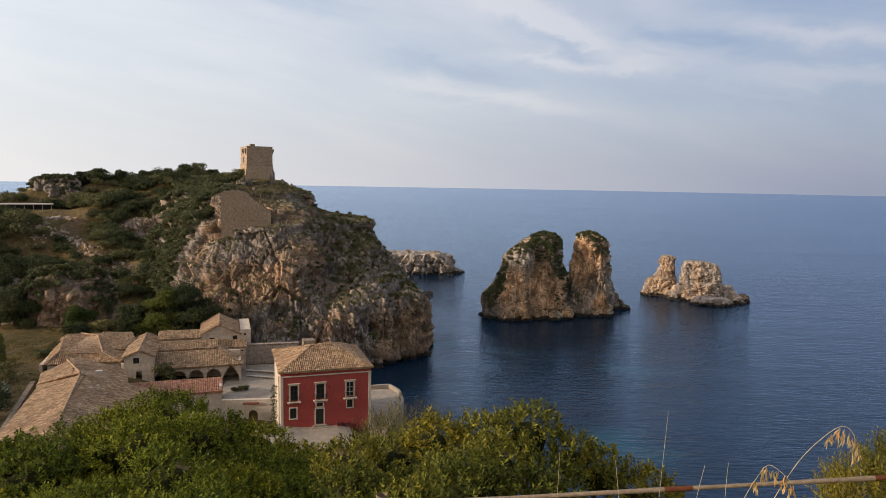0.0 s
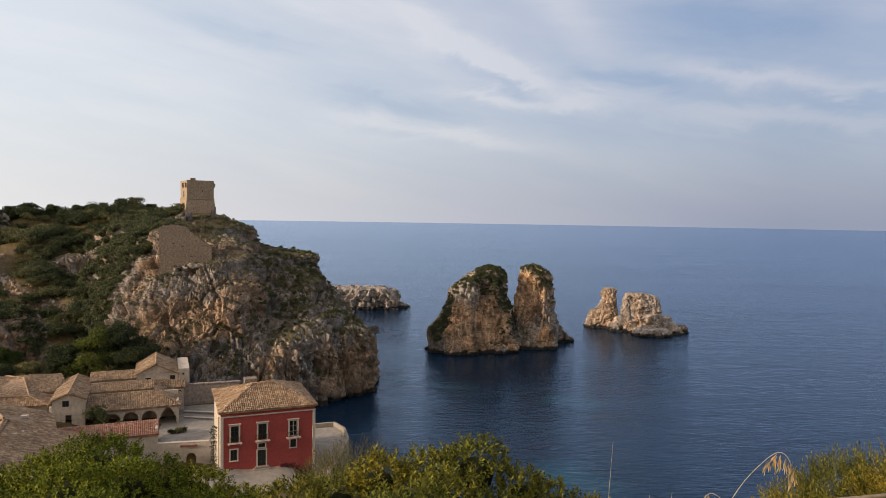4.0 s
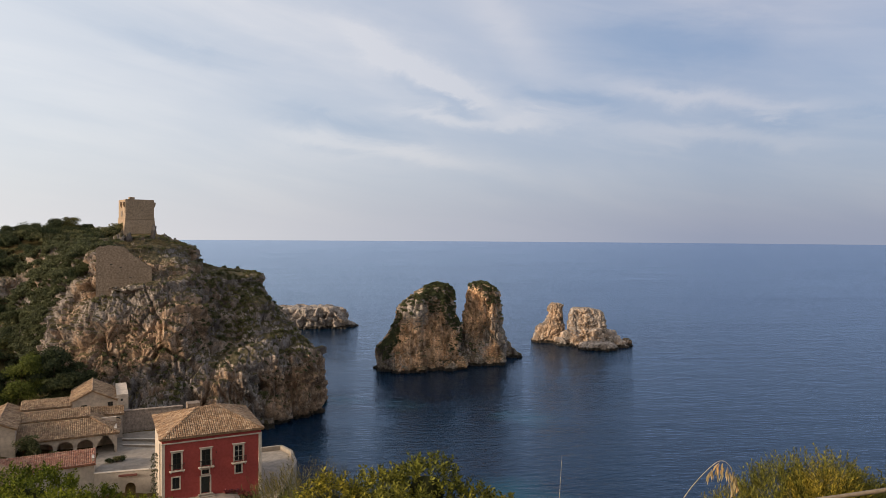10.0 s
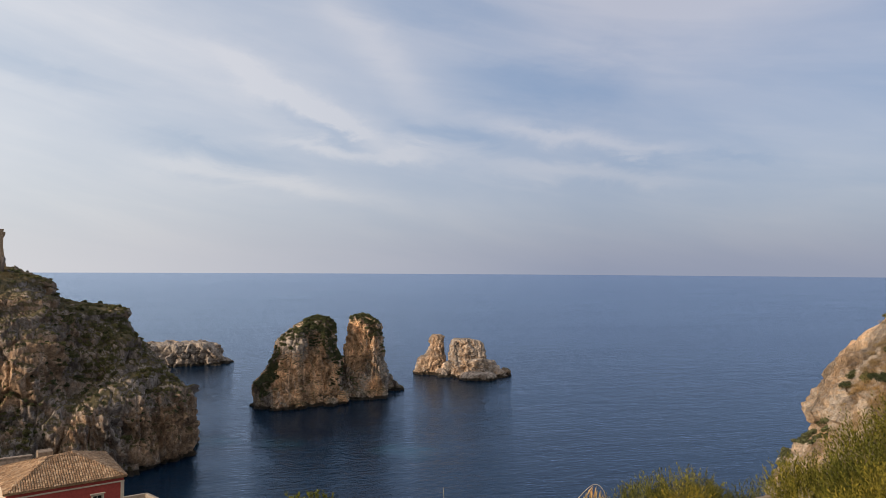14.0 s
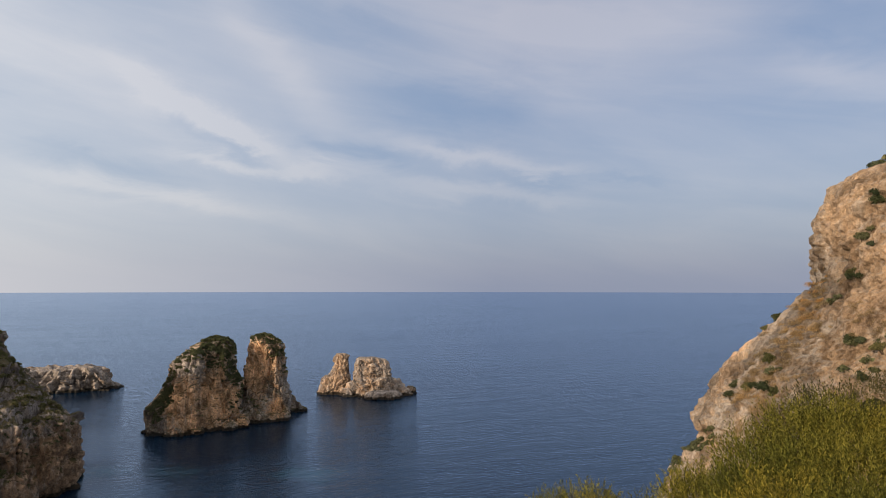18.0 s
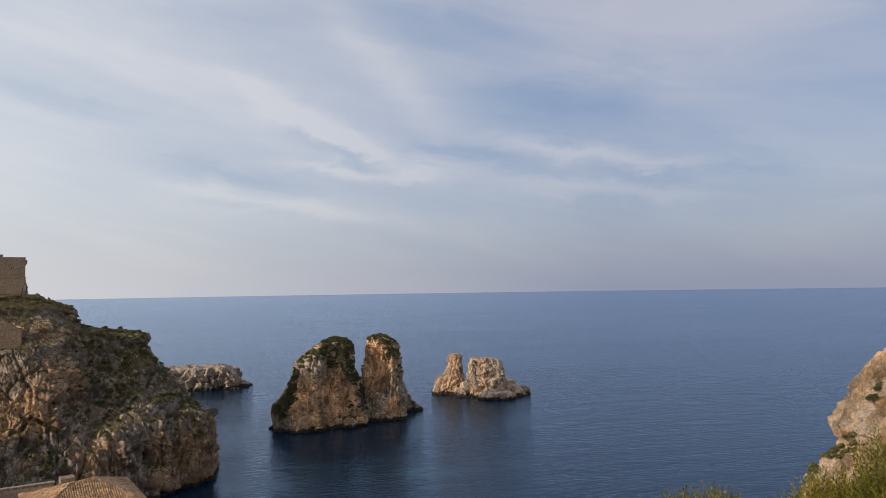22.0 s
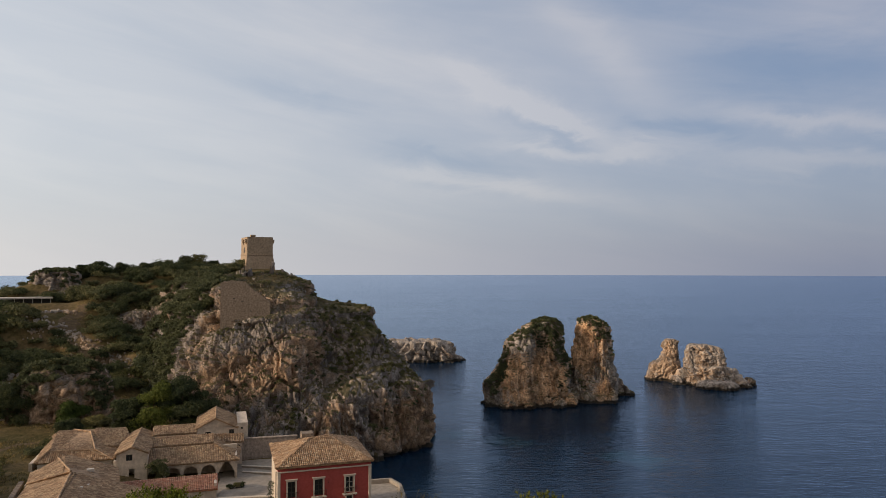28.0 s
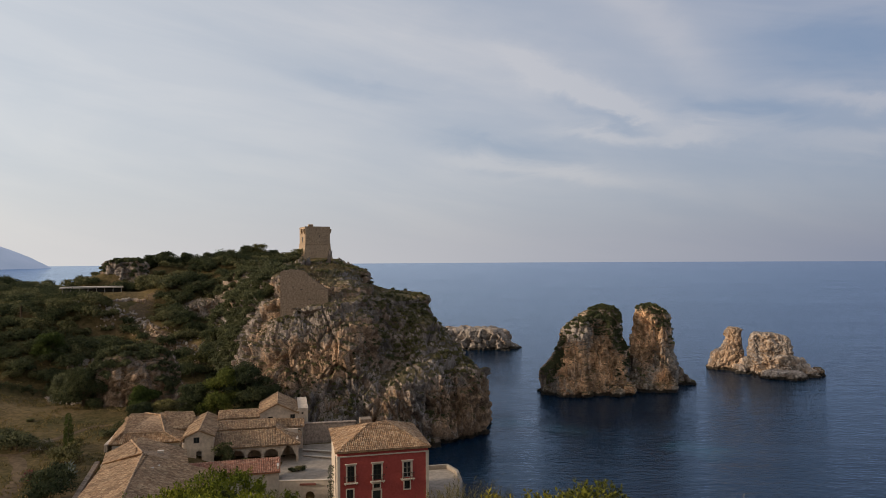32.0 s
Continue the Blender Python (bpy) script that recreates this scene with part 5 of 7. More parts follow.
b_ = part("gable_front", blk, M["plaster"], arcade, "cream gable front with a small dark window")
b_.location = (-17.7, -0.3, 0)
g_ = part("gable", mesh_of("gable", [(-17.7, -0.3, 5.35), (-13.25, -0.3, 5.35), (-15.45, -0.3, 6.3), (-17.7, 0.1, 5.35), (-13.25, 0.1, 5.35), (-15.45, 0.1, 6.3)],
                          [(0, 1, 2), (5, 4, 3), (1, 4, 5, 2), (3, 0, 2, 5), (3, 4, 1, 0)], M["plaster"]), None, arcade)
part("gable_block_wall", box(-17.7, -17.3, 0.11, 12.5, -1, 5.3), M["plaster"], arcade)
part("gable_block_wall", box(-13.7, -13.31, 0.11, 12.5, -1, 5.3), M["plaster"], arcade)
# added dark sheet paints the shade inside, behind the window and door
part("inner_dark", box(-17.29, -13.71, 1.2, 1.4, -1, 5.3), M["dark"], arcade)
tiles(arcade, (-17.95, 12.8, 5.25), (-17.95, -0.5, 5.25), (-15.45, -0.5, 6.35), (-15.45, 12.8, 6.35), M["tiles"], 26)
tiles(arcade, (-13.0, -0.5, 5.25), (-13.0, 12.8, 5.25), (-15.45, 12.8, 6.35), (-15.45, -0.5, 6.35), M["tiles"], 27)
ridge_cap(arcade, (-15.45, -0.5, 6.42), (-15.45, 12.8, 6.42), M["tiles"])
window(arcade, -16.35, -15.45, 4.2, 5.15, 0.15, 2, None, "window", -0.3)
# tall annex
annex = thing("annex_house", corner(-37, 111.7, 5.0, 19.5), "tall cream plastered annex with small windows and tiled gable roof", "house")
f_ = part("front_wall", pierced(6.65, -1, 6.55, 0.45, [(1.35, 2.25, 4.85, 5.75), (5.3, 6.1, 5.15, 5.95)]), M["plaster"], annex)
f_.location = (-6.25, 9.0, 0)
part("gable", mesh_of("gable", [(-6.25, 9.0, 6.55), (0.4, 9.0, 6.35), (-3.2, 9.0, 8.05), (-6.25, 9.4, 6.55), (0.4, 9.4, 6.35), (-3.2, 9.4, 8.05)],
                      [(0, 1, 2), (5, 4, 3), (1, 4, 5, 2), (3, 0, 2, 5), (3, 4, 1, 0)], M["plaster"]), None, annex)
part("side_wall", box(-6.25, -5.8, 9.46, 19, -1, 6.5), M["plaster"], annex)
part("rear_wall", box(-5.79, 0.39, 18.6, 19, -1, 6.5), M["plaster"], annex)
# added dark sheet stands in for the shaded room behind the windows
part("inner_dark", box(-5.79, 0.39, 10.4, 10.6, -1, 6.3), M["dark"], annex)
part("tower_wall", box(0.41, 2.2, 9.04, 18.9, -1, 7.0, 0.03), M["plaster"], annex, "raised cream wall beside the roof")
for x, z in ((1.2, 5.9), (1.55, 3.9), (1.55, 3.3)):
    part("vent", box(x - 0.16, x + 0.16, 9.0, 9.041, z, z + 0.35), M["dark"], annex)
window(annex, -4.9, -4.0, 4.85, 5.75, 0.15, 2, None, "window", 9.0)
window(annex, -0.95, -0.15, 5.15, 5.95, 0.15, 2, None, "window", 9.0)
tiles(annex, (-6.5, 19.2, 6.45), (-6.5, 8.75, 6.45), (-3.2, 8.75, 8.1), (-3.2, 19.2, 8.1), M["tiles"], 31)
tiles(annex, (0.6, 8.75, 6.2), (0.6, 19.2, 6.2), (-3.2, 19.2, 8.1), (-3.2, 8.75, 8.1), M["tiles"], 32)
ridge_cap(annex, (-3.2, 8.75, 8.15), (-3.2, 19.2, 8.15), M["tiles"])
part("lower_wall", box(-3.4, 1.2, 6.21, 8.99, -1, 4.6), M["plaster"], annex)
part("lunette", box(0.1, 0.8, 6.15, 6.209, 3.2, 3.9, 0.1), M["dark"], annex)
tiles(annex, (-3.5, 6.0, 4.6), (1.4, 6.0, 4.4), (1.4, 9.0, 5.1), (-3.5, 9.0, 5.3), M["tiles"], 33)

# low wing with the red roof in front of the court
wing = thing("low_wing", corner(-36.5, 101.7, 5.0, 20), "low white outbuilding with a red tiled lean-to roof", "building")
part("wall", box(-15.6, 0, 0, 0.35, -3, 1.45), M["white"], wing)
part("wall", box(-0.35, 0, 0.36, 3.7, -3, 2.2), M["white"], wing)
part("back_wall", box(-15.6, -0.36, 3.35, 3.7, -3, 2.4), M["white"], wing)
tiles(wing, (-15.7, -0.3, 1.5), (0.2, -0.3, 1.5), (0.2, 3.9, 2.55), (-15.7, 3.9, 2.55), M["tiles_red"], 41, label="red clay barrel tiles")
court = thing("court_wall", corner(-36.4, 101.2, 2.0, 9.5), "whitewashed court wall with a dark arched opening", "wall")
c_ = part("wall", arched(9.6, -1.5, 3.1, 0.5, [(4.0, 5.4, 0.7, 1.5, False)]), M["white"], court)
part("coping", box(-0.05, 9.65, -0.06, 0.56, 3.1, 3.2, 0.02), M["trim"], court)
part("bench", box(3.2, 5.6, -0.3, -0.001, 2.5, 2.75), M["dull_red"], court, "dull red band on the wall")
# added dark sheet gives the arched opening its shade by colour
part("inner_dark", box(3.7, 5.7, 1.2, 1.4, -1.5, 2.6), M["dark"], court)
part("court_floor", box(0, 9.6, 0.51, 14, 2.7, 2.95), M["paving"], court)

# great old roofs of the fishery; their frame has y along the near ridge, away from the terrace
SHED = corner(-55.2, 95.7, 6.0, 19.5)
sheds = thing("fishery_shed", SHED, "long stone fishery shed with a worn tiled roof", "building")
part("wall", box(-4.2, 7.2, -30, -29.5, -3, 2.4), M["plaster"], sheds)
part("gable", mesh_of("gable", [(-4.2, -29.9, 2.9), (7.2, -29.9, 2.4), (2.4, -29.9, 4.9), (-4.2, -29.5, 2.9), (7.2, -29.5, 2.4), (2.4, -29.5, 4.9)], [(0, 1, 2), (5, 4, 3), (1, 4, 5, 2), (3, 0, 2, 5)], M["plaster"]), None, sheds)
part("wall", box(-4.4, -4.0, -29.49, 0.9, -3, 2.8), M["plaster"], sheds)
part("wall", box(10.6, 11.1, -29.49, -1.6, -4, 0.9), M["plaster"], sheds)
tiles(sheds, (-5.3, 1.0, 2.95), (-4.6, -30.3, 2.95), (2.4, -30.3, 5.0), (0.6, -2.7, 5.0), M["tiles"], 51, 0.3, 0.5)
tiles(sheds, (11.6, -30.3, 1.3), (11.6, -1.4, 1.0), (0.6, -2.7, 5.0), (2.4, -30.3, 5.0), M["tiles"], 52, 0.3, 0.5)
ridge_cap(sheds, (2.4, -30.3, 5.08), (0.6, -2.7, 5.08), M["tiles"], 0.16)
part("skylight", box(2.6, 3.5, -6.6, -6.0, 4.0, 4.35), M["white"], sheds, "pale mended patch in the tiles")
part("skylight", box(2.3, 3.0, -8.2, -7.8, 4.25, 4.6), M["white"], sheds, "pale mended patch in the tiles")
shed2 = thing("fishery_shed", SHED, "stone shed with a crooked ridge and worn tile roof", "building")
part("wall", box(-5.9, -5.5, 1.2, 6.0, -3, 2.8), M["plaster"], shed2)
part("wall", box(4.9, 5.4, -2.4, 6.2, -3, 2.5), M["plaster"], shed2)
part("wall", box(-5.49, 4.89, 6.2, 6.6, -3, 2.6), M["plaster"], shed2)
tiles(shed2, (-6.4, 6.6, 3.0), (-5.5, 0.6, 3.1), (0.6, -2.8, 5.25), (-3.0, 8.0, 4.5), M["tiles"], 53, 0.3, 0.5)
tiles(shed2, (6.9, -2.9, 2.6), (5.3, 6.5, 2.9), (-3.0, 8.0, 4.5), (0.6, -2.8, 5.25), M["tiles"], 54, 0.3, 0.5)
ridge_cap(shed2, (0.6, -2.8, 5.32), (-3.0, 8.0, 4.58), M["tiles"], 0.16)
ridge_cap(shed2, (0.6, -2.8, 5.3), (-5.5, 0.6, 3.15), M["tiles"], 0.14)
part("skylight", box(2.0, 2.9, 0.6, 1.2, 4.1, 4.5), M["white"], shed2, "pale mended patch in the tiles")
shed3 = thing("fishery_shed", SHED, "stone fishery shed with a hipped worn tile roof", "building")
part("wall", box(-6.6, 3.8, 11.3, 11.8, -3, 3.1), M["white"], shed3)
part("wall", box(-7.9, -7.4, 11.81, 26.4, -3, 3.1), M["plaster"], shed3)
part("wall", box(3.6, 4.1, 11.81, 20, -3, 3.1), M["plaster"], shed3)
tiles(shed3, (-6.9, 11.1, 3.2), (4.0, 10.6, 3.2), (1.3, 12.2, 4.4), (-5.6, 13.0, 4.4), M["tiles_gold"], 55, 0.3, 0.5)
tiles(shed3, (-8.6, 27.0, 3.2), (-6.9, 11.1, 3.2), (-5.6, 13.0, 4.4), (-6.2, 26.5, 5.2), M["tiles"], 56, 0.3, 0.5)
tiles(shed3, (-5.6, 13.0, 4.4), (1.3, 12.2, 4.4), (-0.8, 21.0, 5.4), (-6.2, 26.5, 5.2), M["tiles"], 57, 0.3, 0.5)
tiles(shed3, (4.0, 10.6, 3.2), (6.4, 20.0, 3.4), (-0.8, 21.0, 5.4), (1.3, 12.2, 4.4), M["tiles"], 58, 0.3, 0.5)
tiles(shed3, (1.6, 15.2, 4.3), (6.6, 15.2, 3.9), (4.4, 23.0, 5.5), (-0.4, 21.5, 5.7), M["tiles"], 59, 0.3, 0.5)
for a, b in (((-6.9, 11.1, 3.25), (-5.6, 13.0, 4.5)), ((4.0, 10.6, 3.25), (1.3, 12.2, 4.5)), ((-5.6, 13.0, 4.5), (1.3, 12.2, 4.5)), ((-5.6, 13.0, 4.5), (-6.2, 26.5, 5.3)), ((1.3, 12.2, 4.5), (-0.8, 21.0, 5.5)), ((-6.2, 26.5, 5.3), (-0.8, 21.0, 5.5))):
    ridge_cap(shed3, a, b, M["tiles"], 0.14)
part("parapet", box(4.2, 8.6, 10.2, 10.6, -1, 3.0, 0.05), M["white"], shed3, "whitewashed parapet wall")

# watchtower
tower = thing("watchtower", corner(-69, 228, 39.0, 31) @ Matrix.Diagonal((0.91, 0.91, 1, 1)), "square sandstone watchtower with a battered base", "tower")


def frustum(w0, d0, w1, d1, z0, z1):
    V = [(sx * w / 2, sy * d / 2, z) for w, d, z in ((w0, d0, z0), (w1, d1, z1)) for sx, sy in ((-1, -1), (1, -1), (1, 1), (-1, 1))]
    return mesh_of("block", V, [(3, 2, 1, 0), (4, 5, 6, 7), (0, 1, 5, 4), (1, 2, 6, 5), (2, 3, 7, 6), (3, 0, 4, 7)])


part("base", frustum(11.2, 11.2, 9.4, 9.4, -1.5, 4.6), M["tower"], tower, "battered masonry base")
part("string_course", box(-4.85, 4.85, -4.85, 4.85, 4.6, 4.9, 0.03), M["tower"], tower)
part("shaft", box(-4.62, 4.62, -4.62, 4.62, 4.9, 10.0), M["tower"], tower)
part("parapet", box(-4.65, 4.65, -4.65, -4.15, 10.0, 10.7), M["tower"], tower)
part("parapet", box(-4.65, 4.65, 4.15, 4.65, 10.0, 10.5), M["tower"], tower)
part("parapet", box(-4.65, -4.15, -4.14, 4.14, 10.0, 10.6), M["tower"], tower)
part("parapet", box(4.15, 4.65, -4.14, 4.14, 10.0, 10.6), M["tower"], tower)
part("broken_turret", box(-3.4, -1.6, -4.6, -3.2, 10.7, 11.4, 0.15), M["tower"], tower, "broken masonry on the parapet")
for x, y in ((-4.75, 0.4), (4.75, -3.6), (-4.75, -3.6), (4.75, 3.6)):
    c = part("corner_turret", box(x - 0.55, x + 0.55, y - 0.6, y + 0.6, 9.0, 9.9, 0.05), M["tower"], tower)
    part("corbel", frustum(0.3, 0.3, 0.95, 1.0, 8.2, 9.0), M["tower"], c).location = (x, y, 0)
# doorway and slit are flush plates, the shade inside put into their colour
part("doorway", box(-4.66, -4.61, -0.6, 0.6, 5.4, 7.2), M["dark"], tower)
part("slit", box(0.6, 0.8, -4.66, -4.61, 7.0, 7.7), M["dark"], tower)

# ruined wall on the headland
ruin = thing("ruined_wall", corner(-53.0, 148.8, 25.3, 14), "ruined rubble masonry wall on the cliff top", "ruin")
g = np.random.RandomState(3)
top = [(0, 9.9), (1.0, 10.3), (2.4, 10.5), (3.8, 10.4), (5.0, 10.1), (6.0, 9.3), (7.2, 8.2), (8.4, 7.4), (9.4, 6.6), (10.6, 5.6)]
top = [(x, h + 0.8) for x, h in top]
xs = np.linspace(0, 10.6, 60)
zt = np.interp(xs, [a for a, b in top], [b for a, b in top]) + g.uniform(-0.18, 0.18, 60)
V, F = [], []
for k, (x, z) in enumerate(zip(xs, zt)):
    V += [(x, 0, -3), (x, 0, z), (x, 0.9, z), (x, 0.9, -3)]
    if k:
        b = 4 * k
        F += [(b - 4, b, b + 1, b - 3), (b - 3, b + 1, b + 2, b - 2), (b - 2, b + 2, b + 3, b - 1)]
F += [(0, 1, 2, 3), (len(V) - 1, len(V) - 2, len(V) - 3, len(V) - 4)]
part("wall", mesh_of("wall", V, F, M["ruin"]), None, ruin)
part("side_wall", box(0, 0.9, 0.91, 6, -3, 9.5), M["ruin"], ruin)
# holes are thin plates coloured dark for the shade in them
for x, z in ((2.6, 7.2), (4.4, 6.6), (6.2, 4.4)):
    part("putlog_hole", box(x, x + 0.5, -0.02, 0.0, z, z + 0.18), M["dark"], ruin)

# ---- foreground: shrubs below the terrace, rail, grasses ----
def polar(az_, el_, d):
    """A point at a heading, a height angle (degrees) and a level distance from the eye."""
    a = radians(az_)
    return (-d * math.sin(a), d * math.cos(a), EYE + d * math.tan(radians(el_)))


def sprig_quads(C, N, leaves, length, size, aspect, g, up=0.5, open_=0.8):
    """Sprigs that start at C and point along N; their leaves stand round them in a spiral."""
    n = len(C)
    ax = N * 0.7 + g.randn(n, 3) * 0.3 + (0, 0, up)
    ax /= np.linalg.norm(ax, axis=1)[:, None]
    s = np.cross(ax, g.randn(n, 3))
    s /= np.linalg.norm(s, axis=1)[:, None]
    w = np.cross(ax, s)
    L = length * g.uniform(0.6, 1.3, n)
    k = np.arange(leaves)
    t = (k + 1.0) / leaves
    ang = k * 2.4
    ang = ang[None] + g.uniform(0, 6.28, n)[:, None]
    base = C[:, None] + ax[:, None] * (L[:, None] * t[None])[..., None]
    rad = s[:, None] * np.cos(ang)[..., None] + w[:, None] * np.sin(ang)[..., None]
    d = ax[:, None] * (1.15 - open_ * (1 - t * 0.6))[None, :, None] + rad * open_ + g.randn(n, leaves, 3) * 0.15
    d /= np.linalg.norm(d, axis=2)[..., None]
    side = np.cross(d, rad + 0.01)
    side /= np.linalg.norm(side, axis=2)[..., None] + 1e-9
    nor = np.cross(d, side)
    Z = (size * g.uniform(0.7, 1.25, (n, leaves)))[..., None]
    a, c = base, base + d * Z
    b = base + d * Z * 0.55 + side * Z * aspect * 0.5 + nor * Z * 0.06
    e = base + d * Z * 0.55 - side * Z * aspect * 0.5 + nor * Z * 0.06
    V = np.stack([a, b, c, e], 2).reshape(-1, 3)
    return V, np.arange(len(V)).reshape(-1, 4)


CORE = bmesh.new()
bmesh.ops.create_icosphere(CORE, subdivisions=2, radius=1)
core_v = np.array([v.co[:] for v in CORE.verts])
core_f = [tuple(v.index for v in f.verts) for f in CORE.faces]
CORE.free()


def near_shrub(label, contour, rows, drop, r, per_m2, leaves, length, size, aspect, mat, seed, up=0.5, open_=0.8, flat=0.9, lower=0.0):
    """A shrub whose top follows a contour of (heading, height angle); rows: its distances, from the far side to the near one."""
    g = np.random.RandomState(seed)
    c_az, c_el = [a for a, e in contour][::-1], [e for a, e in contour][::-1]
    mid = polar(np.mean(c_az), np.mean(c_el), rows[len(rows) // 2])
    gz_ = float(land(mid[0], mid[1])[0])
    ob = thing("shrub", Matrix.Translation((mid[0], mid[1], gz_)), label, "shrub", "shrubs below the terrace")
    o = np.array((mid[0], mid[1], gz_))
    limbs = []
    for k, d in enumerate(rows):
        step = math.degrees(r * (0.8 if up >= 1 else 1.15) / d)
        n = max(2, int((c_az[-1] - c_az[0]) / step))
        for i in range(n + 1):
            a = c_az[0] + (c_az[-1] - c_az[0]) * i / n + g.uniform(-0.2, 0.2) * step
            e = float(np.interp(a, c_az, c_el)) - drop * k - abs(g.randn()) * (1.5 if k else 0.5) - lower
            rr = r * g.uniform(0.65, 1.25)
            dd = d + g.uniform(-0.15, 0.15) * r
            p = np.array(polar(a, e, dd)) - (0, 0, rr * flat + length * (1.0 if up > 1 else 0.75))
            m = int(per_m2 * 2 * np.pi * rr * rr)
            dirs = g.randn(m, 3)
            dirs /= np.linalg.norm(dirs, axis=1)[:, None]
            dirs[:, 2] = np.where(dirs[:, 2] < -0.2, -dirs[:, 2], dirs[:, 2])
            lump = 1 + 0.34 * perlin(dirs * 2.8 + seed * 3.3 + i * 7.7 + k * 3.1)
            C = p + dirs * (rr * lump * g.uniform(0.85, 1.02, m))[:, None] * (1, 1, flat)
            V, F = sprig_quads(C, dirs, leaves, length, size, aspect, g, up, open_)
            part("foliage", raw_mesh("foliage", V - o, F, mat), None, ob)["kind"] = "stuff"
            # an added dark ball in each lump paints the shade seen between leaves
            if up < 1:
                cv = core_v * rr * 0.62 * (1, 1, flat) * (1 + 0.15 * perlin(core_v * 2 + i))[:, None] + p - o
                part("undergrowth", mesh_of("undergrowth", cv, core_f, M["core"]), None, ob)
            limbs.append([(0, 0, -0.3, 0.05), (*((p - o) * (0.5, 0.5, 0.4)), 0.035), (*(p - o), 0.015)])
    part("trunk", tube_mesh("trunk", limbs, M["bark"], 5), None, ob)
    return ob


near_shrub("bright green tufted shrub on the slope below the terrace", [(37.5, -18.3), (35.2, -18.0), (33.4, -17.6), (31.6, -17.6), (29.7, -17.8), (27.8, -17.3), (26.2, -16.9), (24.9, -16.4), (23.3, -16.8), (20.9, -16.9), (20.0, -18.4), (18.5, -19.2), (17.2, -19.0), (15.8, -20.2), (13.5, -21.4), (11.2, -22.9), (9.8, -23.8)],
           [8.8, 7.8, 6.9, 6.1, 5.4], 1.6, 0.44, 300, 13, 0.11, 0.042, 0.45, M["tuft"], 3, lower=-0.5)
near_shrub("yellow-green lentisk shrub with small leathery leaves", [(8.8, -21.6), (6.9, -21.6), (4.4, -21.0), (2.5, -20.3), (0.6, -18.7), (-0.7, -17.6), (-1.8, -19.1), (-4.3, -19.7), (-5.0, -18.1), (-6.7, -19.3), (-8.6, -19.9), (-10.5, -21.4), (-12.9, -21.6), (-14.7, -22.5), (-15.9, -22.9), (-16.2, -24.1)],
           [5.2, 4.6, 4.1], 1.9, 0.26, 460, 11, 0.085, 0.036, 0.45, M["lentisk"], 4, 0.8, lower=-0.9)
M["grey_leaf"] = leafy("grey_green_leaves", (0.05, 0.055, 0.026), (0.16, 0.155, 0.075), 0.4, 0.3)
near_shrub("soft grey-green broom behind the lentisk", [(7.4, -19.4), (5.9, -18.5), (3.5, -18.0), (1.1, -18.7), (-0.2, -19.6)], [6.2, 5.8], 1.5, 0.30, 340, 14, 0.20, 0.032, 0.16, M["grey_leaf"], 8, 1.0, 0.45)
near_shrub("pale green feathery shrub beside the rail", [(-31.6, -17.8), (-32.4, -16.3), (-34.2, -15.4), (-36.6, -15.0), (-38.3, -15.0), (-39.2, -16.6)], [4.75, 4.5], 1.6, 0.20, 1300, 18, 0.14, 0.024, 0.24, M["bright_leaf"], 5, 1.0, 0.65, lower=0.2)
near_shrub("dense pale green feathery shrub below the cliff", [(-42.0, -16.2), (-42.6, -15.0), (-44.4, -14.2), (-46.6, -13.2), (-48.2, -12.2), (-49.8, -10.3), (-51.9, -8.6), (-54.5, -8.2), (-57.8, -8.5), (-62, -8.8)], [5.1, 4.6, 4.1, 3.7], 2.2, 0.26, 1000, 18, 0.16, 0.025, 0.24, M["bright_leaf"], 6, 1.0, 0.65, lower=-0.4)

M["dull_leaf"] = leafy("dull_brown_green_leaves", (0.030, 0.034, 0.014), (0.12, 0.105, 0.045), 0.4, 0.2)
near_shrub("dull green wiry shrub between the cliff and the feathery one", [(-51.0, -8.6), (-52.4, -7.4), (-53.8, -6.3), (-55.6, -5.7), (-57.9, -5.5), (-60.5, -5.4)], [6.6, 6.1], 1.5, 0.28, 420, 12, 0.16, 0.034, 0.25, M["dull_leaf"], 11, 0.8, 0.7)

# weathered rail
M["cane"] = plain("weathered_cane", (0.26, 0.21, 0.16), 0.8, 30, 0.5, squash=(1, 1, 1))
M["rust"] = plain("rust_brown_binding", (0.13, 0.05, 0.025), 0.85, 40, 0.5)
ends = np.array(polar(-4.8, -25.3, 3.0)), np.array(polar(-41.0, -17.0, 4.0))
pa = ends[0] + (ends[0] - ends[1]) * 0.25
rail = thing("rail", Matrix.Translation(pa), "weathered cane handrail at the edge of the terrace", "rail")
n = 11
pts = [tuple((ends[1] - ends[0]) * 1.31 * s) for s in np.linspace(0, 1, n)]
part("pole", tube_mesh("pole", [[(*p, 0.0105 + 0.0012 * math.sin(i * 2.1)) for i, p in enumerate(pts)]], M["cane"], 9), None, rail)
for i in (4, 7):
    a, b = np.array(pts[i]), np.array(pts[i + 1])
    part("binding", tube_mesh("binding", [[(*(a + (b - a) * s), 0.0125) for s in (0.1, 0.2, 0.3, 0.4, 0.5)]], M["rust"], 9), None, rail, "rusty brown binding")
for s in (0,):
    x, y, z = pts[s]
    base = float(land(pa[0] + x, pa[1] + y)[0]) - pa[2] - 0.3
    part("post", tube_mesh("post", [[(x, y, base, 0.03), (x, y, z + 0.05, 0.026)]], M["cane"], 8), None, rail)

# wild oats and dry stalks
M["straw"] = plain("dry_straw", (0.42, 0.37, 0.27), 0.8, 40, 0.3)
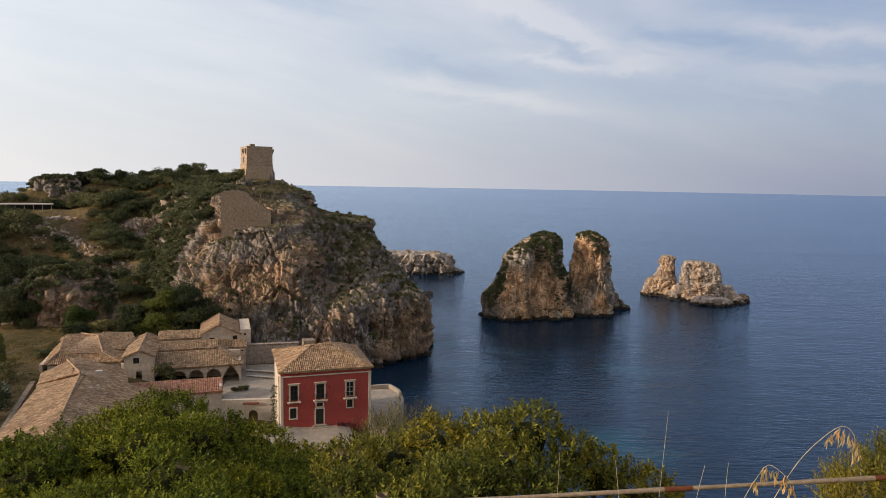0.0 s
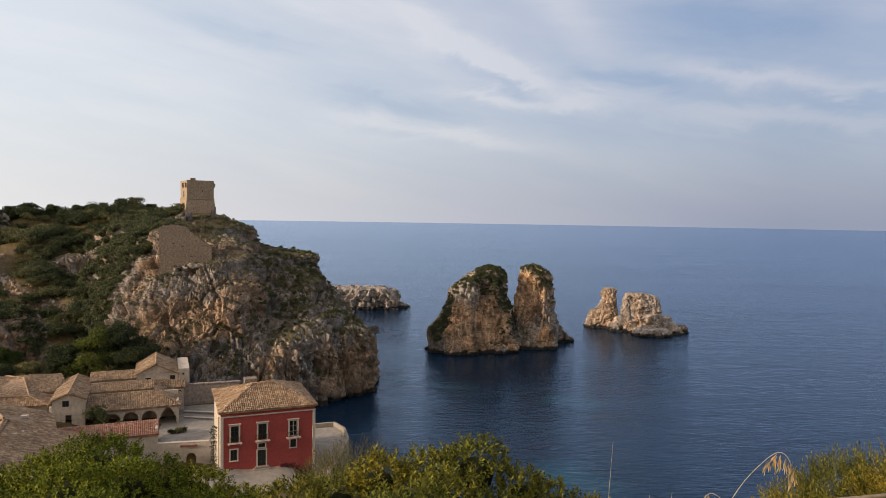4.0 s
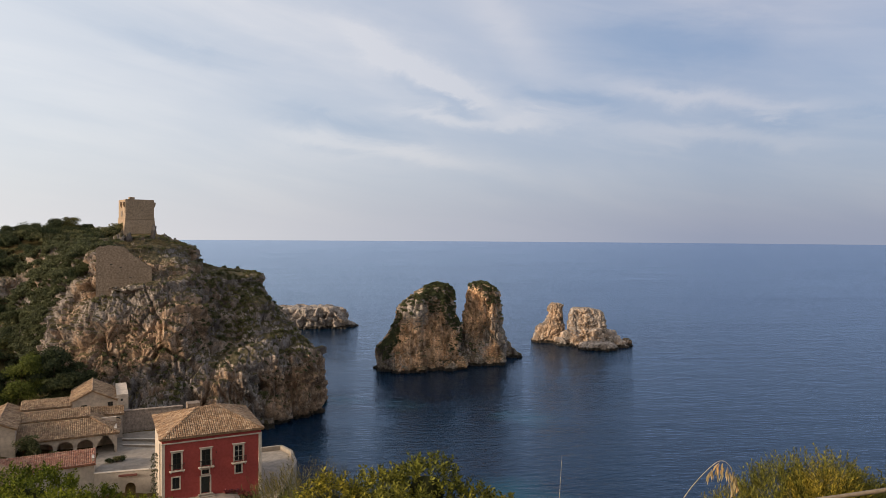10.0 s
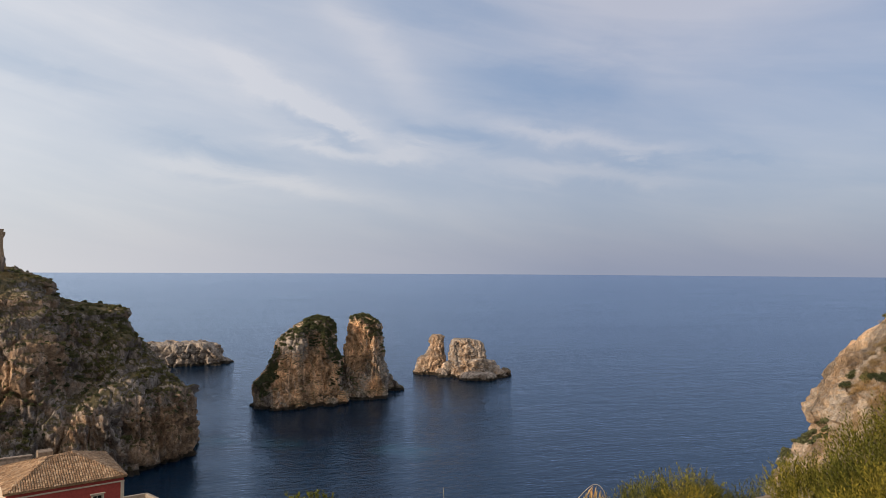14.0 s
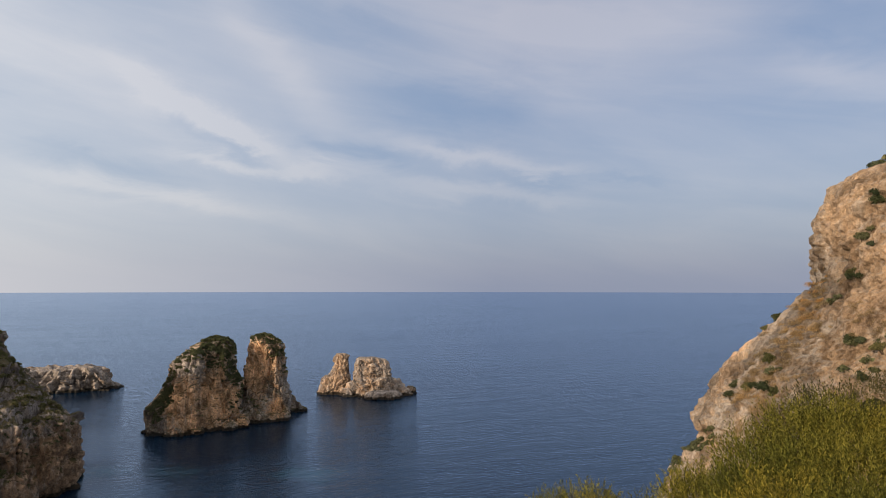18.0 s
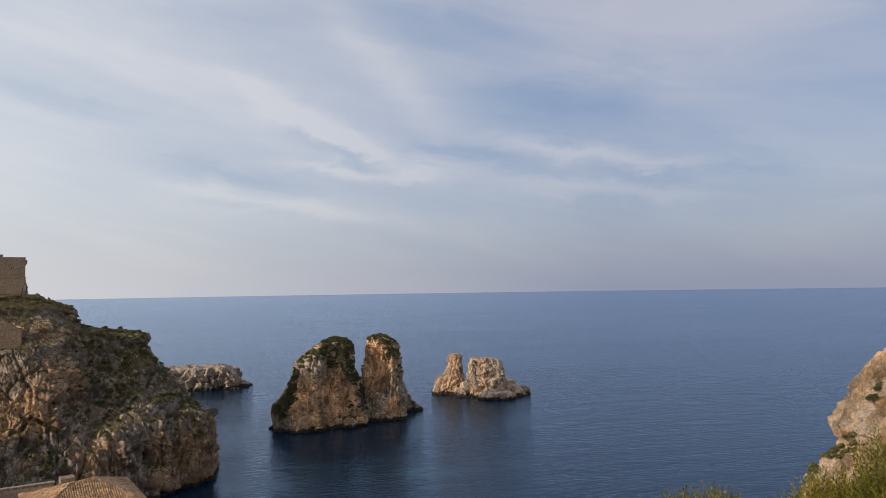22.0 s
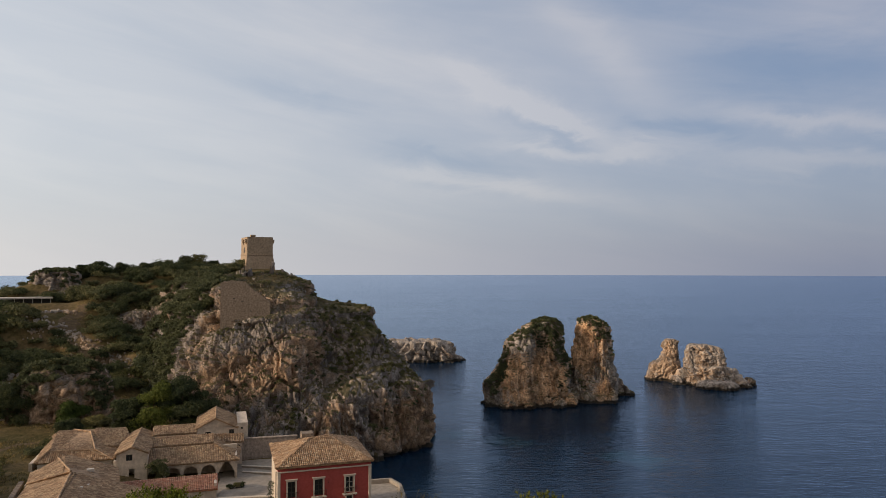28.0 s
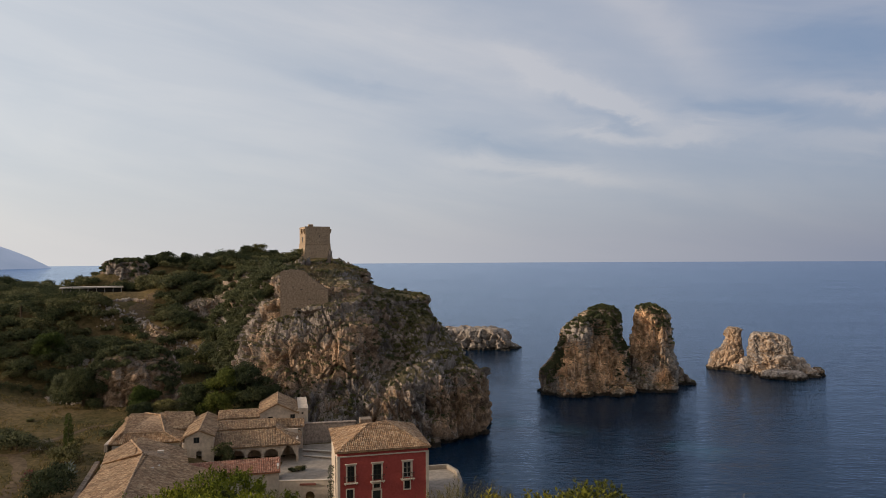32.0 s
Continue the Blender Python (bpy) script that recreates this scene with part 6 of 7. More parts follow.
M["oat"] = leafy("golden_oat_husks", (0.33, 0.22, 0.11), (0.56, 0.42, 0.24), 0.3, 0.35)


def spikelet(seed):
    g = np.random.RandomState(seed)
    C = np.stack([g.uniform(-0.002, 0.002, 5), g.uniform(-0.002, 0.002, 5), -np.linspace(0, 0.012, 5)], 1)
    N = np.tile((0.0, 0, -1.0), (5, 1)) + g.randn(5, 3) * 0.22
    V, F = leaf_quads(C, N * 1.6, 0.021, 0.17, g, droop=0.9, spread=0.1)
    return raw_mesh("spikelet", V, F, M["oat"])


SPIKES = [spikelet(s) for s in range(4)]


def oat(path, d, first, label, count=16):
    """A stem through (heading, height angle) points, with husks hanging from its bent head."""
    P = catmull(np.array([polar(a, e, d) for a, e in path]), 24, False)
    foot = P[0].copy()
    foot[2] = float(land(foot[0], foot[1])[0])
    ob = thing("wild_oat", Matrix.Translation(foot), label, "grass")
    stem = [(*(p - foot), 0.0014 - 0.0009 * i / 24) for i, p in enumerate(P)]
    part("stem", tube_mesh("stem", [[(0, 0, 0, 0.002)] + stem], M["straw"], 5), None, ob)
    g = np.random.RandomState(len(path) + count)
    for i in range(count):
        k = first + (23 - first) * i / (count - 1)
        p = P[int(k)] - foot
        s = part("spikelet", SPIKES[i % 4], None, ob)
        s.matrix_local = Matrix.Translation(p + g.uniform(-0.008, 0.008, 3) - np.array((0, 0, 0.008))) @ Matrix.Rotation(g.uniform(0, 6.28), 4, "Z") @ Matrix.Rotation(g.uniform(-0.3, 0.3), 4, "X") @ Matrix.Scale(g.uniform(0.9, 1.4), 4)
    return ob


oat([(-25.4, -22.7), (-26.8, -20.0), (-28.2, -18.1), (-29.5, -16.9), (-30.3, -17.3), (-30.5, -18.5)], 1.9, 12, "dry golden wild oat with drooping husks")
oat([(-22.8, -24.5), (-23.3, -23.1), (-23.9, -21.9), (-24.8, -20.5), (-25.9, -20.9), (-26.6, -21.5)], 1.9, 10, "bent dry wild oat with golden husks", 20)
for path, d in (([(-16.7, -27), (-16.9, -24.1), (-17.1, -21), (-17.3, -17.6)], 2.2), ([(-19.5, -27), (-19.8, -23.7), (-20.3, -21.2)], 2.0), ([(-21.8, -27), (-21.9, -23.3), (-22.0, -20.8)], 2.0), ([(-13.9, -27), (-13.7, -24.5), (-13.3, -21.8)], 2.1),
                ([(-8.4, -27), (-8.6, -25.1), (-8.7, -21.6)], 2.6)):
    P = catmull(np.array([polar(a, e, d) for a, e in path]), 10, False)
    foot = P[0].copy()
    foot[2] = float(land(foot[0], foot[1])[0])
    ob = thing("dry_stalk", Matrix.Translation(foot), "thin pale dry grass stalk at the terrace edge", "grass", "dry stalks")
    part("stem", tube_mesh("stem", [[(0, 0, 0, 0.0018)] + [(*(p - foot), 0.0014 - 0.0001 * i) for i, p in enumerate(P)]], M["straw"], 5), None, ob)

# ---- grounds of the village and the valley ----
def draped(name, m_corner, w, d, lift, mat, label, category, step=0.8):
    """Paving laid over the ground: a rectangle w x d in its own frame."""
    nu_, nv_ = max(2, int(w / step)), max(2, int(d / step))
    u, v = np.meshgrid(np.linspace(0, w, nu_), np.linspace(0, d, nv_))
    L = np.stack([u.ravel(), v.ravel(), 0 * u.ravel(), 1 + 0 * u.ravel()], 1) @ np.array(m_corner).T
    z = land(L[:, 0], L[:, 1]) + lift
    return thing(name, Matrix(), label, category, kind="structure", data=grid_mesh(name, np.stack([L[:, 0], L[:, 1], z], 1).reshape(nv_, nu_, 3), mat=mat))


draped("pavement", corner(-37.5, 102.8, 0, 12), 15, 16, 0.10, M["paving"], "pale worn stone paving of the court", "pavement")
draped("pavement", corner(-31, 80, 0, 19.5), 19, 9, 0.12, M["paving"], "pale gravel forecourt before the red house", "pavement")
quay = thing("quay", Matrix.Translation((-12, 103, 0)), "pale stone quay with a low sea wall", "quay")
ring_q = [(-1.6, -12), (-3.0, 9.6), (0.2, 10.6), (2.2, 7.5), (3.3, 2.3), (2.9, -3), (2.2, -12)]
V = [(x, y, z) for z in (-5, 4.05) for x, y in ring_q]
k = len(ring_q)
part("deck", mesh_of("deck", V, [tuple(range(k, 2 * k))] + [(i, (i + 1) % k, k + (i + 1) % k, k + i) for i in range(k)], M["paving"]), None, quay)
for (x0, y0), (x1, y1) in zip(ring_q[1:-1], ring_q[2:]):
    L = math.hypot(x1 - x0, y1 - y0)
    w = part("sea_wall", box(0, L, -0.45, 0, 4.05, 4.75, 0.05), M["paving"], quay)
    w.matrix_local = Matrix.Translation((x0, y0, 0)) @ Matrix.Rotation(math.atan2(y1 - y0, x1 - x0), 4, "Z")
ramp_wall = thing("retaining_wall", corner(-38.6, 119.4, 4, 16), "pale rendered retaining wall beside the ramp", "wall")
M["stone_wall"] = plain("pinkish_rubble_wall", (0.36, 0.30, 0.26), 0.95, 2.2, 0.8, relief=0.15)
part("wall", box(0, 9.5, 0, 0.6, -1, 5.3, 0.05), M["stone_wall"], ramp_wall)
part("coping", box(-0.1, 9.6, -0.1, 0.7, 5.3, 5.5, 0.03), M["stone_wall"], ramp_wall)
low = thing("ramp_wall", corner(-37.6, 116.6, 4.5, -6), "low stone wall along the ramp", "wall")
part("wall", box(0, 6.5, 0, 0.4, -1, 1.0, 0.05), M["paving"], low)
part("coping", box(-0.05, 6.55, -0.05, 0.45, 1.0, 1.12, 0.02), M["trim"], low)
low = thing("ramp_wall", corner(-36.8, 114.4, 4.6, -8), "low stone wall along the ramp", "wall")
part("wall", box(0, 5.6, 0, 0.4, -1, 0.6, 0.05), M["paving"], low)
part("coping", box(-0.05, 5.65, -0.05, 0.45, 0.6, 0.7, 0.02), M["trim"], low)
lane = thing("garden_wall", corner(-52.6, 73.8, 7.0, 114), "narrow rubble wall beside the shed roof", "wall")
part("wall", box(0, 27, 0, 0.6, -2, 1.2, 0.06), M["ruin"], lane)
part("coping", box(0, 27, -0.05, 0.65, 1.2, 1.32, 0.03), M["ruin"], lane)


# ---- trees ----
def tree(x, y, h, r, label, mat, seed, leaves=11000, size=0.26, crown_from=0.08, z=None):
    g = np.random.RandomState(seed)
    z = float(land(x, y)[0]) if z is None else z
    ob = thing("tree", Matrix.Translation((x, y, z)), label, "tree", "trees in the valley")
    limbs = [[(0, 0, -0.5, 0.05 * h), (0.02 * h, 0, h * 0.3, 0.035 * h), (0, 0.02 * h, h * 0.65, 0.015 * h)]]
    lobes = []
    for i in range(20):
        a, q = g.uniform(0, 6.28), g.uniform(0.1, 0.8) * r
        zz = h * g.uniform(crown_from + 0.1, 0.85)
        rr = r * g.uniform(0.28, 0.5)
        q *= 1 - max(0, (zz / h - 0.6)) * 1.2
        lobes.append((q * math.cos(a), q * math.sin(a), min(zz, h - rr * 0.8), rr, 0.8))
        limbs.append([(0, 0, h * 0.25, 0.02 * h), (q * 0.5 * math.cos(a), q * 0.5 * math.sin(a), zz * 0.7, 0.012 * h), (q * math.cos(a), q * math.sin(a), zz, 0.005 * h)])
    part("trunk", tube_mesh("trunk", limbs[:1], M["bark"], 8), None, ob)
    for l in limbs[1:8]:
        part("limb", tube_mesh("limb", [l], M["bark"], 5), None, ob)
    C, N = lobes_surface(lobes, leaves, g, 0.6)
    V, F = spray_quads(C, N, size, 0.75, g, 0.6)
    C, N = lobes_surface([(a * 0.85, b * 0.85, c, d * 0.8, e) for a, b, c, d, e in lobes], leaves // 5, g, 0.4)
    V2, F2 = leaf_quads(C, N, size * 1.8, 0.8, g)
    V, F = np.concatenate([V, V2]), np.concatenate([F, F2 + len(V)])
    part("crown", raw_mesh("crown", V, F, mat), None, ob)
    return ob


M["olive_green"] = leafy("fresh_green_leaves", (0.04, 0.06, 0.015), (0.12, 0.15, 0.04))
tree(-58.3, 128.5, 10.5, 5.2, "round green tree behind the arcade building", M["olive_green"], 1)
tree(-54.0, 130.5, 10.5, 5.6, "dark evergreen tree behind the arcade building", M["dark_leaf"], 2)
tree(-49.0, 131.0, 8.0, 4.4, "dark evergreen tree behind the arcade building", M["dark_leaf"], 3)
tree(-62.5, 127.5, 7.0, 3.8, "dark evergreen tree behind the arcade building", M["dark_leaf"], 4)
tree(-51.5, 127.5, 6.5, 3.4, "dark evergreen tree behind the arcade building", M["dark_leaf"], 14)
tree(-68.5, 118.5, 4.2, 2.6, "low dark tree between the shed roofs and the field", M["dark_leaf"], 5)
tree(-65.5, 121.0, 4.6, 3.0, "low dark tree between the shed roofs and the field", M["scrub"], 6)
tree(-86.5, 128.5, 8.0, 5.2, "dark leaning tree beside the rock knoll", M["dark_leaf"], 7, 14000, 0.26, -0.1)
tree(-93.5, 134, 6.5, 4.2, "olive-green tree at the edge of the field", M["scrub"], 8, 11000, 0.26, -0.1)
tree(-107, 147, 6.5, 4.2, "fresh green bush at the foot of the hill", M["olive_green"], 15)
tree(-73.8, 128.5, 4.6, 3.2, "green bush at the foot of the rock knoll", M["olive_green"], 16, 6000)
tree(-47.2, 106.5, 4.6, 2.0, "clipped dark tree before the gable front", M["dark_leaf"], 9, 2600, 0.17, 0.1)
tree(-44.2, 107.2, 2.0, 1.2, "small bush before the arcade", M["scrub"], 10, 900, 0.15, 0.0)
for i, (a, b, h, r) in enumerate([(-86, 222, 5.4, 3.8), (-90, 220.5, 5.2, 3.6), (-94, 217, 4.6, 3.0), (-81.5, 223, 3.4, 2.4), (-100, 212, 4.6, 3.0), (-110, 205, 4.6, 3.2), (-105, 208, 4.2, 2.8), (-117, 201, 4.4, 2.8), (-77.5, 219, 3.0, 1.8), (-123, 196.5, 3.6, 2.6), (-114, 203, 4.2, 2.6), (-97, 214, 4.2, 2.8)]):
    tree(a, b, h, r, "spreading dark tree on the crest of the hill", M["dark_leaf"], 30 + i, 2200, 0.3, 0.15)

# cypress
cx_, cy_ = -71.5, 102.5
cz_ = float(land(cx_, cy_)[0])
g = np.random.RandomState(12)
cyp = thing("cypress", Matrix.Translation((cx_, cy_, cz_)), "slim green columnar cypress in the field", "tree")
part("trunk", tube_mesh("trunk", [[(0, 0, -0.3, 0.12), (0, 0, 1.2, 0.09), (0, 0, 5.5, 0.02)]], M["bark"], 6), None, cyp)
C, N = lobes_surface([(g.uniform(-.15, .15), g.uniform(-.15, .15), 0.9 + 0.5 * i, 0.75 - 0.05 * abs(i - 3), 1.1) for i in range(11)], 3600, g, 0.6)
V, F = leaf_quads(C, N, 0.18, 0.4, g)
part("crown", raw_mesh("crown", V, F, M["olive_green"]), None, cyp)

# palm on the far terrace
pz = float(land(-123, 158)[0])
palm = thing("palm", Matrix.Translation((-123, 158, pz)), "tall palm with drooping fronds on the terrace", "palm")
part("trunk", tube_mesh("trunk", [[(0, 0, -0.4, 0.28), (0.1, 0, 2.5, 0.22), (0.1, 0.1, 5.2, 0.2)]], M["bark"], 8), None, palm)
for i in range(16):
    a = i * 2.4
    up_ = 0.9 - 0.09 * i
    spine = np.array([(0.1 + math.cos(a) * s * 2.4, 0.1 + math.sin(a) * s * 2.4, 5.2 + up_ * 1.8 * s - 2.2 * s * s) for s in np.linspace(0, 1, 12)])
    V, F = leaf_quads(np.repeat(spine, 4, 0), np.tile((math.cos(a), math.sin(a), -0.6), (48, 1)), 0.55, 0.12, g, 0.6, 0.5)
    part("frond", raw_mesh("frond", V, F, M["scrub"]), None, palm)

# rock knoll above the field
lv = [(4, oval(-79, 134.5, 9.4, 6.0, 12)), (9, oval(-79, 134.5, 9.0, 5.6, 12)), (14, oval(-79, 134.8, 8.4, 5.2, 12)), (17.6, oval(-79, 135, 7.6, 4.8, 12)), (19.6, oval(-79, 135.3, 5.6, 3.6, 12))]
P = crag(loft(lv, 260, 120, 0.6), [("soft", 8, 0.7, 0.6), ("ridge", 4, 0.4, 0.25), ("facet", 3, 0.5, 0.6), ("crack", 3, 0.6, 0.4), ("facet", 1.2, 0.3, 0.8)], off=310)
thing("rock_knoll", Matrix(), "ochre rock knoll overgrown with shrubs above the field", "rock", data=grid_mesh("rock_knoll", P, True, M["cliff"]))
grow(P, [(-80, 134, 20, 5.5, 60), (-86, 132, 18, 3.5, 26), (-73, 133, 18, 3.0, 16), (-71, 134, 14, 3, 20), (-87, 131, 10, 4, 30), (-83, 130, 16, 2.0, 6)], "bushy shrub on the rock knoll", "shrubs on the knoll", 9, (0.7, 1.5), 30)
# bare outcrop on the hillside
lv = [(16, oval(-84, 180, 10, 5.5, -8)), (23, oval(-84, 180.5, 9.2, 5, -8)), (26, oval(-84, 181, 7.6, 4, -8)), (27.6, oval(-84, 181.5, 5, 2.6, -8))]
P = crag(loft(lv, 240, 90, 0.4), [("soft", 8, 0.9, 0.8), ("facet", 3, 1.1, 0.8), ("facet", 1.3, 0.5, 0.8), ("crack", 2, 0.5, 0.8)], off=340)
thing("rock_outcrop", Matrix(), "grey limestone outcrop among the scrub", "rock", data=grid_mesh("rock_outcrop", P, True, M["cliff"], False))
lv = [(26, oval(-119, 196, 8.0, 5, 0)), (31, oval(-119, 196.2, 7.6, 4.8, 0)), (35, oval(-118.6, 196.6, 6.8, 4.4, 0)), (38.2, oval(-118.4, 197, 5.6, 3.4, 0))]
P = crag(loft(lv, 200, 90, 0.4), [("soft", 6, 0.6, 0.6), ("facet", 3.2, 0.9, 0.7), ("crack", 2.4, 0.7, 0.6), ("facet", 1.3, 0.35, 0.8)], off=370)
thing("rock_outcrop", Matrix(), "pale limestone bluff at the end of the hill", "rock", data=grid_mesh("rock_outcrop", P, True, M["cliff"]))
grow(P, [(-120, 196, 38.6, 4.5, 40), (-114, 195, 37, 4, 26), (-124, 194, 35, 2.5, 8)], "low dark shrub on the bluff", "shrubs on the bluff", 23, (0.7, 1.3), 20)


# ---- stones, walls and huts ----
def stones(name, label, line, n, width, size, seed, mat):
    """Loose stones strewn along a line of (x, y)."""
    g = np.random.RandomState(seed)
    V, F = [], []
    line = np.array(line, float)
    for i in range(n):
        s = g.uniform(0, len(line) - 1)
        k = min(int(s), len(line) - 2)
        p = line[k] + (line[k + 1] - line[k]) * (s - k) + g.randn(2) * width
        r = size * g.uniform(0.5, 1.5)
        q = core_v * r * g.uniform(0.6, 1.2, 3) * (1 + 0.3 * perlin(core_v * 1.3 + i * 3.7))[:, None]
        z = float(land(p[0], p[1])[0]) + r * 0.25
        b = len(V) * len(core_v)
        V.append(q + (p[0], p[1], z))
        F += [tuple(j + b for j in f) for f in core_f]
    thing(name, Matrix(), label, "stones", kind="stuff", data=mesh_of(name, np.concatenate(V), F, mat))


stones("rubble", "heap of pale rubble stones at the edge of the field", [(-100, 137), (-92, 135), (-86, 133.5), (-79, 132)], 170, 0.8, 0.38, 1, M["pale"])
stones("rubble", "pale stones below the slope", [(-103, 148), (-96, 147)], 60, 1.0, 0.4, 2, M["pale"])
stones("rubble", "loose stones along the hill track", [(-76, 157), (-80.6, 160), (-86.6, 161.6), (-92, 163), (-98.7, 169.2), (-104, 167), (-106, 166)], 260, 1.6, 0.34, 3, M["pale"])
stones("rubble", "line of boulders below the terrace", [(-118, 170), (-108, 174), (-102, 178)], 60, 0.7, 0.45, 4, M["pale"])
stones("dry_stone_wall", "tumbled dry stone wall beside the clearing", [(-67, 126), (-68, 133), (-71, 143)], 160, 0.35, 0.4, 5, M["pale"])
shelter = thing("shelter", corner(-120.3, 178.2, 28.6, 32), "open shelter with a flat white roof on the terrace", "shelter")
part("roof", box(-5.4, 10.4, -0.6, 4.5, 2.45, 2.85, 0.03), M["white"], shelter, "flat white roof")
# wall set forward and coloured dark to stand in for the shaded interior
part("back_wall", box(-5, 10, 1.5, 1.7, -0.5, 2.44), M["dark"], shelter)
for i in range(8):
    part("post", box(-4.9 + i * 2.1, -4.74 + i * 2.1, 0, 0.16, -0.8, 2.44), M["white"], shelter)
hut = thing("hut", corner(-102, 211, 36.2, 25), "small white hut on the crest of the hill", "hut")
part("wall", box(0, 2.2, 0, 2.2, -0.5, 2.2), M["white"], hut)
part("roof", box(-0.15, 2.35, -0.15, 2.35, 2.2, 2.35), M["tiles"], hut)
# shrubs round the field
for i, (x, y, s) in enumerate([(-68.5, 98, 1.5), (-66, 93.5, 1.3), (-63.5, 88, 1.5), (-61, 83.5, 1.2), (-70, 101, 0.9), (-80.5, 102, 1.6), (-83, 104.5, 1.2), (-70.5, 112, 1.3), (-69, 114.5, 1.0), (-72.8, 106, 0.6), (-90, 118, 0.5), (-110, 139, 1.0), (-114, 140, 1.0), (-106, 138, 0.9), (-118, 140, 1.0), (-122, 141, 1.1), (-102, 141.5, 0.8)]):
    r, h, me, st = KINDS[(i * 5) % 6]
    ob = thing("shrub", Matrix.Translation((x, y, float(land(x, y)[0]) - 0.1)) @ Matrix.Rotation(i * 1.3, 4, "Z") @ Matrix.Scale(s, 4), "rounded dark shrub at the edge of the field", "shrub", "shrubs round the field")
    part("foliage", me, None, ob)
    part("stem", st, None, ob)
# flowers along the red house
M["bloom"] = leafy("dusky_red_blossom", (0.10, 0.02, 0.03), (0.34, 0.10, 0.12), 0.4)
bed = shrub_mesh("foliage", 91, 0.5, 0.8, 420, 0.10, M["bloom"], 6)
for i in range(7):
    p = red_house.matrix_world @ Vector((7.6 + 0.65 * i, -0.55, 0))
    ob = thing("flower_bush", Matrix.Translation((p.x, p.y, float(land(p.x, p.y)[0]) + 0.05)) @ Matrix.Rotation(i, 4, "Z"), "low dusky red flowering bush against the house", "flowers", "flowers along the red house")
    part("foliage", bed, None, ob)
    part("stem", TINY_STEMS, None, ob).scale = (0.5, 0.5, 0.6)
p = red_house.matrix_world @ Vector((-0.9, 1.6, 1.0))
cl = thing("climber", Matrix.Translation(p), "narrow dark climbing plant against the side wall", "plant")
C, N = lobes_surface([(0.1 * (i % 2), 0.1, 0.5 * i, 0.42, 1) for i in range(12)], 1500, np.random.RandomState(4), 0.6)
V, F = leaf_quads(C, N, 0.14, 0.5, np.random.RandomState(5))
part("foliage", raw_mesh("foliage", V, F, M["dark_leaf"]), None, cl)
part("stem", tube_mesh("stem", [[(0, 0, -0.6, 0.06), (0, 0.1, 6, 0.02)]], M["bark"], 5), None, cl)

for i, (x, y, s) in enumerate([(-36.2, 106.6, 0.55), (-35.3, 106.9, 0.6), (-34.5, 107.2, 0.5), (-29.0, 112.5, 0.7)]):
    ob = thing("shrub", Matrix.Translation((x, y, float(land(x, y)[0]) + 0.1)) @ Matrix.Rotation(i * 1.3, 4, "Z") @ Matrix.Scale(s * 1.4, 4), "clipped dark shrub in the court", "shrub", "shrubs in the court")
    part("foliage", TINY[i], None, ob)["kind"] = "stuff"
    part("stem", TINY_STEMS, None, ob)

# flowering bushes and an agave beside the cypress
M["pale_bloom"] = leafy("pale_blossom", (0.10, 0.11, 0.07), (0.50, 0.44, 0.40), 0.3)
for i, (x, y, mat, text) in enumerate([(-76, 102.8, "pale_bloom", "pale flowering oleander beside the cypress"), (-82.5, 104.5, "bloom", "pink flowering oleander in the field"), (-67.7, 89, "bloom", "pink flowering oleander beside the track")]):
    ob = thing("oleander", Matrix.Translation((x, y, float(land(x, y)[0]))), text, "shrub", "oleanders in the field")
    part("foliage", shrub_mesh("foliage", 120 + i, 1.5, 2.0, 900, 0.2, M["scrub"], 9), None, ob)["kind"] = "stuff"
    part("blossom", shrub_mesh("blossom", 130 + i, 1.52, 2.05, 260, 0.2, M[mat], 9), None, ob)
    part("stem", stems(2.0, 1.4, 140 + i), None, ob)
M["agave"] = plain("grey_green_agave", (0.16, 0.19, 0.15), 0.6, 4, 0.3)
for x, y, r in ((-64.5, 92.5, 1.7), (-66.2, 95.0, 1.3), (-63.6, 90.2, 1.2)):
    ob = thing("agave", Matrix.Translation((x, y, float(land(x, y)[0]))), "grey-green agave with long pointed leaves", "agave", "agaves beside the track")
    for k in range(20):
        a, up_ = k * 2.4, 0.25 + 0.04 * k
        spine = [(math.cos(a) * r * q * (1.1 - up_ * 0.6), math.sin(a) * r * q * (1.1 - up_ * 0.6), r * up_ * (1.5 * q - 0.5 * q * q), w) for q, w in ((0, 0.09), (0.3, 0.11), (0.7, 0.07), (1.0, 0.01))]
        part("leaf", tube_mesh("leaf", [spine], M["agave"], 4), None, ob)

# worn paths across the field
def path(label, line, width):
    c = catmull(np.array(line, float), 60, False)
    t = np.gradient(c, axis=0)
    t /= np.linalg.norm(t, axis=1)[:, None]
    side = np.stack([-t[:, 1], t[:, 0]], 1)
    rows_ = np.stack([c + side * width * (w + 0.06 * np.sin(np.arange(60)[:, None] * 0.4 + w * 3)) for w in (0.5, 0.2, -0.2, -0.5)], 1)
    z_ = land(rows_[..., 0].ravel(), rows_[..., 1].ravel()).reshape(60, 4) + np.array((0.0, 0.07, 0.07, 0.0))
    thing("path", Matrix(), label, "path", kind="structure", data=grid_mesh("path", np.concatenate([rows_, z_[..., None]], 2), mat=M["soil"]))


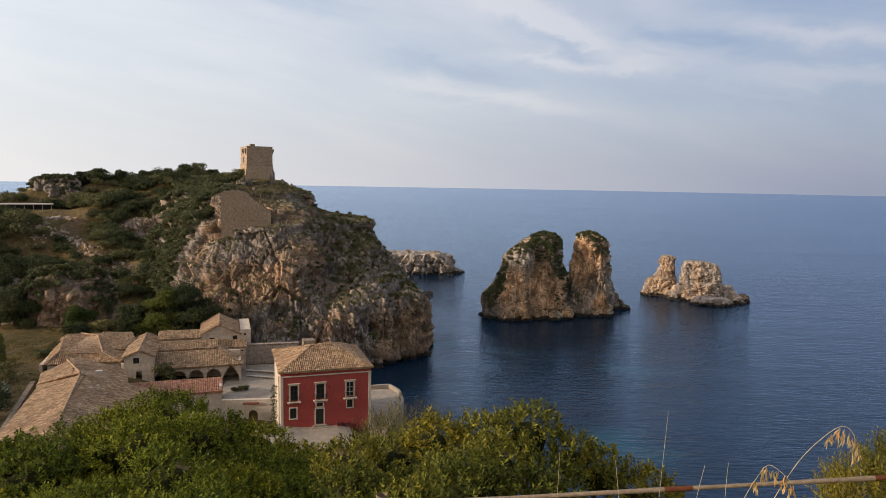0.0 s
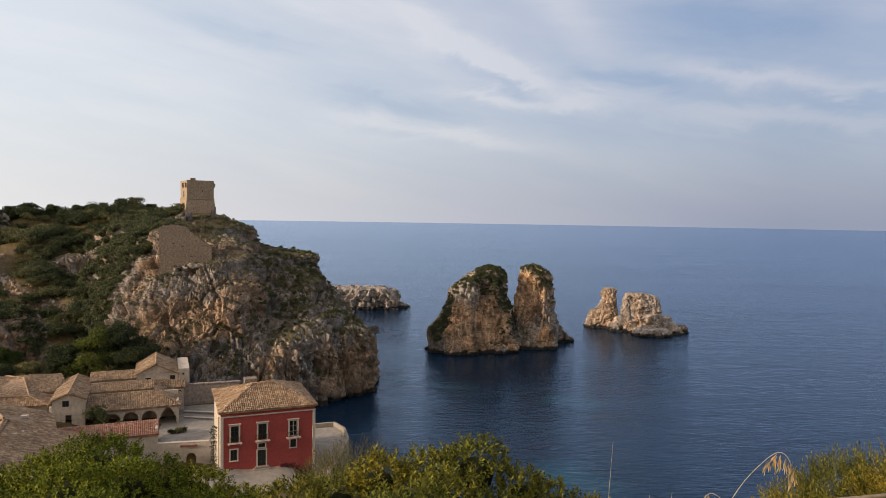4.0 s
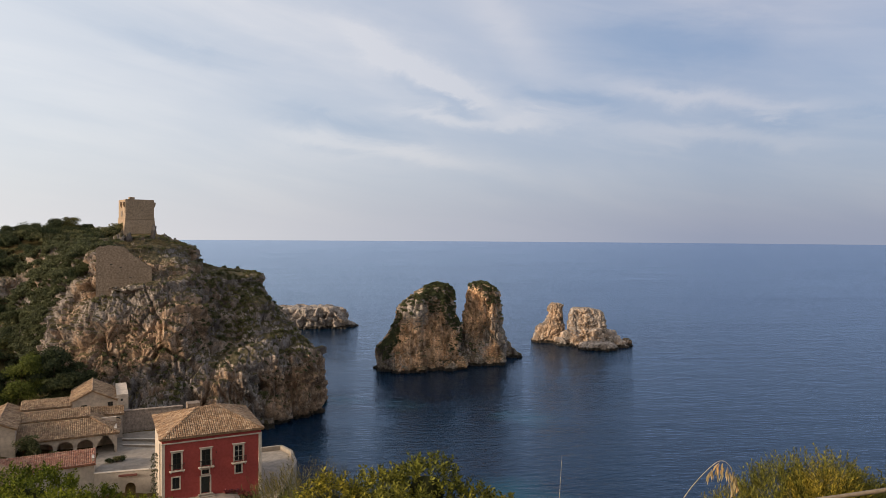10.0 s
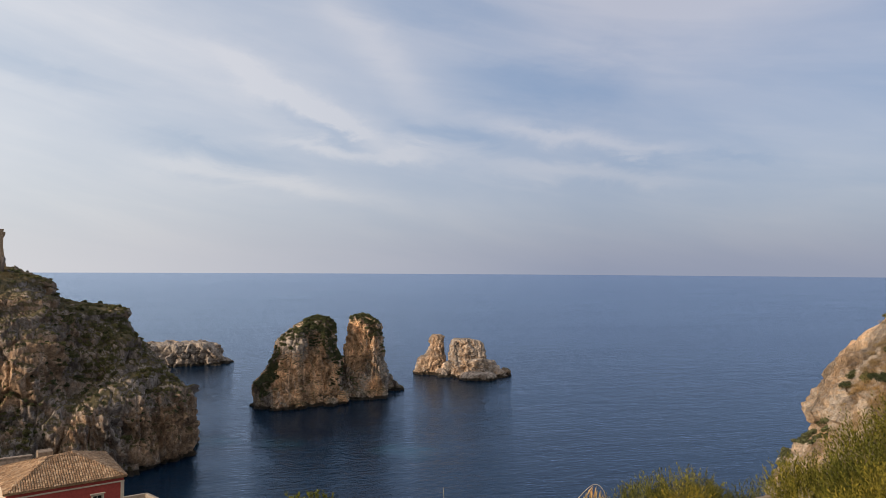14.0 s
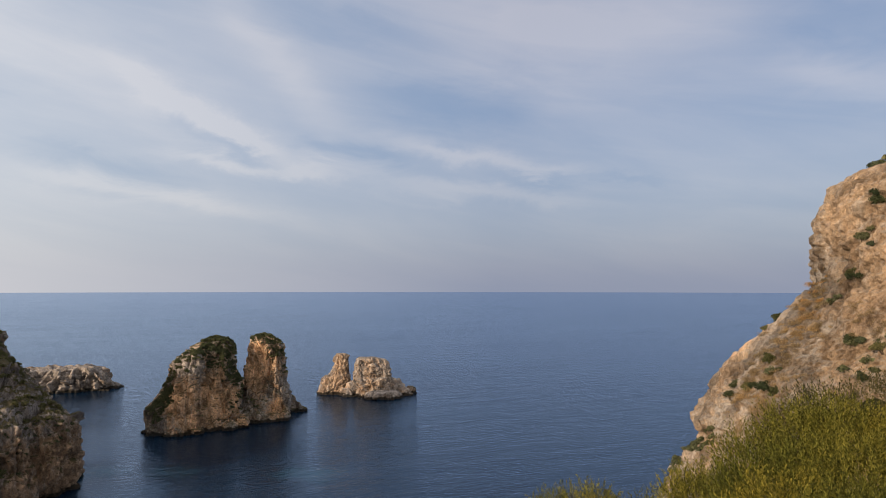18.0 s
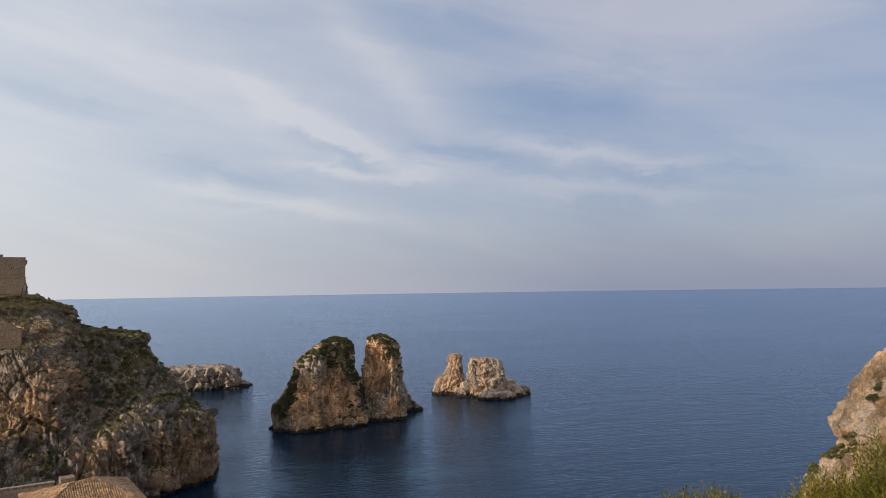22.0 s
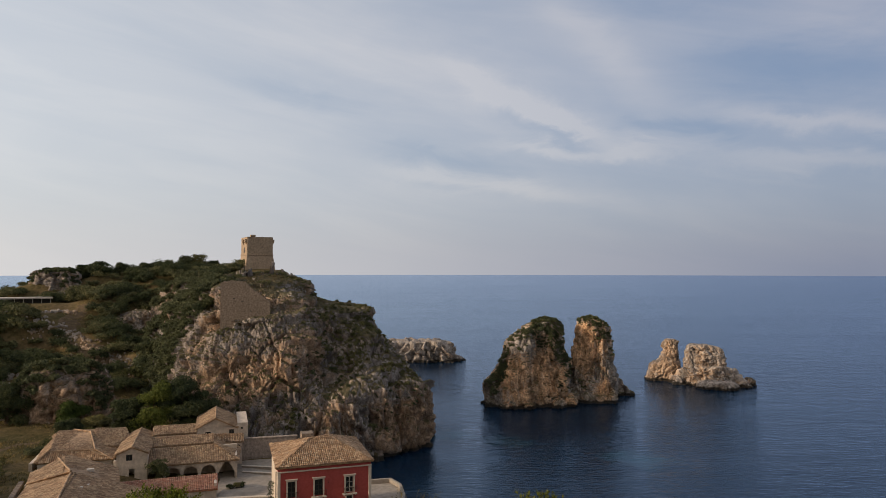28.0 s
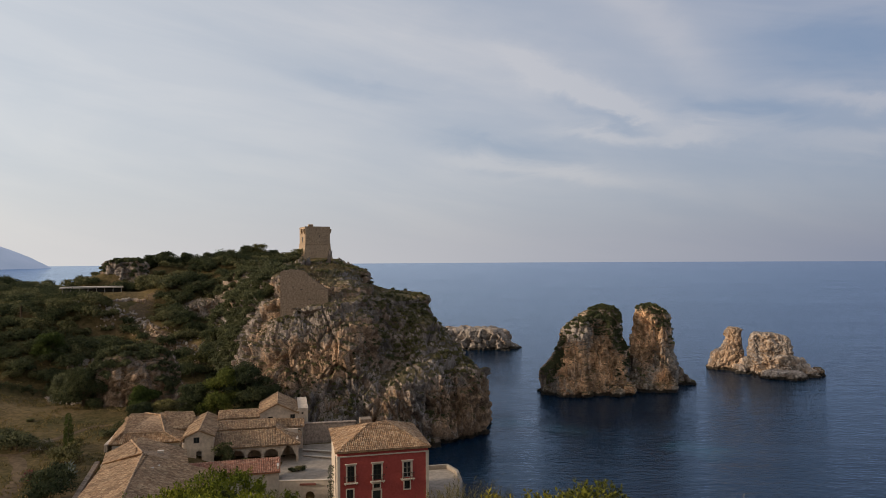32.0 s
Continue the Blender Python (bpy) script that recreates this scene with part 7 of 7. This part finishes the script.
M["soil"] = plain("trodden_pale_soil", (0.15, 0.11, 0.07), 1.0, 1.4, 0.7, relief=0.08)
path("narrow trodden earth path across the field", [(-90, 98), (-79, 100), (-78.5, 106), (-77.7, 112.4), (-76.6, 117.5), (-73, 120)], 1.2)
path("trodden earth track beside the shrubs", [(-66, 78), (-69.7, 88.6), (-74, 95), (-79, 100)], 2.0)
path("stony track climbing the hillside", [(-73, 152), (-80.6, 160), (-86.6, 161.6), (-92, 163), (-98.7, 169.2), (-100.5, 173.5), (-101.5, 182)], 4.2)
path("trodden clearing behind the rock knoll", [(-79, 142), (-74, 142), (-69, 142), (-66, 143)], 6.0)

# dry grass of the fields
g = np.random.RandomState(44)
xy = np.concatenate([np.stack([g.uniform(-125, -62, 7000), g.uniform(80, 146, 7000)], 1), np.stack([g.uniform(-105, -72, 2500), g.uniform(142, 185, 2500)], 1)])
xy = xy[perlin(np.stack([xy[:, 0] / 6, xy[:, 1] / 6, 0 * xy[:, 0]], 1)) > -0.1]
C = np.concatenate([xy, land(xy[:, 0], xy[:, 1])[:, None] - 0.03], 1)
C = np.repeat(C, 4, 0) + g.randn(len(C) * 4, 3) * (0.14, 0.14, 0)
V, F = leaf_quads(C, np.tile((0.0, 0, 1.0), (len(C), 1)), 0.36, 0.35, g, 0.0, 0.5)
M["field_grass"] = leafy("dry_field_grass", (0.07, 0.075, 0.03), (0.24, 0.19, 0.09), 0.4, 0.2)
thing("grass", Matrix(), "patchy dry grass over the fields", "grass", kind="stuff", data=raw_mesh("grass", V, F, M["field_grass"]))
# clipped hedge at the far side of the field
hed = [(x, y) for x, y in zip(np.linspace(-125, -101, 14), np.linspace(127, 138.5, 14))]
hedge = thing("hedge", Matrix.Translation((-113, 133, float(land(-113, 133)[0]))), "low dark hedge at the edge of the field", "hedge")
C, N = lobes_surface([(x + 113, y - 133, float(land(x, y)[0]) - float(land(-113, 133)[0]) + 0.5, 1.3, 0.8) for x, y in hed], 6000, g)
V, F = leaf_quads(C, N, 0.22, 0.5, g)
part("foliage", raw_mesh("foliage", V, F, M["dark_leaf"]), None, hedge)["kind"] = "stuff"
part("stem", tube_mesh("stem", [[(0, 0, -0.5, 0.05), (0.1, 0, 0.6, 0.03)]], M["bark"], 5), None, hedge)
